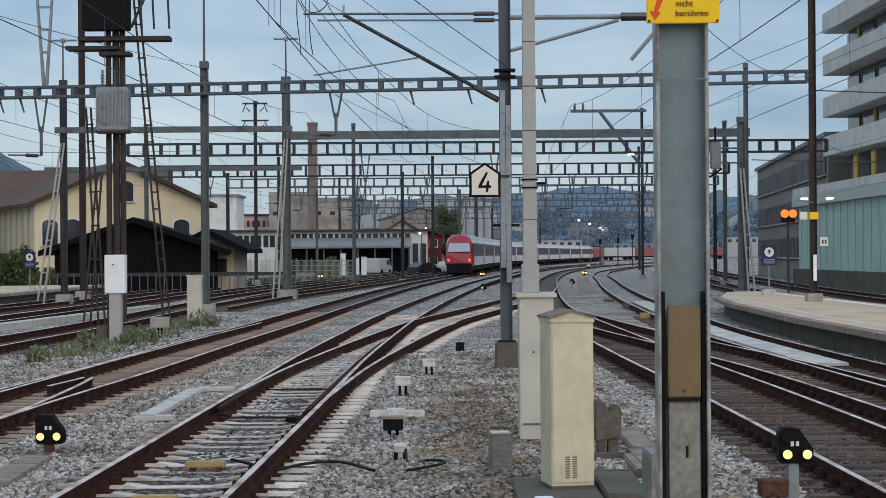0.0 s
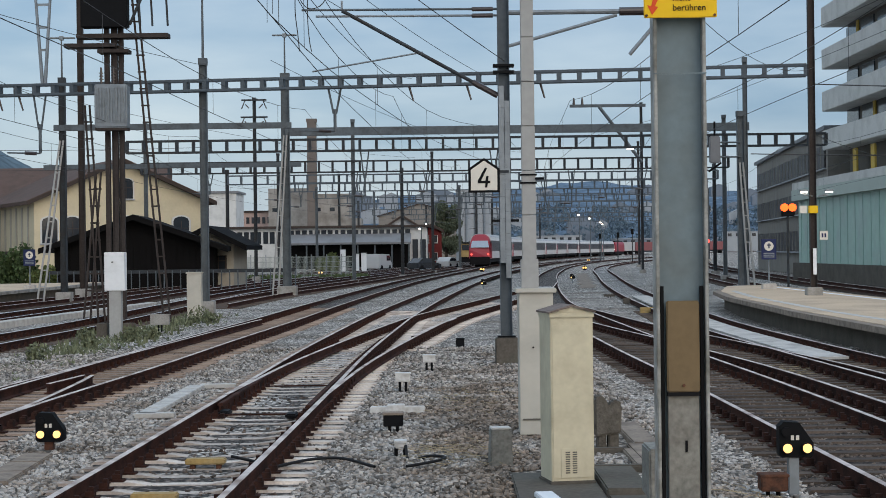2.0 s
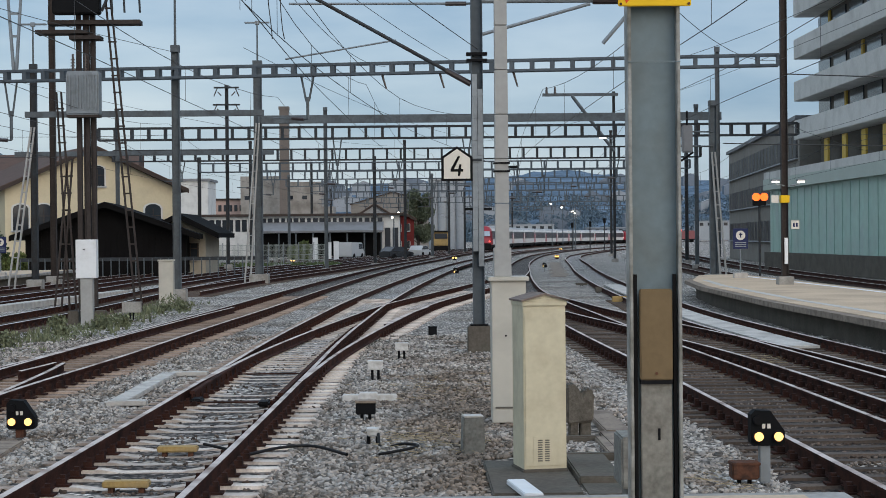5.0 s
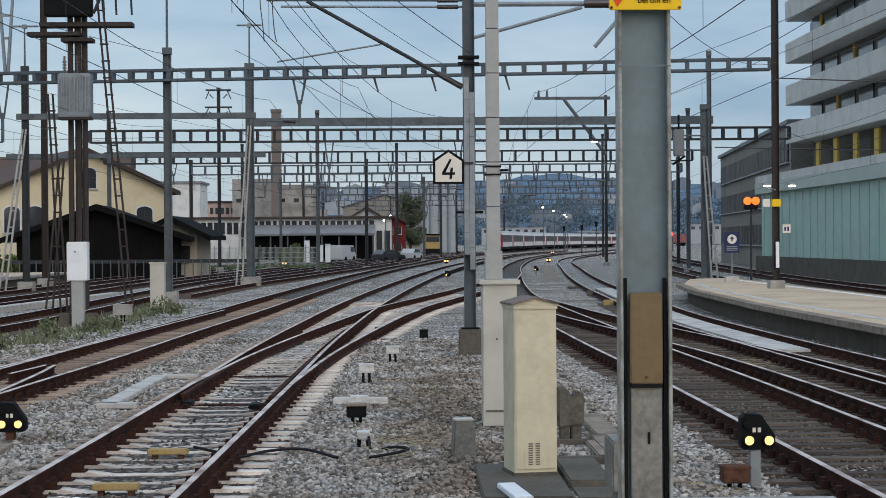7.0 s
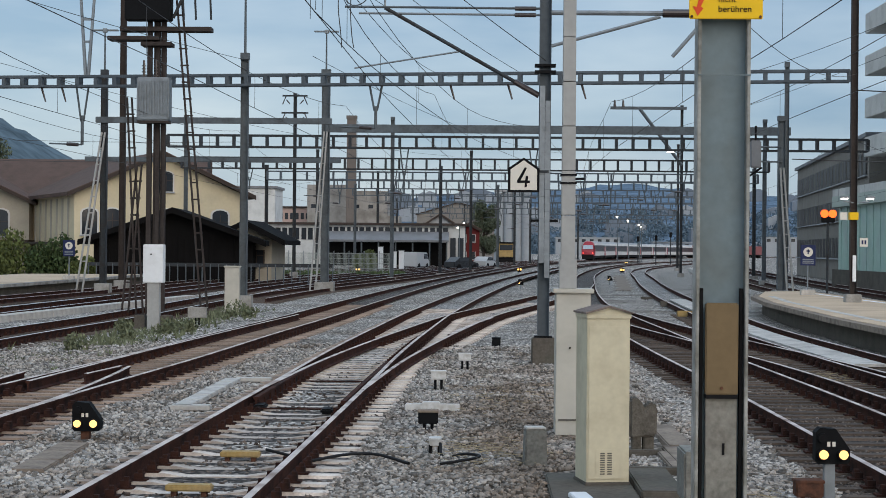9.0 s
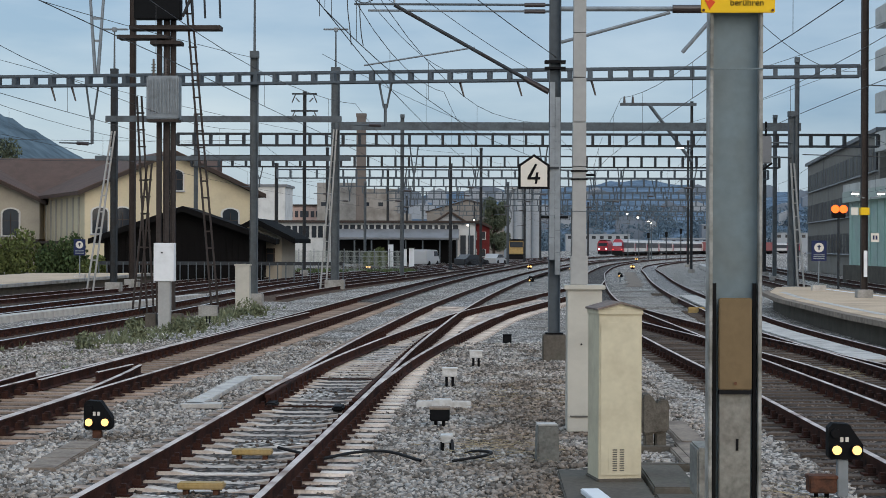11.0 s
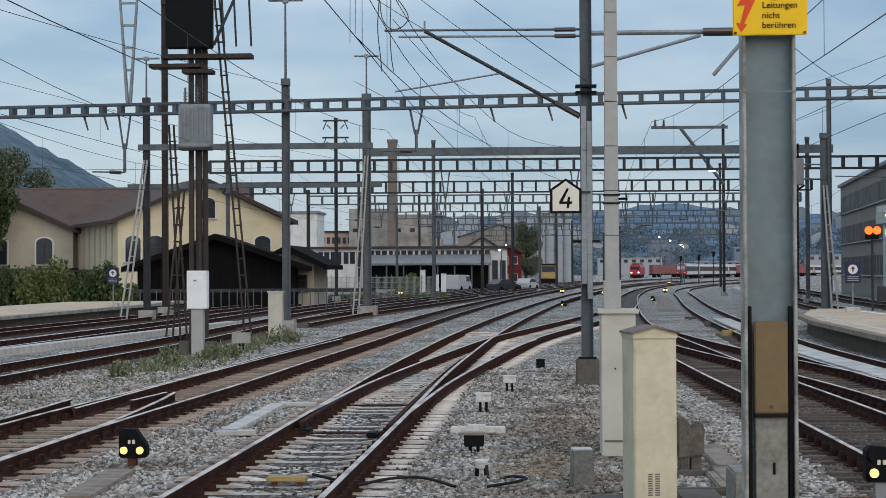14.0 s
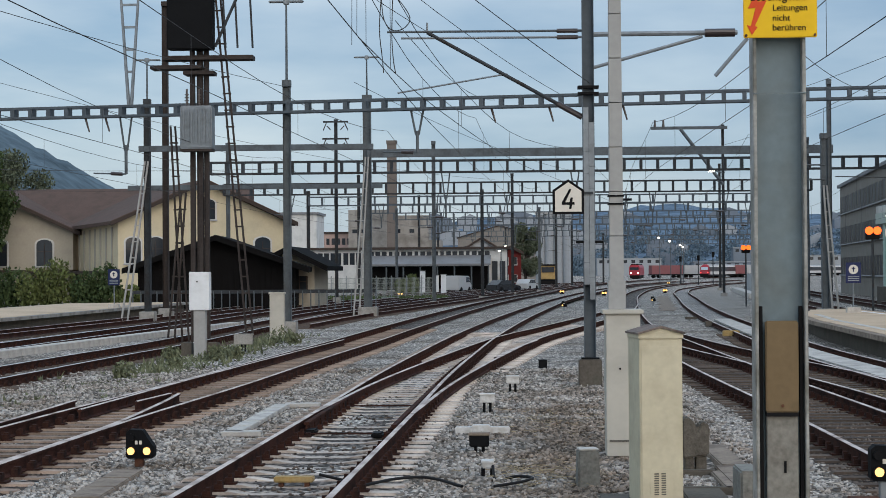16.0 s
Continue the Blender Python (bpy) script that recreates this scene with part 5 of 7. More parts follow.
for pts in ([(-3.66, 45.00, 9.25), (-3.71, 45.00, 8.37), (-3.64, 45.00, 7.64), (-3.60, 45.00, 7.16)],
            [(-3.36, 45.00, 9.24), (-3.39, 45.00, 8.22), (-3.35, 45.00, 7.56), (-3.28, 45.00, 7.17)],
            [(-3.62, 44.50, 9.17), (-3.56, 44.50, 8.59), (-3.36, 44.50, 8.30), (-3.07, 44.50, 8.32), (-2.88, 44.50, 8.58), (-3.07, 44.50, 8.94), (-3.27, 44.50, 9.16)]):
    tagged(wire("jumper_cable", spline([Vector(q) for q in pts], 0.1), 0.014, WIRE), "dark jumper cable hanging in a loop", "cable", "jumper cables")
for top, low in (((-4.42, 45.00, 9.26), (-4.43, 45.00, 8.00)), ((-4.57, 48.00, 9.74), (-4.58, 48.00, 8.64))):
    tagged(wire("dropper_wire", [top, low], 0.009, WIRE), "thin dark dropper wire", "overhead wire", "overhead wires")
bars = thing("mast_crossbars", "two dark crossbars with slanted insulators on the mast", "crossbar", pose(-13.9, 129.8, 0))
for half, z in ((0.93, 13.41), (1.00, 12.14)):
    bm = new_bm()
    box(bm, (half * 2, 0.12, 0.12), (0, 0, z))
    part("bar", bm, DARKMAST, bars)
    for q in (-1, 1):
        bm = new_bm()
        tube(bm, (q * half * 0.7, 0, z), (q * half, 0, z - 0.65), 0.04, n=6)
        tube(bm, (q * half * 0.7, 0, z - 0.3), (q * half * 0.4, 0, z - 0.6), 0.04, n=6)
        part("insulator", bm, INSUL, bars)


# ---- small signs and lights ----
def info_sign(x, y, z):
    s = thing("information_sign", "dark blue sign with a white disc on a thin post", "sign", pose(x, y, z), group="information signs")
    bm = new_bm()
    tube(bm, (0, 0, 0), (0, 0, 1.2), 0.03)
    part("post", bm, GALV, s)
    bm = new_bm()
    box(bm, (0.6, 0.04, 0.82), (0, -0.05, 1.55))
    part("panel", bm, SIGNBLUE, s, bevel=0.008)
    bm = new_bm()
    tube(bm, (0, -0.07, 1.68), (0, -0.08, 1.68), 0.19, n=24)
    part("disc", bm, SIGNWHITE, s, "white disc")
    bm = new_bm()
    box(bm, (0.05, 0.006, 0.2), (0, -0.084, 1.69))
    box(bm, (0.14, 0.006, 0.05), (0, -0.084, 1.72))
    part("figure_mark", bm, SIGNBLUE, s)
    for q in range(3):
        bm = new_bm()
        box(bm, (0.44, 0.006, 0.035), (0, -0.073, 1.39 - 0.075 * q))
        part("text_bar", bm, GALV, s)
    bm = new_bm()
    box(bm, (0.55, 0.4, 0.35), (0, 0, 0.0))
    part("footing", bm, PALECONC, s, bevel=0.02)


info_sign(13.15, 70.5, 0.42)
info_sign(-20.8, 88.0, 0.42)


def orange_signal(x, y, z, label):
    s = thing("signal_light", label, "signal", pose(x, y, z), group="orange signals")
    bm = new_bm()
    box(bm, (0.55, 0.3, 0.5), (0, 0, 0))
    part("housing", bm, BLACKBOX, s, bevel=0.03)
    for dx in (-0.17, 0.17):
        bm = new_bm()
        tube(bm, (dx, -0.15, 0.12), (dx, -0.19, 0.12), 0.17, n=16)
        part("lens", bm, L_ORANGE, s, "glowing orange lens")
    bm = new_bm()
    tube(bm, (0, 0, -0.25), (0, 0, -z - 0.4), 0.05)
    part("pole", bm, DARKMAST, s)


orange_signal(14.63, 74.0, 3.6, "black signal with two glowing orange lamps")
orange_signal(14.95, 118, 3.5, "black signal with two glowing orange lamps")
orange_signal(35.2, 235, 3.2, "black signal with two glowing orange lamps")
r = thing("signal_light", "small red signal lamp by the far track", "signal", pose(38, 250, 2.9))
bm = new_bm()
tube(bm, (0, 0, 0), (0, -0.1, 0), 0.25, n=12)
part("lens", bm, L_RED, r)
bm = new_bm()
tube(bm, (0, 0.05, 0), (0, 0.05, -3.2), 0.06)
part("pole", bm, DARKMAST, r)
b = thing("mast_band", "yellow band with white plates on the brown mast", "marker", pose(12.85, 60.45, 3.35))
bm = new_bm()
box(bm, (0.3, 0.28, 0.26), (0, 0.13, 0))
part("band", bm, YELLOW, b, bevel=0.01)
bm = new_bm()
box(bm, (0.25, 0.02, 0.26), (-0.36, 0.0, 0))
part("plate", bm, SIGNWHITE, b)
bm = new_bm()
box(bm, (0.12, 0.02, 0.9), (0.02, 0, -1.8))
part("lower_plate", bm, WHITEBOX, b)
k = thing("number_plate", "small square white plate with a dark border", "sign", pose(13.2, 60.5, 2.45))
bm = new_bm()
box(bm, (0.3, 0.02, 0.32), (0, 0, 0))
part("panel", bm, SIGNWHITE, k, bevel=0.01)
for dx in (-0.05, 0.05):
    bm = new_bm()
    box(bm, (0.06, 0.008, 0.14), (dx, -0.014, 0))
    part("mark_bar", bm, SIGNBLUE, k)

for dx in (-1, 1):
    k = thing("mast_lamp", "small lit floodlight on a short arm of the brown mast", "lamp", pose(12.95 + dx * 0.44, 60.45, 3.97), group="mast floodlights")
    bm = new_bm()
    tube(bm, (0, 0.1, -0.1), (-dx * 0.34, 0.15, -0.16), 0.025)
    part("arm", bm, GALV, k)
    bm = new_bm()
    box(bm, (0.3, 0.22, 0.07), (0, 0, 0.03))
    part("head", bm, GALV, k, bevel=0.02)
    bm = new_bm()
    box(bm, (0.22, 0.18, 0.05), (0, -0.02, -0.03))
    part("diffuser", bm, L_WHITE, k, "glowing white diffuser")

for x, z in ((27.03, 4.13), (30.10, 4.30), (32.60, 4.85)):
    k = thing("main_signal", "dark main signal head on a slim post", "signal", pose(x, 300, -0.3), group="main signals")
    bm = new_bm()
    tube(bm, (0, 0.15, 0), (0, 0.15, z + 0.3), 0.09)
    part("post", bm, DARKMAST, k)
    bm = new_bm()
    box(bm, (0.45, 0.2, 0.9), (0, 0, z + 0.3))
    part("head", bm, BLACKBOX, k, bevel=0.05)

LAMPS = ((-12.0, 171, "warm"), (-8.6, 250, "warm"), (4.05, 181, "amber"), (15.0, 185, "amber"), (7.7, 166, "amber"), (-21, 128, "warm"), (25, 300, "warm"))
for x, y, c in LAMPS:
    s = thing("dwarf_signal", "low lit shunting signal beside the track", "signal", pose(x, y, -0.25), group="dwarf signals")
    bm = new_bm()
    box(bm, (0.4, 0.2, 0.45), (0, 0, 0.25))
    part("head", bm, BLACKBOX, s, bevel=0.03)
    for dx in (-0.13, 0.13):
        bm = new_bm()
        tube(bm, (dx, -0.1, 0.3), (dx, -0.13, 0.3), 0.10, n=12)
        part("lens", bm, {"amber": L_AMBER, "warm": L_WARM, "white": L_WHITE}[c], s)
for x, y in ((2.4, 104), (8.95, 121)):
    dwarf_signal(pose(x, y, -0.3), "black dwarf signal with one white lamp", post=0.3, side_lights=1)
for x, y, h in ((25.9, 330, 8.9), (27.95, 330, 8.2), (30.0, 330, 7.4), (30.7, 334, 7.2), (-2.6, 214, 5.2), (-2.0, 230, 6.0)):
    s = thing("street_lamp", "yard lamp with a lit white head on a thin pole", "street lamp", pose(x, y, -0.3), group="yard lamps")
    bm = new_bm()
    tube(bm, (0, 0, 0), (0, 0, h), 0.09, 0.06)
    part("pole", bm, MIDMAST, s)
    bm = new_bm()
    box(bm, (0.6, 0.4, 0.16), (-0.2, -0.1, h))
    part("head", bm, MIDMAST, s)
    bm = new_bm()
    bmesh.ops.create_uvsphere(bm, u_segments=12, v_segments=8, radius=0.21 if y > 300 else 0.14, matrix=Matrix.Translation((-0.2, -0.1, h - 0.2)))
    part("diffuser", bm, L_WHITE, s)


# ---- buildings ----
def gabled(name, label, x, y, w, d, eaves, ridge, wall, roof, rz=0.0, over=0.5, base=-0.3):
    """A house whose gable looks along -y; x, y is the front's left corner."""
    h = thing(name, label, "building", pose(x, y, base, 0, 0, rz))
    eaves, ridge = eaves - base, ridge - base
    bm = new_bm()
    prism(bm, [(0, 0), (w, 0), (w, eaves), (w / 2, ridge), (0, eaves)], d)
    part("wall", bm, wall, h)
    k = (ridge - eaves) / (w / 2)
    for s in (0, 1):
        bm = new_bm()
        a = [(-over, eaves - over * k), (w / 2, ridge), (w / 2, ridge + 0.3), (-over, eaves - over * k + 0.3)]
        prism(bm, [(w - px if s else px, pz + 0.02) for px, pz in a], d + 2 * over, pose(0, -over, 0))
        part("roof", bm, roof, h)
        bm = new_bm()
        prism(bm, [(w - px if s else px, pz - 0.05) for px, pz in a], 0.06, pose(0, -over - 0.07, 0))
        part("bargeboard", bm, BLACKWOOD if roof is BLACKWOOD else TRIMROOF, h)
    return h


def window(parent, x, z, w, hgt, y=0.0, arched=False, frame_mat=None, face=None):
    """A window in a wall that looks along -y: surround, pane and bars."""
    at = (face or Matrix.Identity(4)) @ pose(x, y, z)
    frame_mat = frame_mat or WHITEWALL
    bm = new_bm()
    out = [(-w / 2, 0), (w / 2, 0), (w / 2, hgt)]
    if arched:
        out += [(w / 2 * math.cos(a), hgt + w * 0.28 * math.sin(a)) for a in (0.6, 1.2, 1.57, 1.94, 2.54)]
    out += [(-w / 2, hgt)]
    ring = [(px * 1.22, pz * 1.08 - 0.06) for px, pz in out]
    prism(bm, ring, 0.06, pose(0, -0.06, 0))
    f = part("window", bm, frame_mat, parent, at=at)
    bm = new_bm()
    prism(bm, out, 0.03, pose(0, -0.075, 0))
    part("pane", bm, WINDOW, f)
    bm = new_bm()
    box(bm, (0.05, 0.02, hgt), (0, -0.085, hgt / 2))
    box(bm, (w, 0.02, 0.05), (0, -0.085, hgt * 0.66))
    part("glazing_bar", bm, TRIMROOF, f)
    bm = new_bm()
    box(bm, (w * 1.3, 0.16, 0.1), (0, -0.08, -0.08))
    part("sill", bm, GREYWALL, f)


barn = gabled("goods_shed", "pale yellow rendered goods shed with a brown tiled roof", -31.8, 136, 13.9, 22, 6.3, 9.4, YWALL, ROOF, 25, 0.7)
for wx, wz, ww, wh in ((3.0, 3.3, 1.3, 1.7), (7.2, 3.3, 1.3, 1.7), (11.8, 3.3, 1.3, 1.7), (7.3, 6.8, 1.1, 1.3), (1.2, 3.3, 1.2, 1.7)):
    window(barn, wx, wz, ww, wh, arched=True)
for i in range(8):
    bm = new_bm()
    box(bm, (0.1, 0.35, 3.6), (-0.05, 2.0 + 2.3 * i, 4.4))
    part("pilaster", bm, BWALL, barn)
bm = new_bm()
box(bm, (1.6, 22, 0.2), (-0.9, 11, 2.6))
part("canopy", bm, TRIMROOF, barn, "dark timber canopy")
wing = gabled("goods_shed_wing", "beige rendered wing with a brown tiled roof", -55, 150, 16, 14, 5.9, 9.6, BWALL, ROOF, 0, 0.8)
for wx in (4, 9.5, 13.5):
    window(wing, wx, 3.2, 1.4, 1.9, arched=True)
bm = new_bm()
box(bm, (17, 2.4, 0.22), (8, -1.2, 2.75))
part("canopy", bm, TRIMROOF, wing, "dark timber canopy")
bm = new_bm()
box(bm, (30, 10, 4.4), (15.0, 6.5, 8.2))
for v in bm.verts:
    if v.co.z > 8.5:
        v.co.y = 11.5 + (v.co.y - 6.5) * 0.1
part("cross_roof", bm, ROOF, wing)

shed = gabled("timber_shed", "tarred black timber shed with a low dark roof", -24.9, 112, 10.2, 9, 2.5, 4.3, BLACKWOOD, BLACKWOOD, 4, 0.9)
for i in range(26):
    bm = new_bm()
    box(bm, (0.05, 0.04, 3.0), (0.2 + 0.4 * i, -0.02, 1.5))
    part("board", bm, BLACKWOOD, shed)
lean = gabled("timber_annex", "small grey annex with an overhanging dark roof", -17.3, 116, 3.4, 8, 2.75, 3.6, BWALL, BLACKWOOD, 0, 1.0)
for wx in (0.8, 2.4):
    window(lean, wx, 1.2, 0.9, 1.0, frame_mat=TRIMROOF)
f = thing("fence", "dark mesh fence along the tracks", "fence", pose(-24, 106.5, -0.25), kind="structure")
bm = new_bm()
box(bm, (15, 0.05, 0.22), (7.5, 0, 1.25))
part("rail", bm, DARKMAST, f)
for i in range(31):
    bm = new_bm()
    box(bm, (0.06, 0.06, 1.3), (0.5 * i, 0, 0.65))
    part("post", bm, MIDMAST, f)

pale = thing("fence", "pale green wire mesh fence along the yard", "fence", pose(-20.4, 150, -0.25), kind="structure")
for i in range(10):
    bm = new_bm()
    box(bm, (0.07, 0.07, 2.1), (1.3 * i, 0, 1.05))
    part("post", bm, GALV, pale)
    bm = new_bm()
    for q in range(12):
        box(bm, (0.03, 0.02, 1.8), (1.3 * i + 0.1 + 0.1 * q, 0, 1.05))
    for q in range(5):
        box(bm, (1.2, 0.02, 0.035), (1.3 * i + 0.65, 0.02, 0.2 + 0.42 * q))
    part("panel", bm, MESH, pale)
for bx, bh in ((-10.87, 2.4), (-9.4, 1.9), (-8.6, 2.0)):
    k = thing("control_box", "pale sheet-metal switch cabinet beside the yard tracks", "cabinet", pose(bx, 190, -0.25), group="switch cabinets")
    bm = new_bm()
    box(bm, (0.55, 0.5, bh), (0, 0, bh / 2 + 0.1))
    part("body", bm, WHITEBOX, k, bevel=0.02)
    bm = new_bm()
    box(bm, (0.6, 0.55, 0.12), (0, 0, 0.06))
    part("plinth", bm, CONCRETE, k)
    bm = new_bm()
    box(bm, (0.62, 0.58, 0.06), (0, 0, bh + 0.12))
    part("cap", bm, GREYWALL, k)
house = thing("long_building", "long dull white workshop with a window band and grey canopy", "building", pose(-27.5, 222, -0.3))
bm = new_bm()
box(bm, (25.5, 9, 5.4), (12.75, 4.5, 2.7))
part("wall", bm, WHITEWALL, house)
bm = new_bm()
box(bm, (26.5, 10, 0.3), (12.75, 4.5, 5.5))
part("roof", bm, TRIMROOF, house)
for i in range(28):
    bm = new_bm()
    box(bm, (0.62 if i % 4 else 0.45, 0.08, 0.7 if i > 7 else 1.5), (0.9 + 0.82 * i, -0.03, 4.75 if i > 7 else 4.2))
    part("window", bm, WINDOW, house)
bm = new_bm()
prism(bm, [(0, 3.25), (0, 3.5), (2.6, 4.6), (2.6, 4.35)], 15.5, Matrix.Translation((23.5, -2.6, 0)) @ Matrix.Rotation(math.pi / 2, 4, "Z"))
part("canopy_roof", bm, GREYROOF, house, "grey sheet canopy")
# Flat black panel in place of the shade inside the bay.
bm = new_bm()
box(bm, (15.2, 0.1, 3.0), (15.7, -0.3, 1.7))
part("bay_shade_panel", bm, BLACKWOOD, house, "black panel painted as the shaded open loading bay")
for i in range(8):
    bm = new_bm()
    box(bm, (0.18, 0.18, 3.4), (8.2 + 2.15 * i, -2.3, 1.7))
    part("canopy_post", bm, MIDMAST, house)
for i in range(2):
    bm = new_bm()
    box(bm, (0.7, 0.1, 3.6), (24.0 + 1.0 * i, -0.05, 2.0))
    part("tall_window", bm, WINDOW, house)

silo = thing("silo_block", "stained concrete silo block with a brick chimney behind", "industrial building", pose(-32.5, 325, -0.3))
for x, w_, h_ in ((3.8, 7.4, 14.2), (11.3, 7.6, 13.1), (16.2, 2.2, 8.5)):
    bm = new_bm()
    box(bm, (w_, 10, h_), (x, 5, h_ / 2))
    part("block", bm, SILO, silo)
for x in (1.3, 3.0, 9.4, 12.0):
    bm = new_bm()
    box(bm, (0.9, 0.1, 0.7), (x, -0.04, 10.2))
    part("window", bm, WINDOW, silo)
ch = thing("chimney", "tall square brown brick chimney", "chimney", pose(-23.8, 320, -0.3))
bm = new_bm()
box(bm, (1.9, 1.9, 26.5), (0, 0, 13.2), 0, 0.85)
part("shaft", bm, CHIM, ch)
bm = new_bm()
box(bm, (1.9, 1.9, 0.6), (0, 0, 26.4))
part("crown", bm, CHIM, ch)


def block(name, label, x, y, w, d, h, wall, rows, cols, ww=1.1, wh=1.3, roof=TRIMROOF):
    b = thing(name, label, "building", pose(x, y, -0.3), group="town buildings")
    bm = new_bm()
    box(bm, (w, d, h), (w / 2, d / 2, h / 2))
    part("wall", bm, wall, b)
    bm = new_bm()
    box(bm, (w + 0.6, d + 0.6, 0.35), (w / 2, d / 2, h + 0.17))
    part("roof", bm, roof, b)
    for r in range(rows):
        for c in range(cols):
            bm = new_bm()
            box(bm, (ww, 0.1, wh), (w * (c + 0.5) / cols, -0.03, h - 1.5 - r * 2.9))
            part("window", bm, WINDOW, b)
    return b


block("apartment_block", "pale windowless block behind the timber shed", -37.5, 265, 6.2, 10, 11.4, WHITEWALL, 0, 1, roof=GREYROOF)
block("apartment_block", "pinkish block with a dark roof", -38.3, 330, 6.0, 10, 9.9, PINKWALL, 2, 6, 0.6, 1.2)
grain = thing("grain_silo", "pale grey ribbed silo tower behind the tree", "silo", pose(2.6, 330, -0.3))
for q in range(4):
    bm = new_bm()
    tube(bm, (0.85 + 1.7 * q, 2, 0), (0.85 + 1.7 * q, 2, 13.2 + 0.25 * (q % 2)), 0.9, n=20)
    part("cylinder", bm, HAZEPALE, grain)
bm = new_bm()
box(bm, (7.0, 3, 0.5), (3.4, 2.4, 13.6))
part("head_house", bm, GREYWALL, grain, bevel=0.05)
factory = gabled("factory_hall", "wide weathered grey-brown factory hall with a low roof", -15.4, 420, 20, 16, 10.3, 13.2, FACTORY, GREYROOF, 0, 0.3)
for q in range(6):
    window(factory, 2.2 + 3.1 * q, 7.2, 1.2, 1.5, frame_mat=FACTORY)
gabled("brown_roof_house", "small house with a reddish-brown gabled roof", -8.2, 260, 4.4, 8, 5.7, 7.1, GREYWALL, ROOF, 0, 0.4)
red = gabled("red_house", "dark red boarded house with white trim", -2.9, 232, 2.75, 8, 4.6, 5.3, REDWALL, ROOF, 0, 0.35)
for wx in (0.75, 1.9):
    for wz in (1.1, 3.4):
        window(red, wx, wz, 0.55, 0.95)


def office():
    o = thing("office_building", "concrete office building with projecting parapet bands", "building", pose(27.6, 62, -0.3))
    bm = new_bm()
    box(bm, (18, 63, 22), (10.6, 31.5, 11))
    part("core", bm, RECESS, o, "dark recessed wall")
    for i, z in enumerate((9.3, 12.1, 15.15, 18.2, 21.2)):
        bm = new_bm()
        box(bm, (20, 65, 1.42), (10, 32, z + 0.68))
        part("parapet_band", bm, OFFICE, o, "exposed concrete parapet band", bevel=0.03)
        for j in range(14):
            bm = new_bm()
            box(bm, (0.1, 3.4, 1.35), (1.56, 3 + 4.5 * j, z + 2.1))
            part("window", bm, WINDOW, o)
            if (i + j) % 3 == 0:
                bm = new_bm()
                box(bm, (0.12, 0.5, 1.6), (1.5, 1.2 + 4.5 * j, z + 2.1))
                part("ochre_panel", bm, OCHRE, o)
    for j in range(12):
        bm = new_bm()
        box(bm, (0.14, 1.0, 2.2), (0.6, 2 + 5 * j, 7.9))
        part("ochre_panel", bm, OCHRE, o, "ochre coloured panel")
    g = thing("glass_hall", "sea-green channel-glass hall with a pale fascia", "building", pose(25.2, 60, -0.3))
    bm = new_bm()
    box(bm, (2.2, 64, 4.6), (1.2, 32, 3.3))
    part("glass_wall", bm, GREENGLASS, g)
    for j in range(32):
        bm = new_bm()
        box(bm, (0.05, 0.03, 4.4), (0.085, 1 + 2.0 * j, 3.3))
        part("mullion", bm, GREENGLASS, g)
    bm = new_bm()
    box(bm, (3.2, 65, 0.75), (1.3, 32, 5.95))
    part("fascia", bm, MINT, g, "pale green fascia band")
    bm = new_bm()
    box(bm, (3.0, 65.5, 0.5), (1.3, 32, 6.6))
    part("upper_ledge", bm, OFFICE, g)
    bm = new_bm()
    box(bm, (2.6, 64.5, 1.2), (1.0, 32, 0.6))
    part("base_wall", bm, DARKCONC, g, "stained concrete base wall")
    a = thing("office_annex", "grey office block with window strips", "building", pose(28.3, 128, -0.3, 0, 0, -5.0))
    bm = new_bm()
    box(bm, (14, 56, 10.9), (7, 28, 5.45))
    part("wall", bm, ANNEX, a)
    for z in (1.9, 5.0, 8.1):
        bm = new_bm()
        box(bm, (0.1, 54, 1.75), (-0.02, 28, z + 0.85))
        part("window_strip", bm, DARKPANE, a, "dark window strip")
        for j in range(22):
            bm = new_bm()
            box(bm, (0.08, 1.55, 1.55), (-0.06, 2.0 + 2.45 * j, z + 0.85))
            part("pane", bm, DARKPANE, a)
            bm = new_bm()
            box(bm, (0.1, 0.3, 1.75), (-0.07, 3.22 + 2.45 * j, z + 0.85))
            part("pier", bm, ANNEX, a)
        bm = new_bm()
        box(bm, (0.3, 54.4, 0.1), (-0.1, 28, z - 0.05))
        part("sill", bm, GREYWALL, a)
    bm = new_bm()
    box(bm, (14.4, 56.4, 0.3), (6.9, 28, 11.03))
    part("roof_edge", bm, GREYROOF, a)
    for j in range(3):
        bm = new_bm()
        tube(bm, (0.5, 6 + 14 * j, 0), (0.5, 6 + 14 * j, 1.0), 0.06)
        part("roof_vent", bm, GALV, a, at=pose(2, 0, 11.1))
    bm = new_bm()
    box(bm, (10, 40, 1.2), (9, 24, 11.5))
    part("roof_storey", bm, GREYWALL, a)


office()


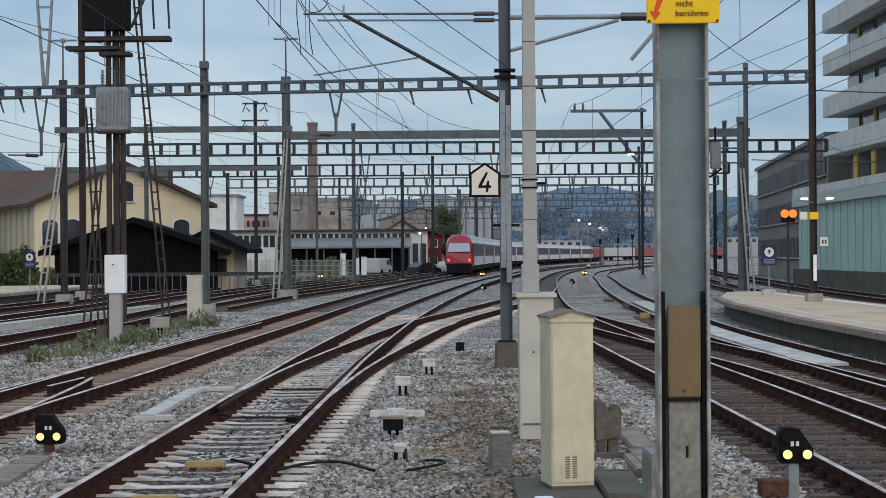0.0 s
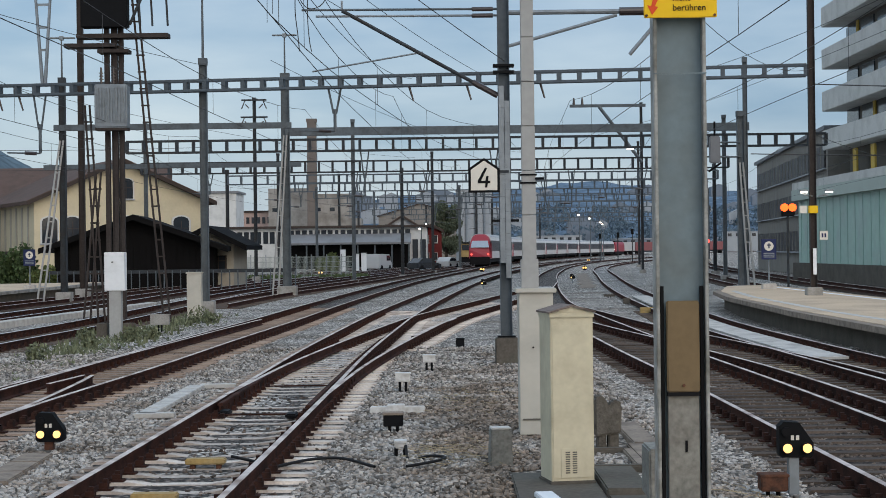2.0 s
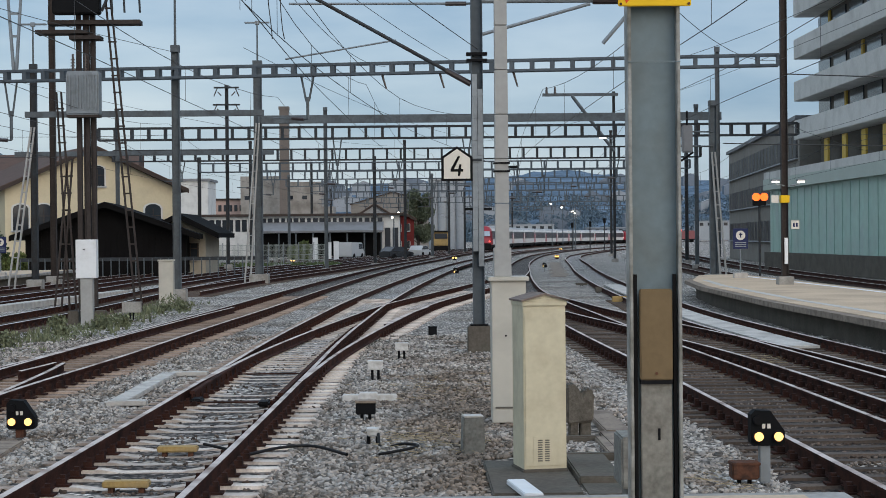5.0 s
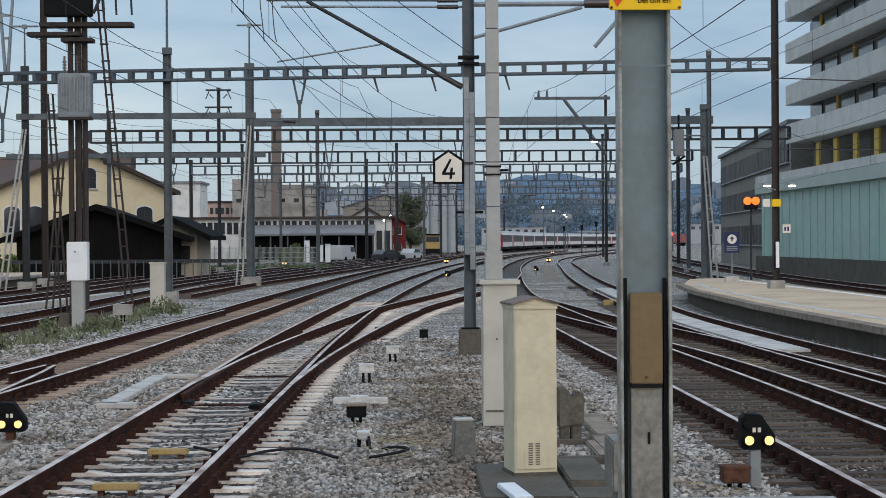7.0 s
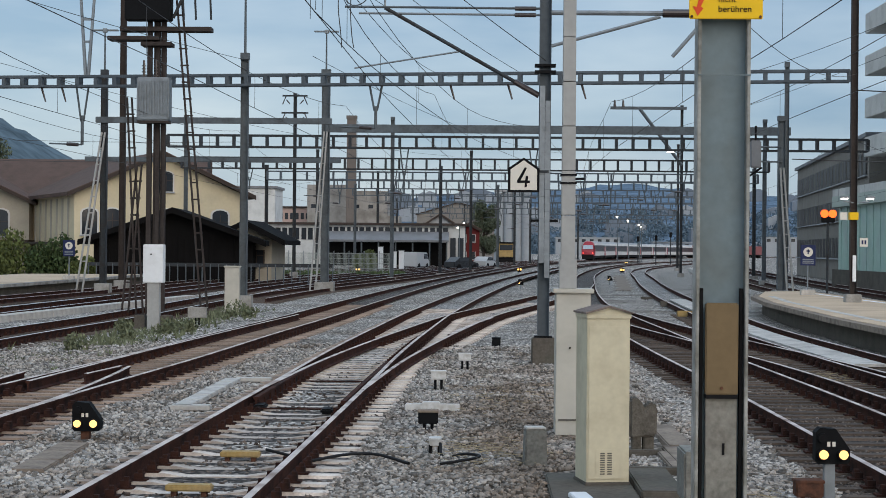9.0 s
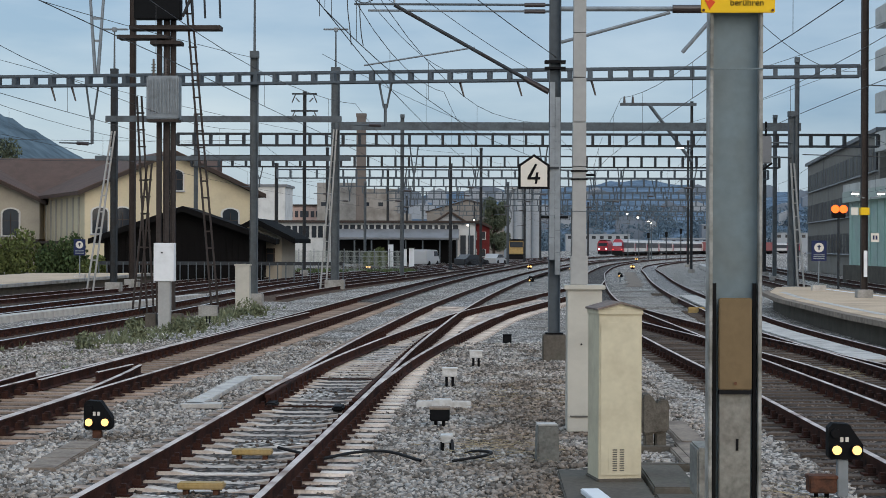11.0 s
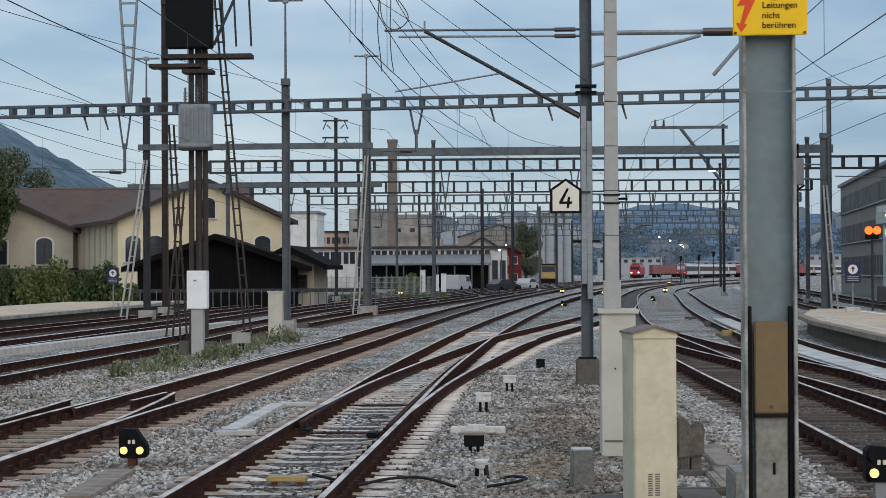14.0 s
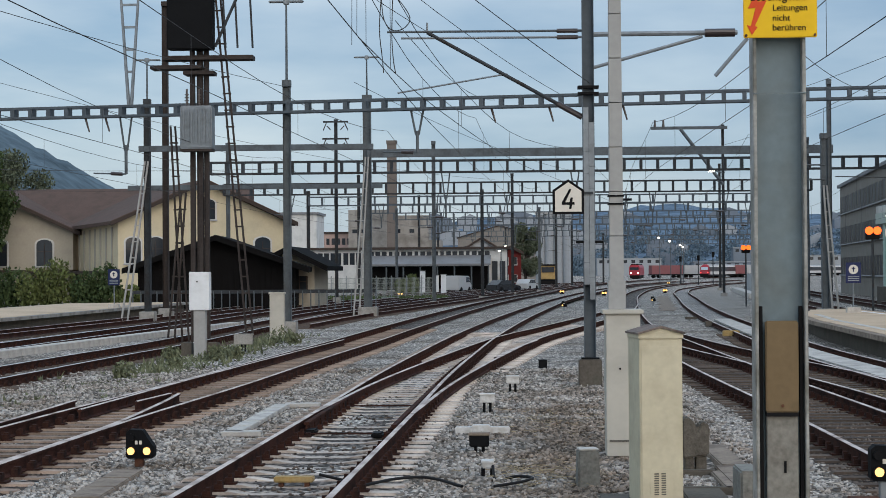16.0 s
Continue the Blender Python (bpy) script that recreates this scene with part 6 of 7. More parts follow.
# ---- hills ----
def hill(name, label, x0, x1, y, heights, material, seed):
    verts, faces = [], []
    nx, ny = 90, 8
    for j in range(ny + 1):
        for i in range(nx + 1):
            u, v = i / nx, j / ny
            k = u * (len(heights) - 1)
            q = min(int(k), len(heights) - 2)
            hh = heights[q] + (heights[q + 1] - heights[q]) * (k - q)
            z = hh * math.sin(v * math.pi / 2) ** 0.8 * (1 + 0.10 * noise.noise((u * 9 + seed, v * 3, 0)) + 0.04 * noise.noise((u * 60, v * 18, seed)))
            verts.append((x0 + (x1 - x0) * u, y + 900 * v, z - 6))
    for j in range(ny):
        for i in range(nx):
            a = j * (nx + 1) + i
            faces.append((a, a + 1, a + nx + 2, a + nx + 1))
    ob = mesh_from(name, verts, faces, [material])
    tagged(ob, label, "hill", kind="structure")


hill("hill_near", "wooded hillside with dark blue haze painted in", -1068, -108, 1500, (300, 290, 250, 228, 170, 110, 80, 60, 45, 20), HILL, 3)
hill("hill_far", "wooded hills with a town, pale blue haze painted in", -260, 760, 1000, (20, 38, 60, 68, 73, 68, 62, 56, 60, 62, 48), HILLFAR, 9)


def town():
    """Small houses, haze painted into their walls, scattered over the far slope."""
    rnd = random.Random(31)
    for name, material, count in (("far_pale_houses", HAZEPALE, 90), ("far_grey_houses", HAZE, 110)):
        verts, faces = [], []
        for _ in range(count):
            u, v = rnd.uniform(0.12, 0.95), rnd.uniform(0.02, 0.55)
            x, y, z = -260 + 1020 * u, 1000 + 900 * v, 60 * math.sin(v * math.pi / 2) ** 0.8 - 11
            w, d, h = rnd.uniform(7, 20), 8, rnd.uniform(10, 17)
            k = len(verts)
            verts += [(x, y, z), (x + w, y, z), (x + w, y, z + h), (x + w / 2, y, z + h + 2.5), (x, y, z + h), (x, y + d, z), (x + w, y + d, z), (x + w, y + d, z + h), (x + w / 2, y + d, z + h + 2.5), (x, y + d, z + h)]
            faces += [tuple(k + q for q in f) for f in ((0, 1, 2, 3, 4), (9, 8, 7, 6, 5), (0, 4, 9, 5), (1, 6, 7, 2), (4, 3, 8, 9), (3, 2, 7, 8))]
        tagged(mesh_from(name, verts, faces, [material]), "distant houses on the hillside with haze painted in", "houses", kind="stuff")


town()

def far_woods():
    """Clumped far trees along the foot of the hill."""
    rnd = random.Random(77)
    verts, faces = [], []
    for _ in range(560):
        x, y = rnd.uniform(-20, 420), rnd.uniform(950, 1250)
        up = 55 * math.sin(max(0, (y - 1000) / 900) * math.pi / 2) ** 0.8 if y > 1000 else 0
        h, w = rnd.uniform(7, 14), rnd.uniform(7, 14)
        for _q in range(130):
            a, e = rnd.uniform(0, 6.28), rnd.random()
            rad = w * 0.5 * math.sqrt(max(0.05, 1 - (e * 1.6 - 0.75) ** 2)) * rnd.uniform(0.5, 1.1)
            p = Vector((x + rad * math.cos(a), y + rad * math.sin(a), up - 6 + h * e + rnd.uniform(0, 1.5)))
            m = Euler((rnd.uniform(0, 6), rnd.uniform(0, 6), rnd.uniform(0, 6))).to_matrix()
            q = rnd.uniform(0.9, 2.0)
            k = len(verts)
            verts += [p + m @ Vector(c) * q for c in ((-0.5, 0, 0), (0, -0.4, 0.1), (0.5, 0, 0), (0, 0.4, 0.1))]
            faces.append((k, k + 1, k + 2, k + 3))
    tagged(mesh_from("far_woods", verts, faces, [WOODS]), "distant grey-green woods tinted with painted haze along the hill foot", "woods", kind="stuff")


far_woods()
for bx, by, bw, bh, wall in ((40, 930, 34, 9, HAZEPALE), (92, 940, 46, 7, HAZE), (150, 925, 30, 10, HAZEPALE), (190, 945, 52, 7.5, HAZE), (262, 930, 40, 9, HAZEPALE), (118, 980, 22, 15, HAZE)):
    block("warehouse", "distant low haze-tinted warehouse with a flat roof", bx, by, bw, 12, bh, wall, 1, int(bw / 4), 2.0, 1.6, roof=HAZEPALE)

# ---- plants ----
def leaf_cloud(name, parent, lobes, count, size, material, seed, label=""):
    rnd = random.Random(seed)
    verts, faces = [], []
    for _ in range(count):
        c, r = rnd.choice(lobes)
        d = Vector((rnd.gauss(0, 1), rnd.gauss(0, 1), rnd.gauss(0, 1))).normalized() * (rnd.random() ** 0.4)
        p = Vector(c) + Vector((d.x * r[0], d.y * r[1], d.z * r[2]))
        e = Euler((rnd.uniform(0, 6), rnd.uniform(0, 6), rnd.uniform(0, 6))).to_matrix()
        s = size * rnd.uniform(0.6, 1.4)
        k = len(verts)
        verts += [p + e @ Vector(q) * s for q in ((-0.5, 0, 0), (0, -0.3, 0.08), (0.5, 0, 0), (0, 0.3, 0.08))]
        faces.append((k, k + 1, k + 2, k + 3))
    ob = mesh_from(name, verts, faces, [material], parent)
    return tagged(ob, label)


def tree(x, y, h, w, seed, label, count=5000, size=0.45, leaves=None):
    rnd = random.Random(seed)
    t = thing("tree", label, "tree", pose(x, y, -0.3))
    bm = new_bm()
    tube(bm, (0, 0, 0), (0, 0, h * 0.6), h * 0.025, h * 0.012)
    lobes = []
    for i in range(26):
        a, zz = rnd.uniform(0, 6.28), h * rnd.uniform(0.2, 0.92)
        rr = w * (0.5 - 0.35 * abs(zz / h - 0.5)) * rnd.uniform(0.5, 1.0)
        c = (rr * math.cos(a), rr * math.sin(a), zz)
        tube(bm, (0, 0, zz * 0.6), c, h * 0.008, h * 0.003, n=5)
        lobes.append((c, (w * 0.22, w * 0.22, h * 0.10)))
    part("trunk", bm, BARK, t)
    leaf_cloud("crown", t, lobes, count, size, leaves or LEAF, seed)


tree(0.5, 262, 10.4, 4.4, 4, "dull green tall leafy tree between the houses", 16000, 0.24, HAZELEAF)
tree(-48.2, 146, 16.2, 8.0, 5, "large dark green leafy tree beside the shed", 30000, 0.34)
tree(-56.0, 190, 16.3, 8, 6, "green leafy tree behind the shed roof", 20000, 0.34, HAZELEAF)
for i, (x, y, w_, h_) in enumerate(((-26.6, 108, 3.0, 3.2), (-29.8, 108, 3.4, 3.6), (-33.0, 109, 3.6, 3.0), (-24.6, 107.5, 1.6, 1.8), (-38, 111, 4, 1.8), (-12.2, 185, 2.4, 2.3))):
    b = thing("bush", "dark green leafy bush behind the far platform", "bush", pose(x, y, -0.3), group="bushes")
    leaf_cloud("foliage", b, [((-w_ * 0.25, 0, h_ * 0.4), (w_ * 0.35, 0.9, h_ * 0.42)), ((w_ * 0.2, 0, h_ * 0.5), (w_ * 0.35, 0.9, h_ * 0.5)), ((0, 0, h_ * 0.3), (w_ * 0.5, 1.0, h_ * 0.35))], 2600, 0.26, BUSHLEAF if i % 2 else LEAF, 20 + i)


def weeds():
    rnd = random.Random(11)
    verts, faces = [], []
    for _ in range(1300):
        if rnd.random() < 0.8:
            x, y = rnd.gauss(-8.7, 0.5), rnd.uniform(40, 64)
        else:
            x, y = rnd.gauss(-8.9, 0.9), rnd.uniform(30, 60)
        h = rnd.uniform(0.06, 0.24) * (0.5 + max(0, noise.noise((x, y * 0.4, 5))) * 1.6)
        for _b in range(3):
            a = rnd.uniform(0, 6.28)
            k = len(verts)
            dx, dy = 0.04 * math.cos(a), 0.04 * math.sin(a)
            verts += [(x - dx, y - dy, -0.24), (x + dx, y + dy, -0.24), (x + rnd.gauss(0, 0.07), y + rnd.gauss(0, 0.07), -0.24 + h)]
            faces.append((k, k + 1, k + 2))
    tagged(mesh_from("weeds", verts, faces, [WEED]), "grey-green weeds growing in the ballast", "weeds", kind="stuff")


weeds()
for i, (x, y, w_) in enumerate(((-8.9, 38.5, 0.5), (-8.2, 46.0, 0.55), (-7.9, 47.2, 0.45), (-9.5, 46.5, 0.5), (-8.1, 58.0, 0.7), (-7.6, 57.2, 0.5), (-8.7, 43.0, 0.35))):
    b = thing("weed_plant", "bushy grey-green weed in the ballast", "weed", pose(x, y, -0.26), group="weed plants")
    leaf_cloud("foliage", b, [((0, 0, w_ * 0.4), (w_ * 0.6, w_ * 0.5, w_ * 0.5))], 260, 0.1, WEED, 60 + i)


def car(x, y, rz, body_mat, label):
    c = thing("car", label, "car", pose(x, y, -0.28, 0, 0, rz), group="parked cars")
    bm = new_bm()
    prism(bm, [(-2.1, 0.25), (2.1, 0.25), (2.1, 0.75), (1.2, 0.9), (0.6, 1.42), (-1.1, 1.45), (-1.8, 0.95), (-2.1, 0.9)], 1.7, pose(0, -0.85, 0))
    part("body", bm, body_mat, c, bevel=0.06)
    bm = new_bm()
    prism(bm, [(-1.6, 0.95), (0.95, 0.95), (0.5, 1.36), (-1.05, 1.38)], 1.74, pose(0, -0.87, 0))
    part("side_glass", bm, WINDOW, c)
    for wx in (-1.3, 1.3):
        for wy in (-0.8, 0.8):
            bm = new_bm()
            tube(bm, (wx, wy - 0.1, 0.32), (wx, wy + 0.1, 0.32), 0.32, n=16)
            part("wheel", bm, UNDER, c)


car(-2.2, 203, 48, CARBLACK, "black parked car by the workshop")
car(-37.5, 112, 0, CARWHITE, "white parked car behind the bushes")


def van(x, y, rz, label):
    c = thing("van", label, "van", pose(x, y, -0.28, 0, 0, rz), group="parked vans")
    bm = new_bm()
    prism(bm, [(-2.2, 0.3), (2.2, 0.3), (2.25, 0.9), (1.9, 1.15), (1.45, 1.95), (-2.15, 2.0), (-2.2, 1.8)], 1.8, pose(0, -0.9, 0))
    part("body", bm, CARWHITE, c, bevel=0.07)
    bm = new_bm()
    prism(bm, [(0.3, 1.2), (1.7, 1.2), (1.35, 1.8), (0.3, 1.8)], 1.84, pose(0, -0.92, 0))
    part("side_glass", bm, WINDOW, c)
    for wx in (-1.4, 1.4):
        for wy in (-0.85, 0.85):
            bm = new_bm()
            tube(bm, (wx, wy - 0.1, 0.34), (wx, wy + 0.1, 0.34), 0.34, n=16)
            part("wheel", bm, UNDER, c)


van(-7.6, 206, 72, "pale parked van before the workshop canopy")
car(0.6, 226, 70, CARWHITE, "white parked car beside the red house")


def verge():
    """Grass along the yard fence."""
    rnd = random.Random(41)
    verts, faces = [], []
    for _ in range(5200):
        x, y = rnd.uniform(-21, -6.5), rnd.uniform(144, 153)
        if noise.noise((x * 0.4, y * 0.3, 3)) < -0.05:
            continue
        h, a = rnd.uniform(0.15, 0.5), rnd.uniform(0, 6.28)
        k = len(verts)
        verts += [(x - 0.1 * math.cos(a), y - 0.1 * math.sin(a), -0.24), (x + 0.1 * math.cos(a), y + 0.1 * math.sin(a), -0.24), (x + rnd.gauss(0, 0.1), y, -0.24 + h)]
        faces.append((k, k + 1, k + 2))
    tagged(mesh_from("grass", verts, faces, [GRASS]), "dull green grass along the yard fence", "grass", kind="stuff")


verge()


# ---- trains ----
def coach(label, cab=False, seed=0):
    """A passenger coach, 26 m long; its origin is at mid-length on the rail."""
    c = thing("passenger_coach", label, "train coach", group="coaches of the train")
    prof = [(-1.4, 0.95), (1.4, 0.95), (1.43, 2.2), (1.40, 3.1), (1.2, 3.72), (0.7, 4.02), (-0.7, 4.02), (-1.2, 3.72), (-1.40, 3.1), (-1.43, 2.2)]
    bm = new_bm()
    prism(bm, prof, 25.6, pose(0, -12.8 + (1.6 if cab else 0), 0))
    part("body", bm, TRAINWHITE, c)
    bm = new_bm()
    prism(bm, [(-1.25, 3.68), (1.25, 3.68), (0.75, 4.06), (-0.75, 4.06)], 25.0, pose(0, -12.5 + (1.6 if cab else 0), 0))
    part("roof", bm, TRAINROOF, c)
    for s in (-1, 1):
        bm = new_bm()
        box(bm, (0.03, 24.6, 1.35), (s * 1.425, 0, 2.55))
        part("window_band", bm, TRAINDARK, c, "dark window band")
        for i in range(10):
            bm = new_bm()
            box(bm, (0.03, 1.5, 0.85), (s * 1.435, -10 + 2.2 * i, 2.52))
            part("pane", bm, TRAINDARK, c)
        for yy in (-11.8, 11.8):
            bm = new_bm()
            box(bm, (0.04, 0.75, 1.9), (s * 1.43, yy, 1.95))
            part("door", bm, TRAINRED, c, "red door")
    bm = new_bm()
    box(bm, (2.5, 24, 0.5), (0, 0, 0.72))
    part("underframe", bm, UNDER, c)
    for yy in (-9, 9):
        bm = new_bm()
        box(bm, (2.2, 3.2, 0.5), (0, yy, 0.5))
        for wy in (-1.2, 1.2):
            tube(bm, (-0.8, yy + wy, 0.46), (0.8, yy + wy, 0.46), 0.46, n=14)
        part("bogie", bm, UNDER, c)
    if cab:
        bm = new_bm()
        nose = [(-1.43, 0.9), (1.43, 0.9), (1.46, 2.2), (1.36, 3.2), (1.05, 3.85), (0.6, 4.06), (-0.6, 4.06), (-1.05, 3.85), (-1.36, 3.2), (-1.46, 2.2)]
        back = [bm.verts.new((x, -10.6, z)) for x, z in nose]
        front = [bm.verts.new((x * (0.94 if z < 2.3 else 0.86), -12.9 + (0 if z < 2.3 else 0.55 * (z - 2.2)), z * (1 if z < 3 else 0.98))) for x, z in nose]
        bm.faces.new(front)
        bm.faces.new(back[::-1])
        for i in range(len(nose)):
            bm.faces.new((front[i], back[i], back[(i + 1) % len(nose)], front[(i + 1) % len(nose)]))
        bmesh.ops.recalc_face_normals(bm, faces=bm.faces)
        part("cab", bm, TRAINRED, c, "red driving cab", bevel=0.08)
        bm = new_bm()
        vs = [bm.verts.new(v) for v in ((-1.15, -12.86, 2.35), (1.15, -12.86, 2.35), (1.0, -12.42, 3.2), (-1.0, -12.42, 3.2), (-1.15, -12.5, 2.35), (1.15, -12.5, 2.35), (1.0, -12.1, 3.2), (-1.0, -12.1, 3.2))]
        for fc in ((0, 1, 2, 3), (7, 6, 5, 4), (0, 4, 5, 1), (1, 5, 6, 2), (2, 6, 7, 3), (3, 7, 4, 0)):
            bm.faces.new([vs[i] for i in fc])
        part("windscreen", bm, WINDSCREEN, c, "windscreen with a pale sky reflection painted on")
        bm = new_bm()
        box(bm, (2.5, 1.6, 1.0), (0, -12.3, 0.68))
        part("buffer_beam", bm, UNDER, c, "black snow plough", bevel=0.05)
        for s in (-1, 1):
            bm = new_bm()
            tube(bm, (s * 1.05, -12.85, 1.5), (s * 1.05, -12.97, 1.5), 0.13, n=14)
            part("tail_lamp", bm, L_RED, c, "glowing red tail lamp")
    return c


def locomotive(label, front_lamp, group=""):
    c = thing("locomotive", label, "locomotive", group=group)
    bm = new_bm()
    prism(bm, [(-1.45, 1.0), (1.45, 1.0), (1.45, 3.0), (1.1, 3.8), (-1.1, 3.8), (-1.45, 3.0)], 17, pose(0, -8.5, 0))
    part("body", bm, TRAINRED, c, bevel=0.1)
    bm = new_bm()
    box(bm, (2.3, 0.1, 0.8), (0, -8.5, 2.75))
    part("windscreen", bm, WINDOW, c)
    bm = new_bm()
    box(bm, (2.0, 14, 0.3), (0, 0, 3.9))
    part("roof", bm, UNDER, c)
    bm = new_bm()
    box(bm, (2.6, 16.6, 0.8), (0, 0, 0.6))
    part("underframe", bm, UNDER, c)
    for yy in (-6.5, -4, 4, 6.5):
        bm = new_bm()
        tube(bm, (-0.8, yy, 0.55), (0.8, yy, 0.55), 0.55, n=16)
        part("wheelset", bm, UNDER, c)
    for s in (-1, 1):
        bm = new_bm()
        tube(bm, (s * 0.95, -8.5, 1.6), (s * 0.95, -8.62, 1.6), 0.2, n=14)
        part("lamp", bm, front_lamp, c)
    return c


def wagon(x, y, rz, material, label, h=2.6, l=12.0):
    c = thing("freight_wagon", label, "freight wagon", pose(x, y, ZR, 0, 0, rz), group="freight wagons")
    bm = new_bm()
    box(bm, (2.7, l, h), (0, 0, 1.2 + h / 2))
    part("load", bm, material, c, bevel=0.06)
    bm = new_bm()
    box(bm, (2.5, l + 0.6, 0.35), (0, 0, 1.0))
    part("frame", bm, UNDER, c)
    for yy in (-l / 2 + 2, l / 2 - 2):
        bm = new_bm()
        for d in (-0.9, 0.9):
            tube(bm, (-0.8, yy + d, 0.46), (0.8, yy + d, 0.46), 0.46, n=12)
        part("bogie", bm, UNDER, c)


COACHES = [coach("red driving trailer with red tail lamps and grey-white side", True)]
for i in range(10):
    COACHES.append(coach("grey-white passenger coach with dark window band"))
COACHES.append(locomotive("red electric locomotive at the head of the train", L_WHITE))
freight = locomotive("red locomotive with two white headlights, standing", L_WHITE)
freight.matrix_basis = pose(31.4, 480, 0.0, 0, 0, -8)
for i in range(5):
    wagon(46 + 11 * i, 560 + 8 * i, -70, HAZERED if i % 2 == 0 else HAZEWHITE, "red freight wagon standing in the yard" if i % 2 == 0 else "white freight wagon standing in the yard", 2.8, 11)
yl = thing("work_locomotive", "yellow shunting locomotive standing in the yard", "locomotive", pose(4.4, 300, -0.25))
bm = new_bm()
box(bm, (2.6, 3.2, 2.4), (0, 0, 2.2))
part("cab", bm, YELLOWDULL, yl, bevel=0.1)
bm = new_bm()
box(bm, (2.2, 0.1, 0.9), (0, -1.62, 2.7))
part("windscreen", bm, WINDOW, yl)
bm = new_bm()
box(bm, (2.7, 3.6, 0.25), (0, 0, 3.5))
part("roof", bm, UNDER, yl)
bm = new_bm()
box(bm, (2.4, 9.0, 1.0), (0, 3.0, 0.6))
part("frame", bm, UNDER, yl)
bm = new_bm()
box(bm, (2.0, 6.0, 1.5), (0, 4.5, 1.85))
part("bonnet", bm, YELLOWDULL, yl)


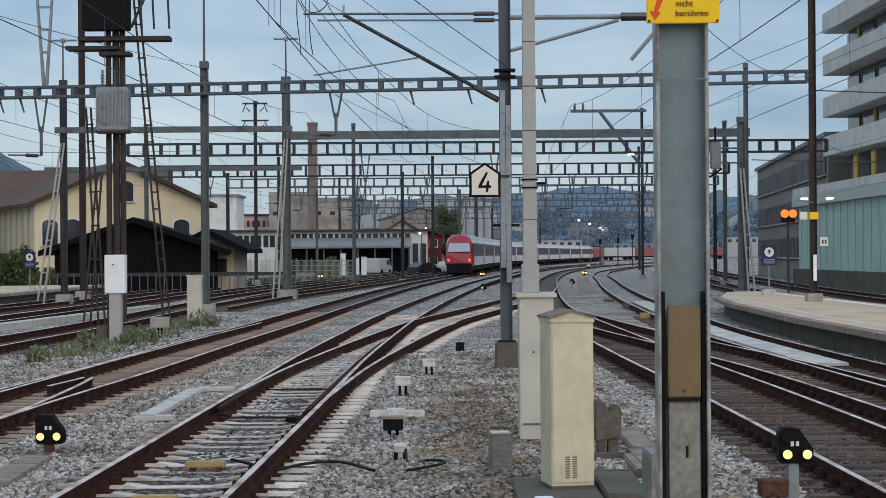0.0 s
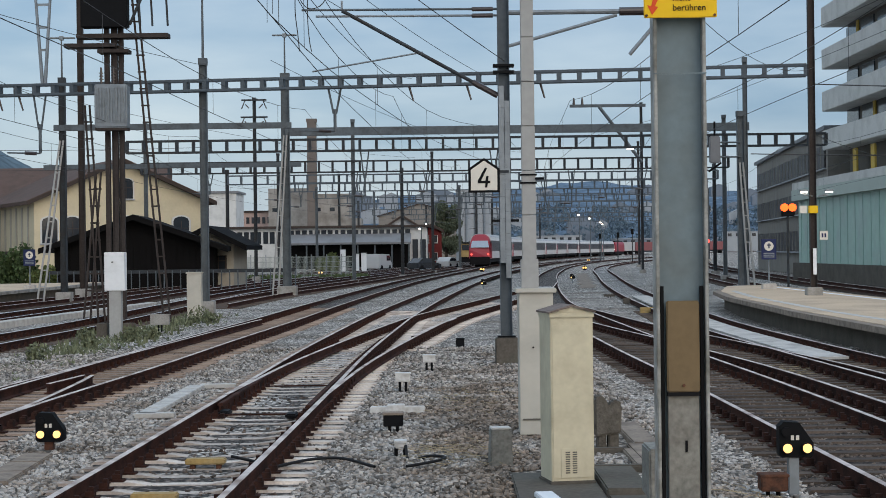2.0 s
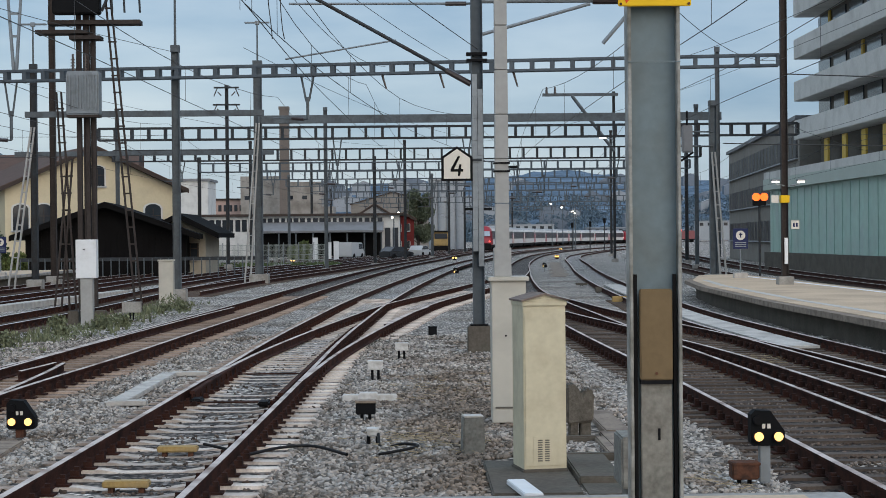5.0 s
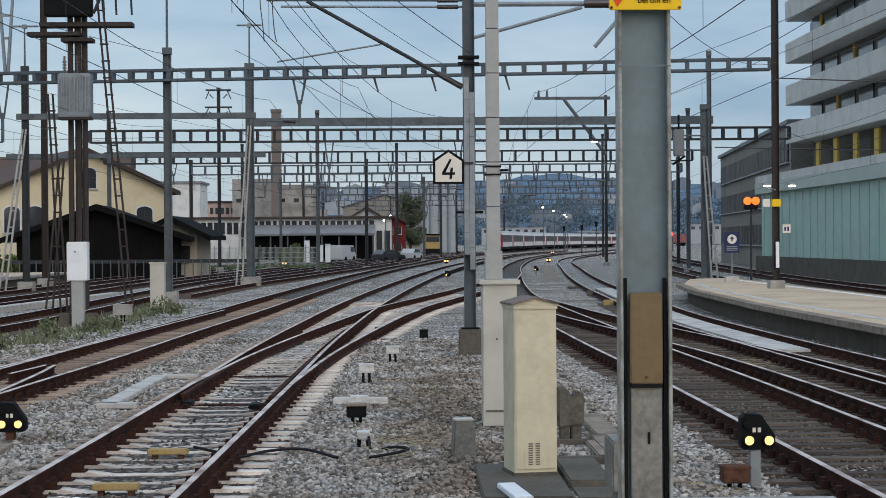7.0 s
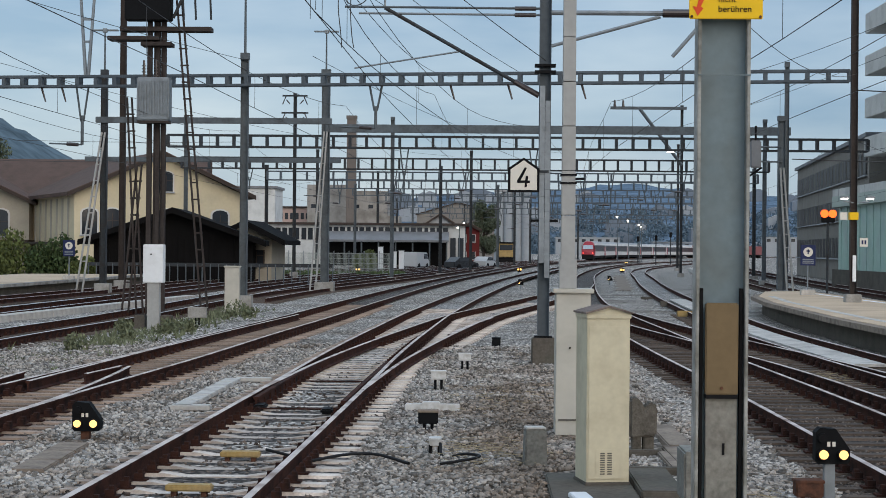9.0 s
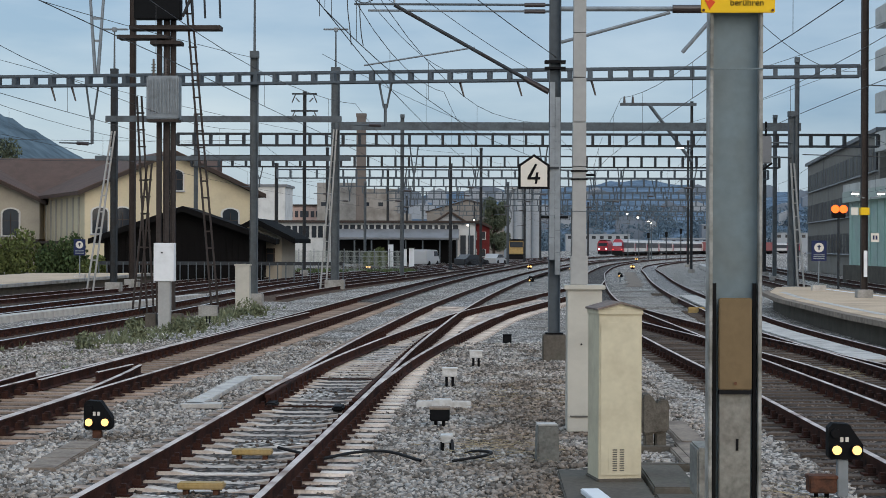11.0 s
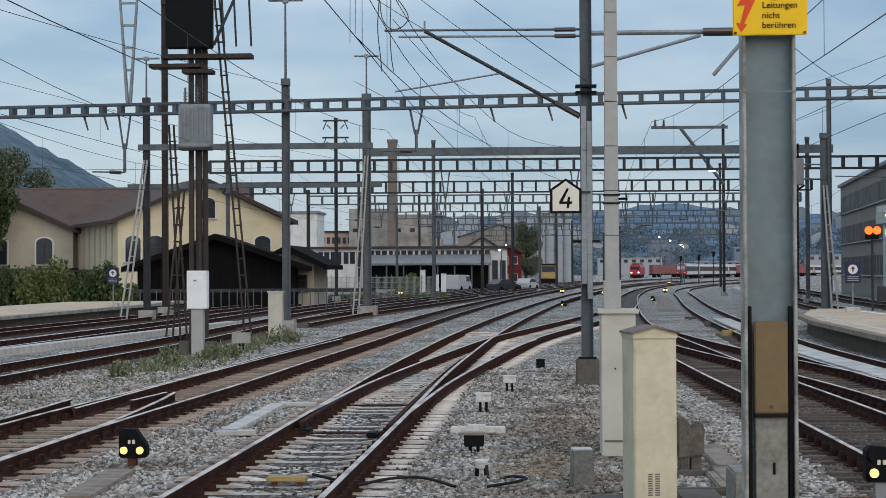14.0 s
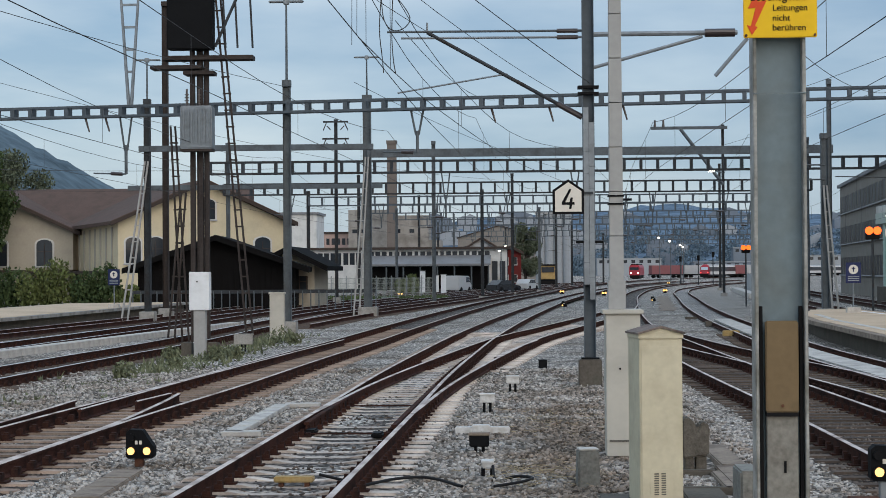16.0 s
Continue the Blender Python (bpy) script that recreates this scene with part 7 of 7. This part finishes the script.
# ---- loose ballast stones ----
def stones():
    """Loose crushed stones lying on the ballast where the camera sees them best."""
    rnd = np.random.RandomState(7)
    cube = np.array([(-1, -1, -1), (1, -1, -1), (1, 1, -1), (-1, 1, -1), (-1, -1, 1), (1, -1, 1), (1, 1, 1), (-1, 1, 1)]) * 0.72
    tri = np.array([(0, 2, 1), (0, 3, 2), (4, 5, 6), (4, 6, 7), (0, 1, 5), (0, 5, 4), (1, 2, 6), (1, 6, 5), (2, 3, 7), (2, 7, 6), (3, 0, 4), (3, 4, 7)])
    n = 155000
    y = 11 + 31 * rnd.rand(n) ** 1.5
    x = (rnd.rand(n) - 0.5) * (y * 0.64 + 0.6) - 0.028 * y
    rail_lines = [(spline([Vector(p) for p in pts], 1.0), z) for pts, z in ((T_MAIN, 0), (T_LEFT, 0), (T_THREE, ZR), (T_SIX, ZR), (T_SEVEN, ZR))]
    cents = []
    for line, z in rail_lines:
        cents.append((np.array([p.y for p in line]), np.array([p.x for p in line])))
    inside = np.zeros(n, bool)
    for ys, xs in cents:
        d = np.abs(x - np.interp(y, ys, xs, left=99, right=99))
        inside |= d < 1.22
    size = rnd.uniform(0.013, 0.036, n)
    keep = ~((y < 10.6) & (x > -2))
    keep &= ~((x > 0.66) & (x < 2.5) & (y > 15.2) & (y < 18.3)) & ~((x > 2.05) & (x < 2.55) & (y > 16) & (y < 22.8))
    keep &= ~inside | (rnd.rand(n) < np.where(x > 2.5, 0.55, 0.1))
    size[inside] *= 0.75

    def heap(name, chosen, material, label):
        verts, faces = [], []
        for k, i in enumerate(np.nonzero(chosen)[0]):
            v = (cube + rnd.uniform(-0.42, 0.42, (8, 3))) * rnd.uniform(0.55, 1.3, 3) * size[i]
            v = v @ np.array(Euler((rnd.uniform(-0.6, 0.6), rnd.uniform(-0.6, 0.6), 0)).to_matrix())
            a = rnd.uniform(0, 6.28)
            c, s = math.cos(a), math.sin(a)
            z = ground_z(x[i], y[i]) + 0.035 * noise.noise((x[i] * 0.9, y[i] * 0.9, 0)) + size[i] * 0.35
            verts.append(np.stack((v[:, 0] * c - v[:, 1] * s + x[i], v[:, 0] * s + v[:, 1] * c + y[i], v[:, 2] * 0.8 + z), 1))
            faces.append(tri + 8 * k)
        v, f = np.concatenate(verts), np.concatenate(faces)
        data = bpy.data.meshes.new(name)
        data.vertices.add(len(v))
        data.vertices.foreach_set("co", v.ravel())
        data.loops.add(f.size)
        data.loops.foreach_set("vertex_index", f.ravel())
        data.polygons.add(len(f))
        data.polygons.foreach_set("loop_start", np.arange(0, f.size, 3))
        data.polygons.foreach_set("loop_total", np.full(len(f), 3))
        data.materials.append(material)
        data.update(calc_edges=True)
        tagged(new(name, data), label, "ballast", kind="stuff")
    heap("ballast_stones", keep & ~inside, STONE, "loose grey and brown crushed stones")
    heap("track_stones", keep & inside, BEDSTONE, "rust-dusted dark stones between the sleepers")


stones()


def straw():
    """Dry grass stalks lying between the stones by the cable boxes."""
    rnd = random.Random(5)
    verts, faces = [], []
    for cx, cy, sx, n in ((0.05, 19.8, 0.35, 150), (3.0, 16.6, 0.25, 30), (6.9, 33.5, 0.5, 160), (0.6, 27.0, 0.8, 120)):
        for _ in range(n):
            x, y, a, q = rnd.gauss(cx, sx), rnd.gauss(cy, sx * 1.6), rnd.uniform(0, 3.14), rnd.uniform(0.06, 0.16)
            z = ground_z(x, y) + rnd.uniform(0.03, 0.07)
            k = len(verts)
            dx, dy = q * math.cos(a), q * math.sin(a) * 1.5
            verts += [(x - dx, y - dy, z), (x - dx + 0.004, y - dy + 0.008, z + 0.006), (x + dx, y + dy, z + rnd.uniform(-0.01, 0.03))]
            faces.append((k, k + 1, k + 2))
    tagged(mesh_from("straw", verts, faces, [STRAW]), "dry straw-coloured stalks on the ballast", "dry grass", kind="stuff")


straw()


# ---- what moves ----
def motions():
    """The train leaves along its curved track; every coach follows the centre line."""
    line = spline([Vector(p) for p in T_LEFT], 1.0)
    start = min(range(len(line)), key=lambda i: abs(line[i].y - 175))

    def at(s):
        s = max(0.0, min(s, len(line) - 2.001))
        i = int(s)
        return line[i].lerp(line[i + 1], s - i)
    for k, c in enumerate(COACHES):
        rows = []
        for t in range(17):
            mid = start + 13 + 26.4 * k + 22.6 * t - (3.5 if k == len(COACHES) - 1 else 0)
            a, b = at(mid - 9), at(mid + 9)
            d = b - a
            p = (a + b) / 2
            rows.append((t, pose(p.x, p.y, 0.0, 0, 0, math.degrees(math.atan2(d.y, d.x)) - 90)))
        walk(c, rows)


motions()
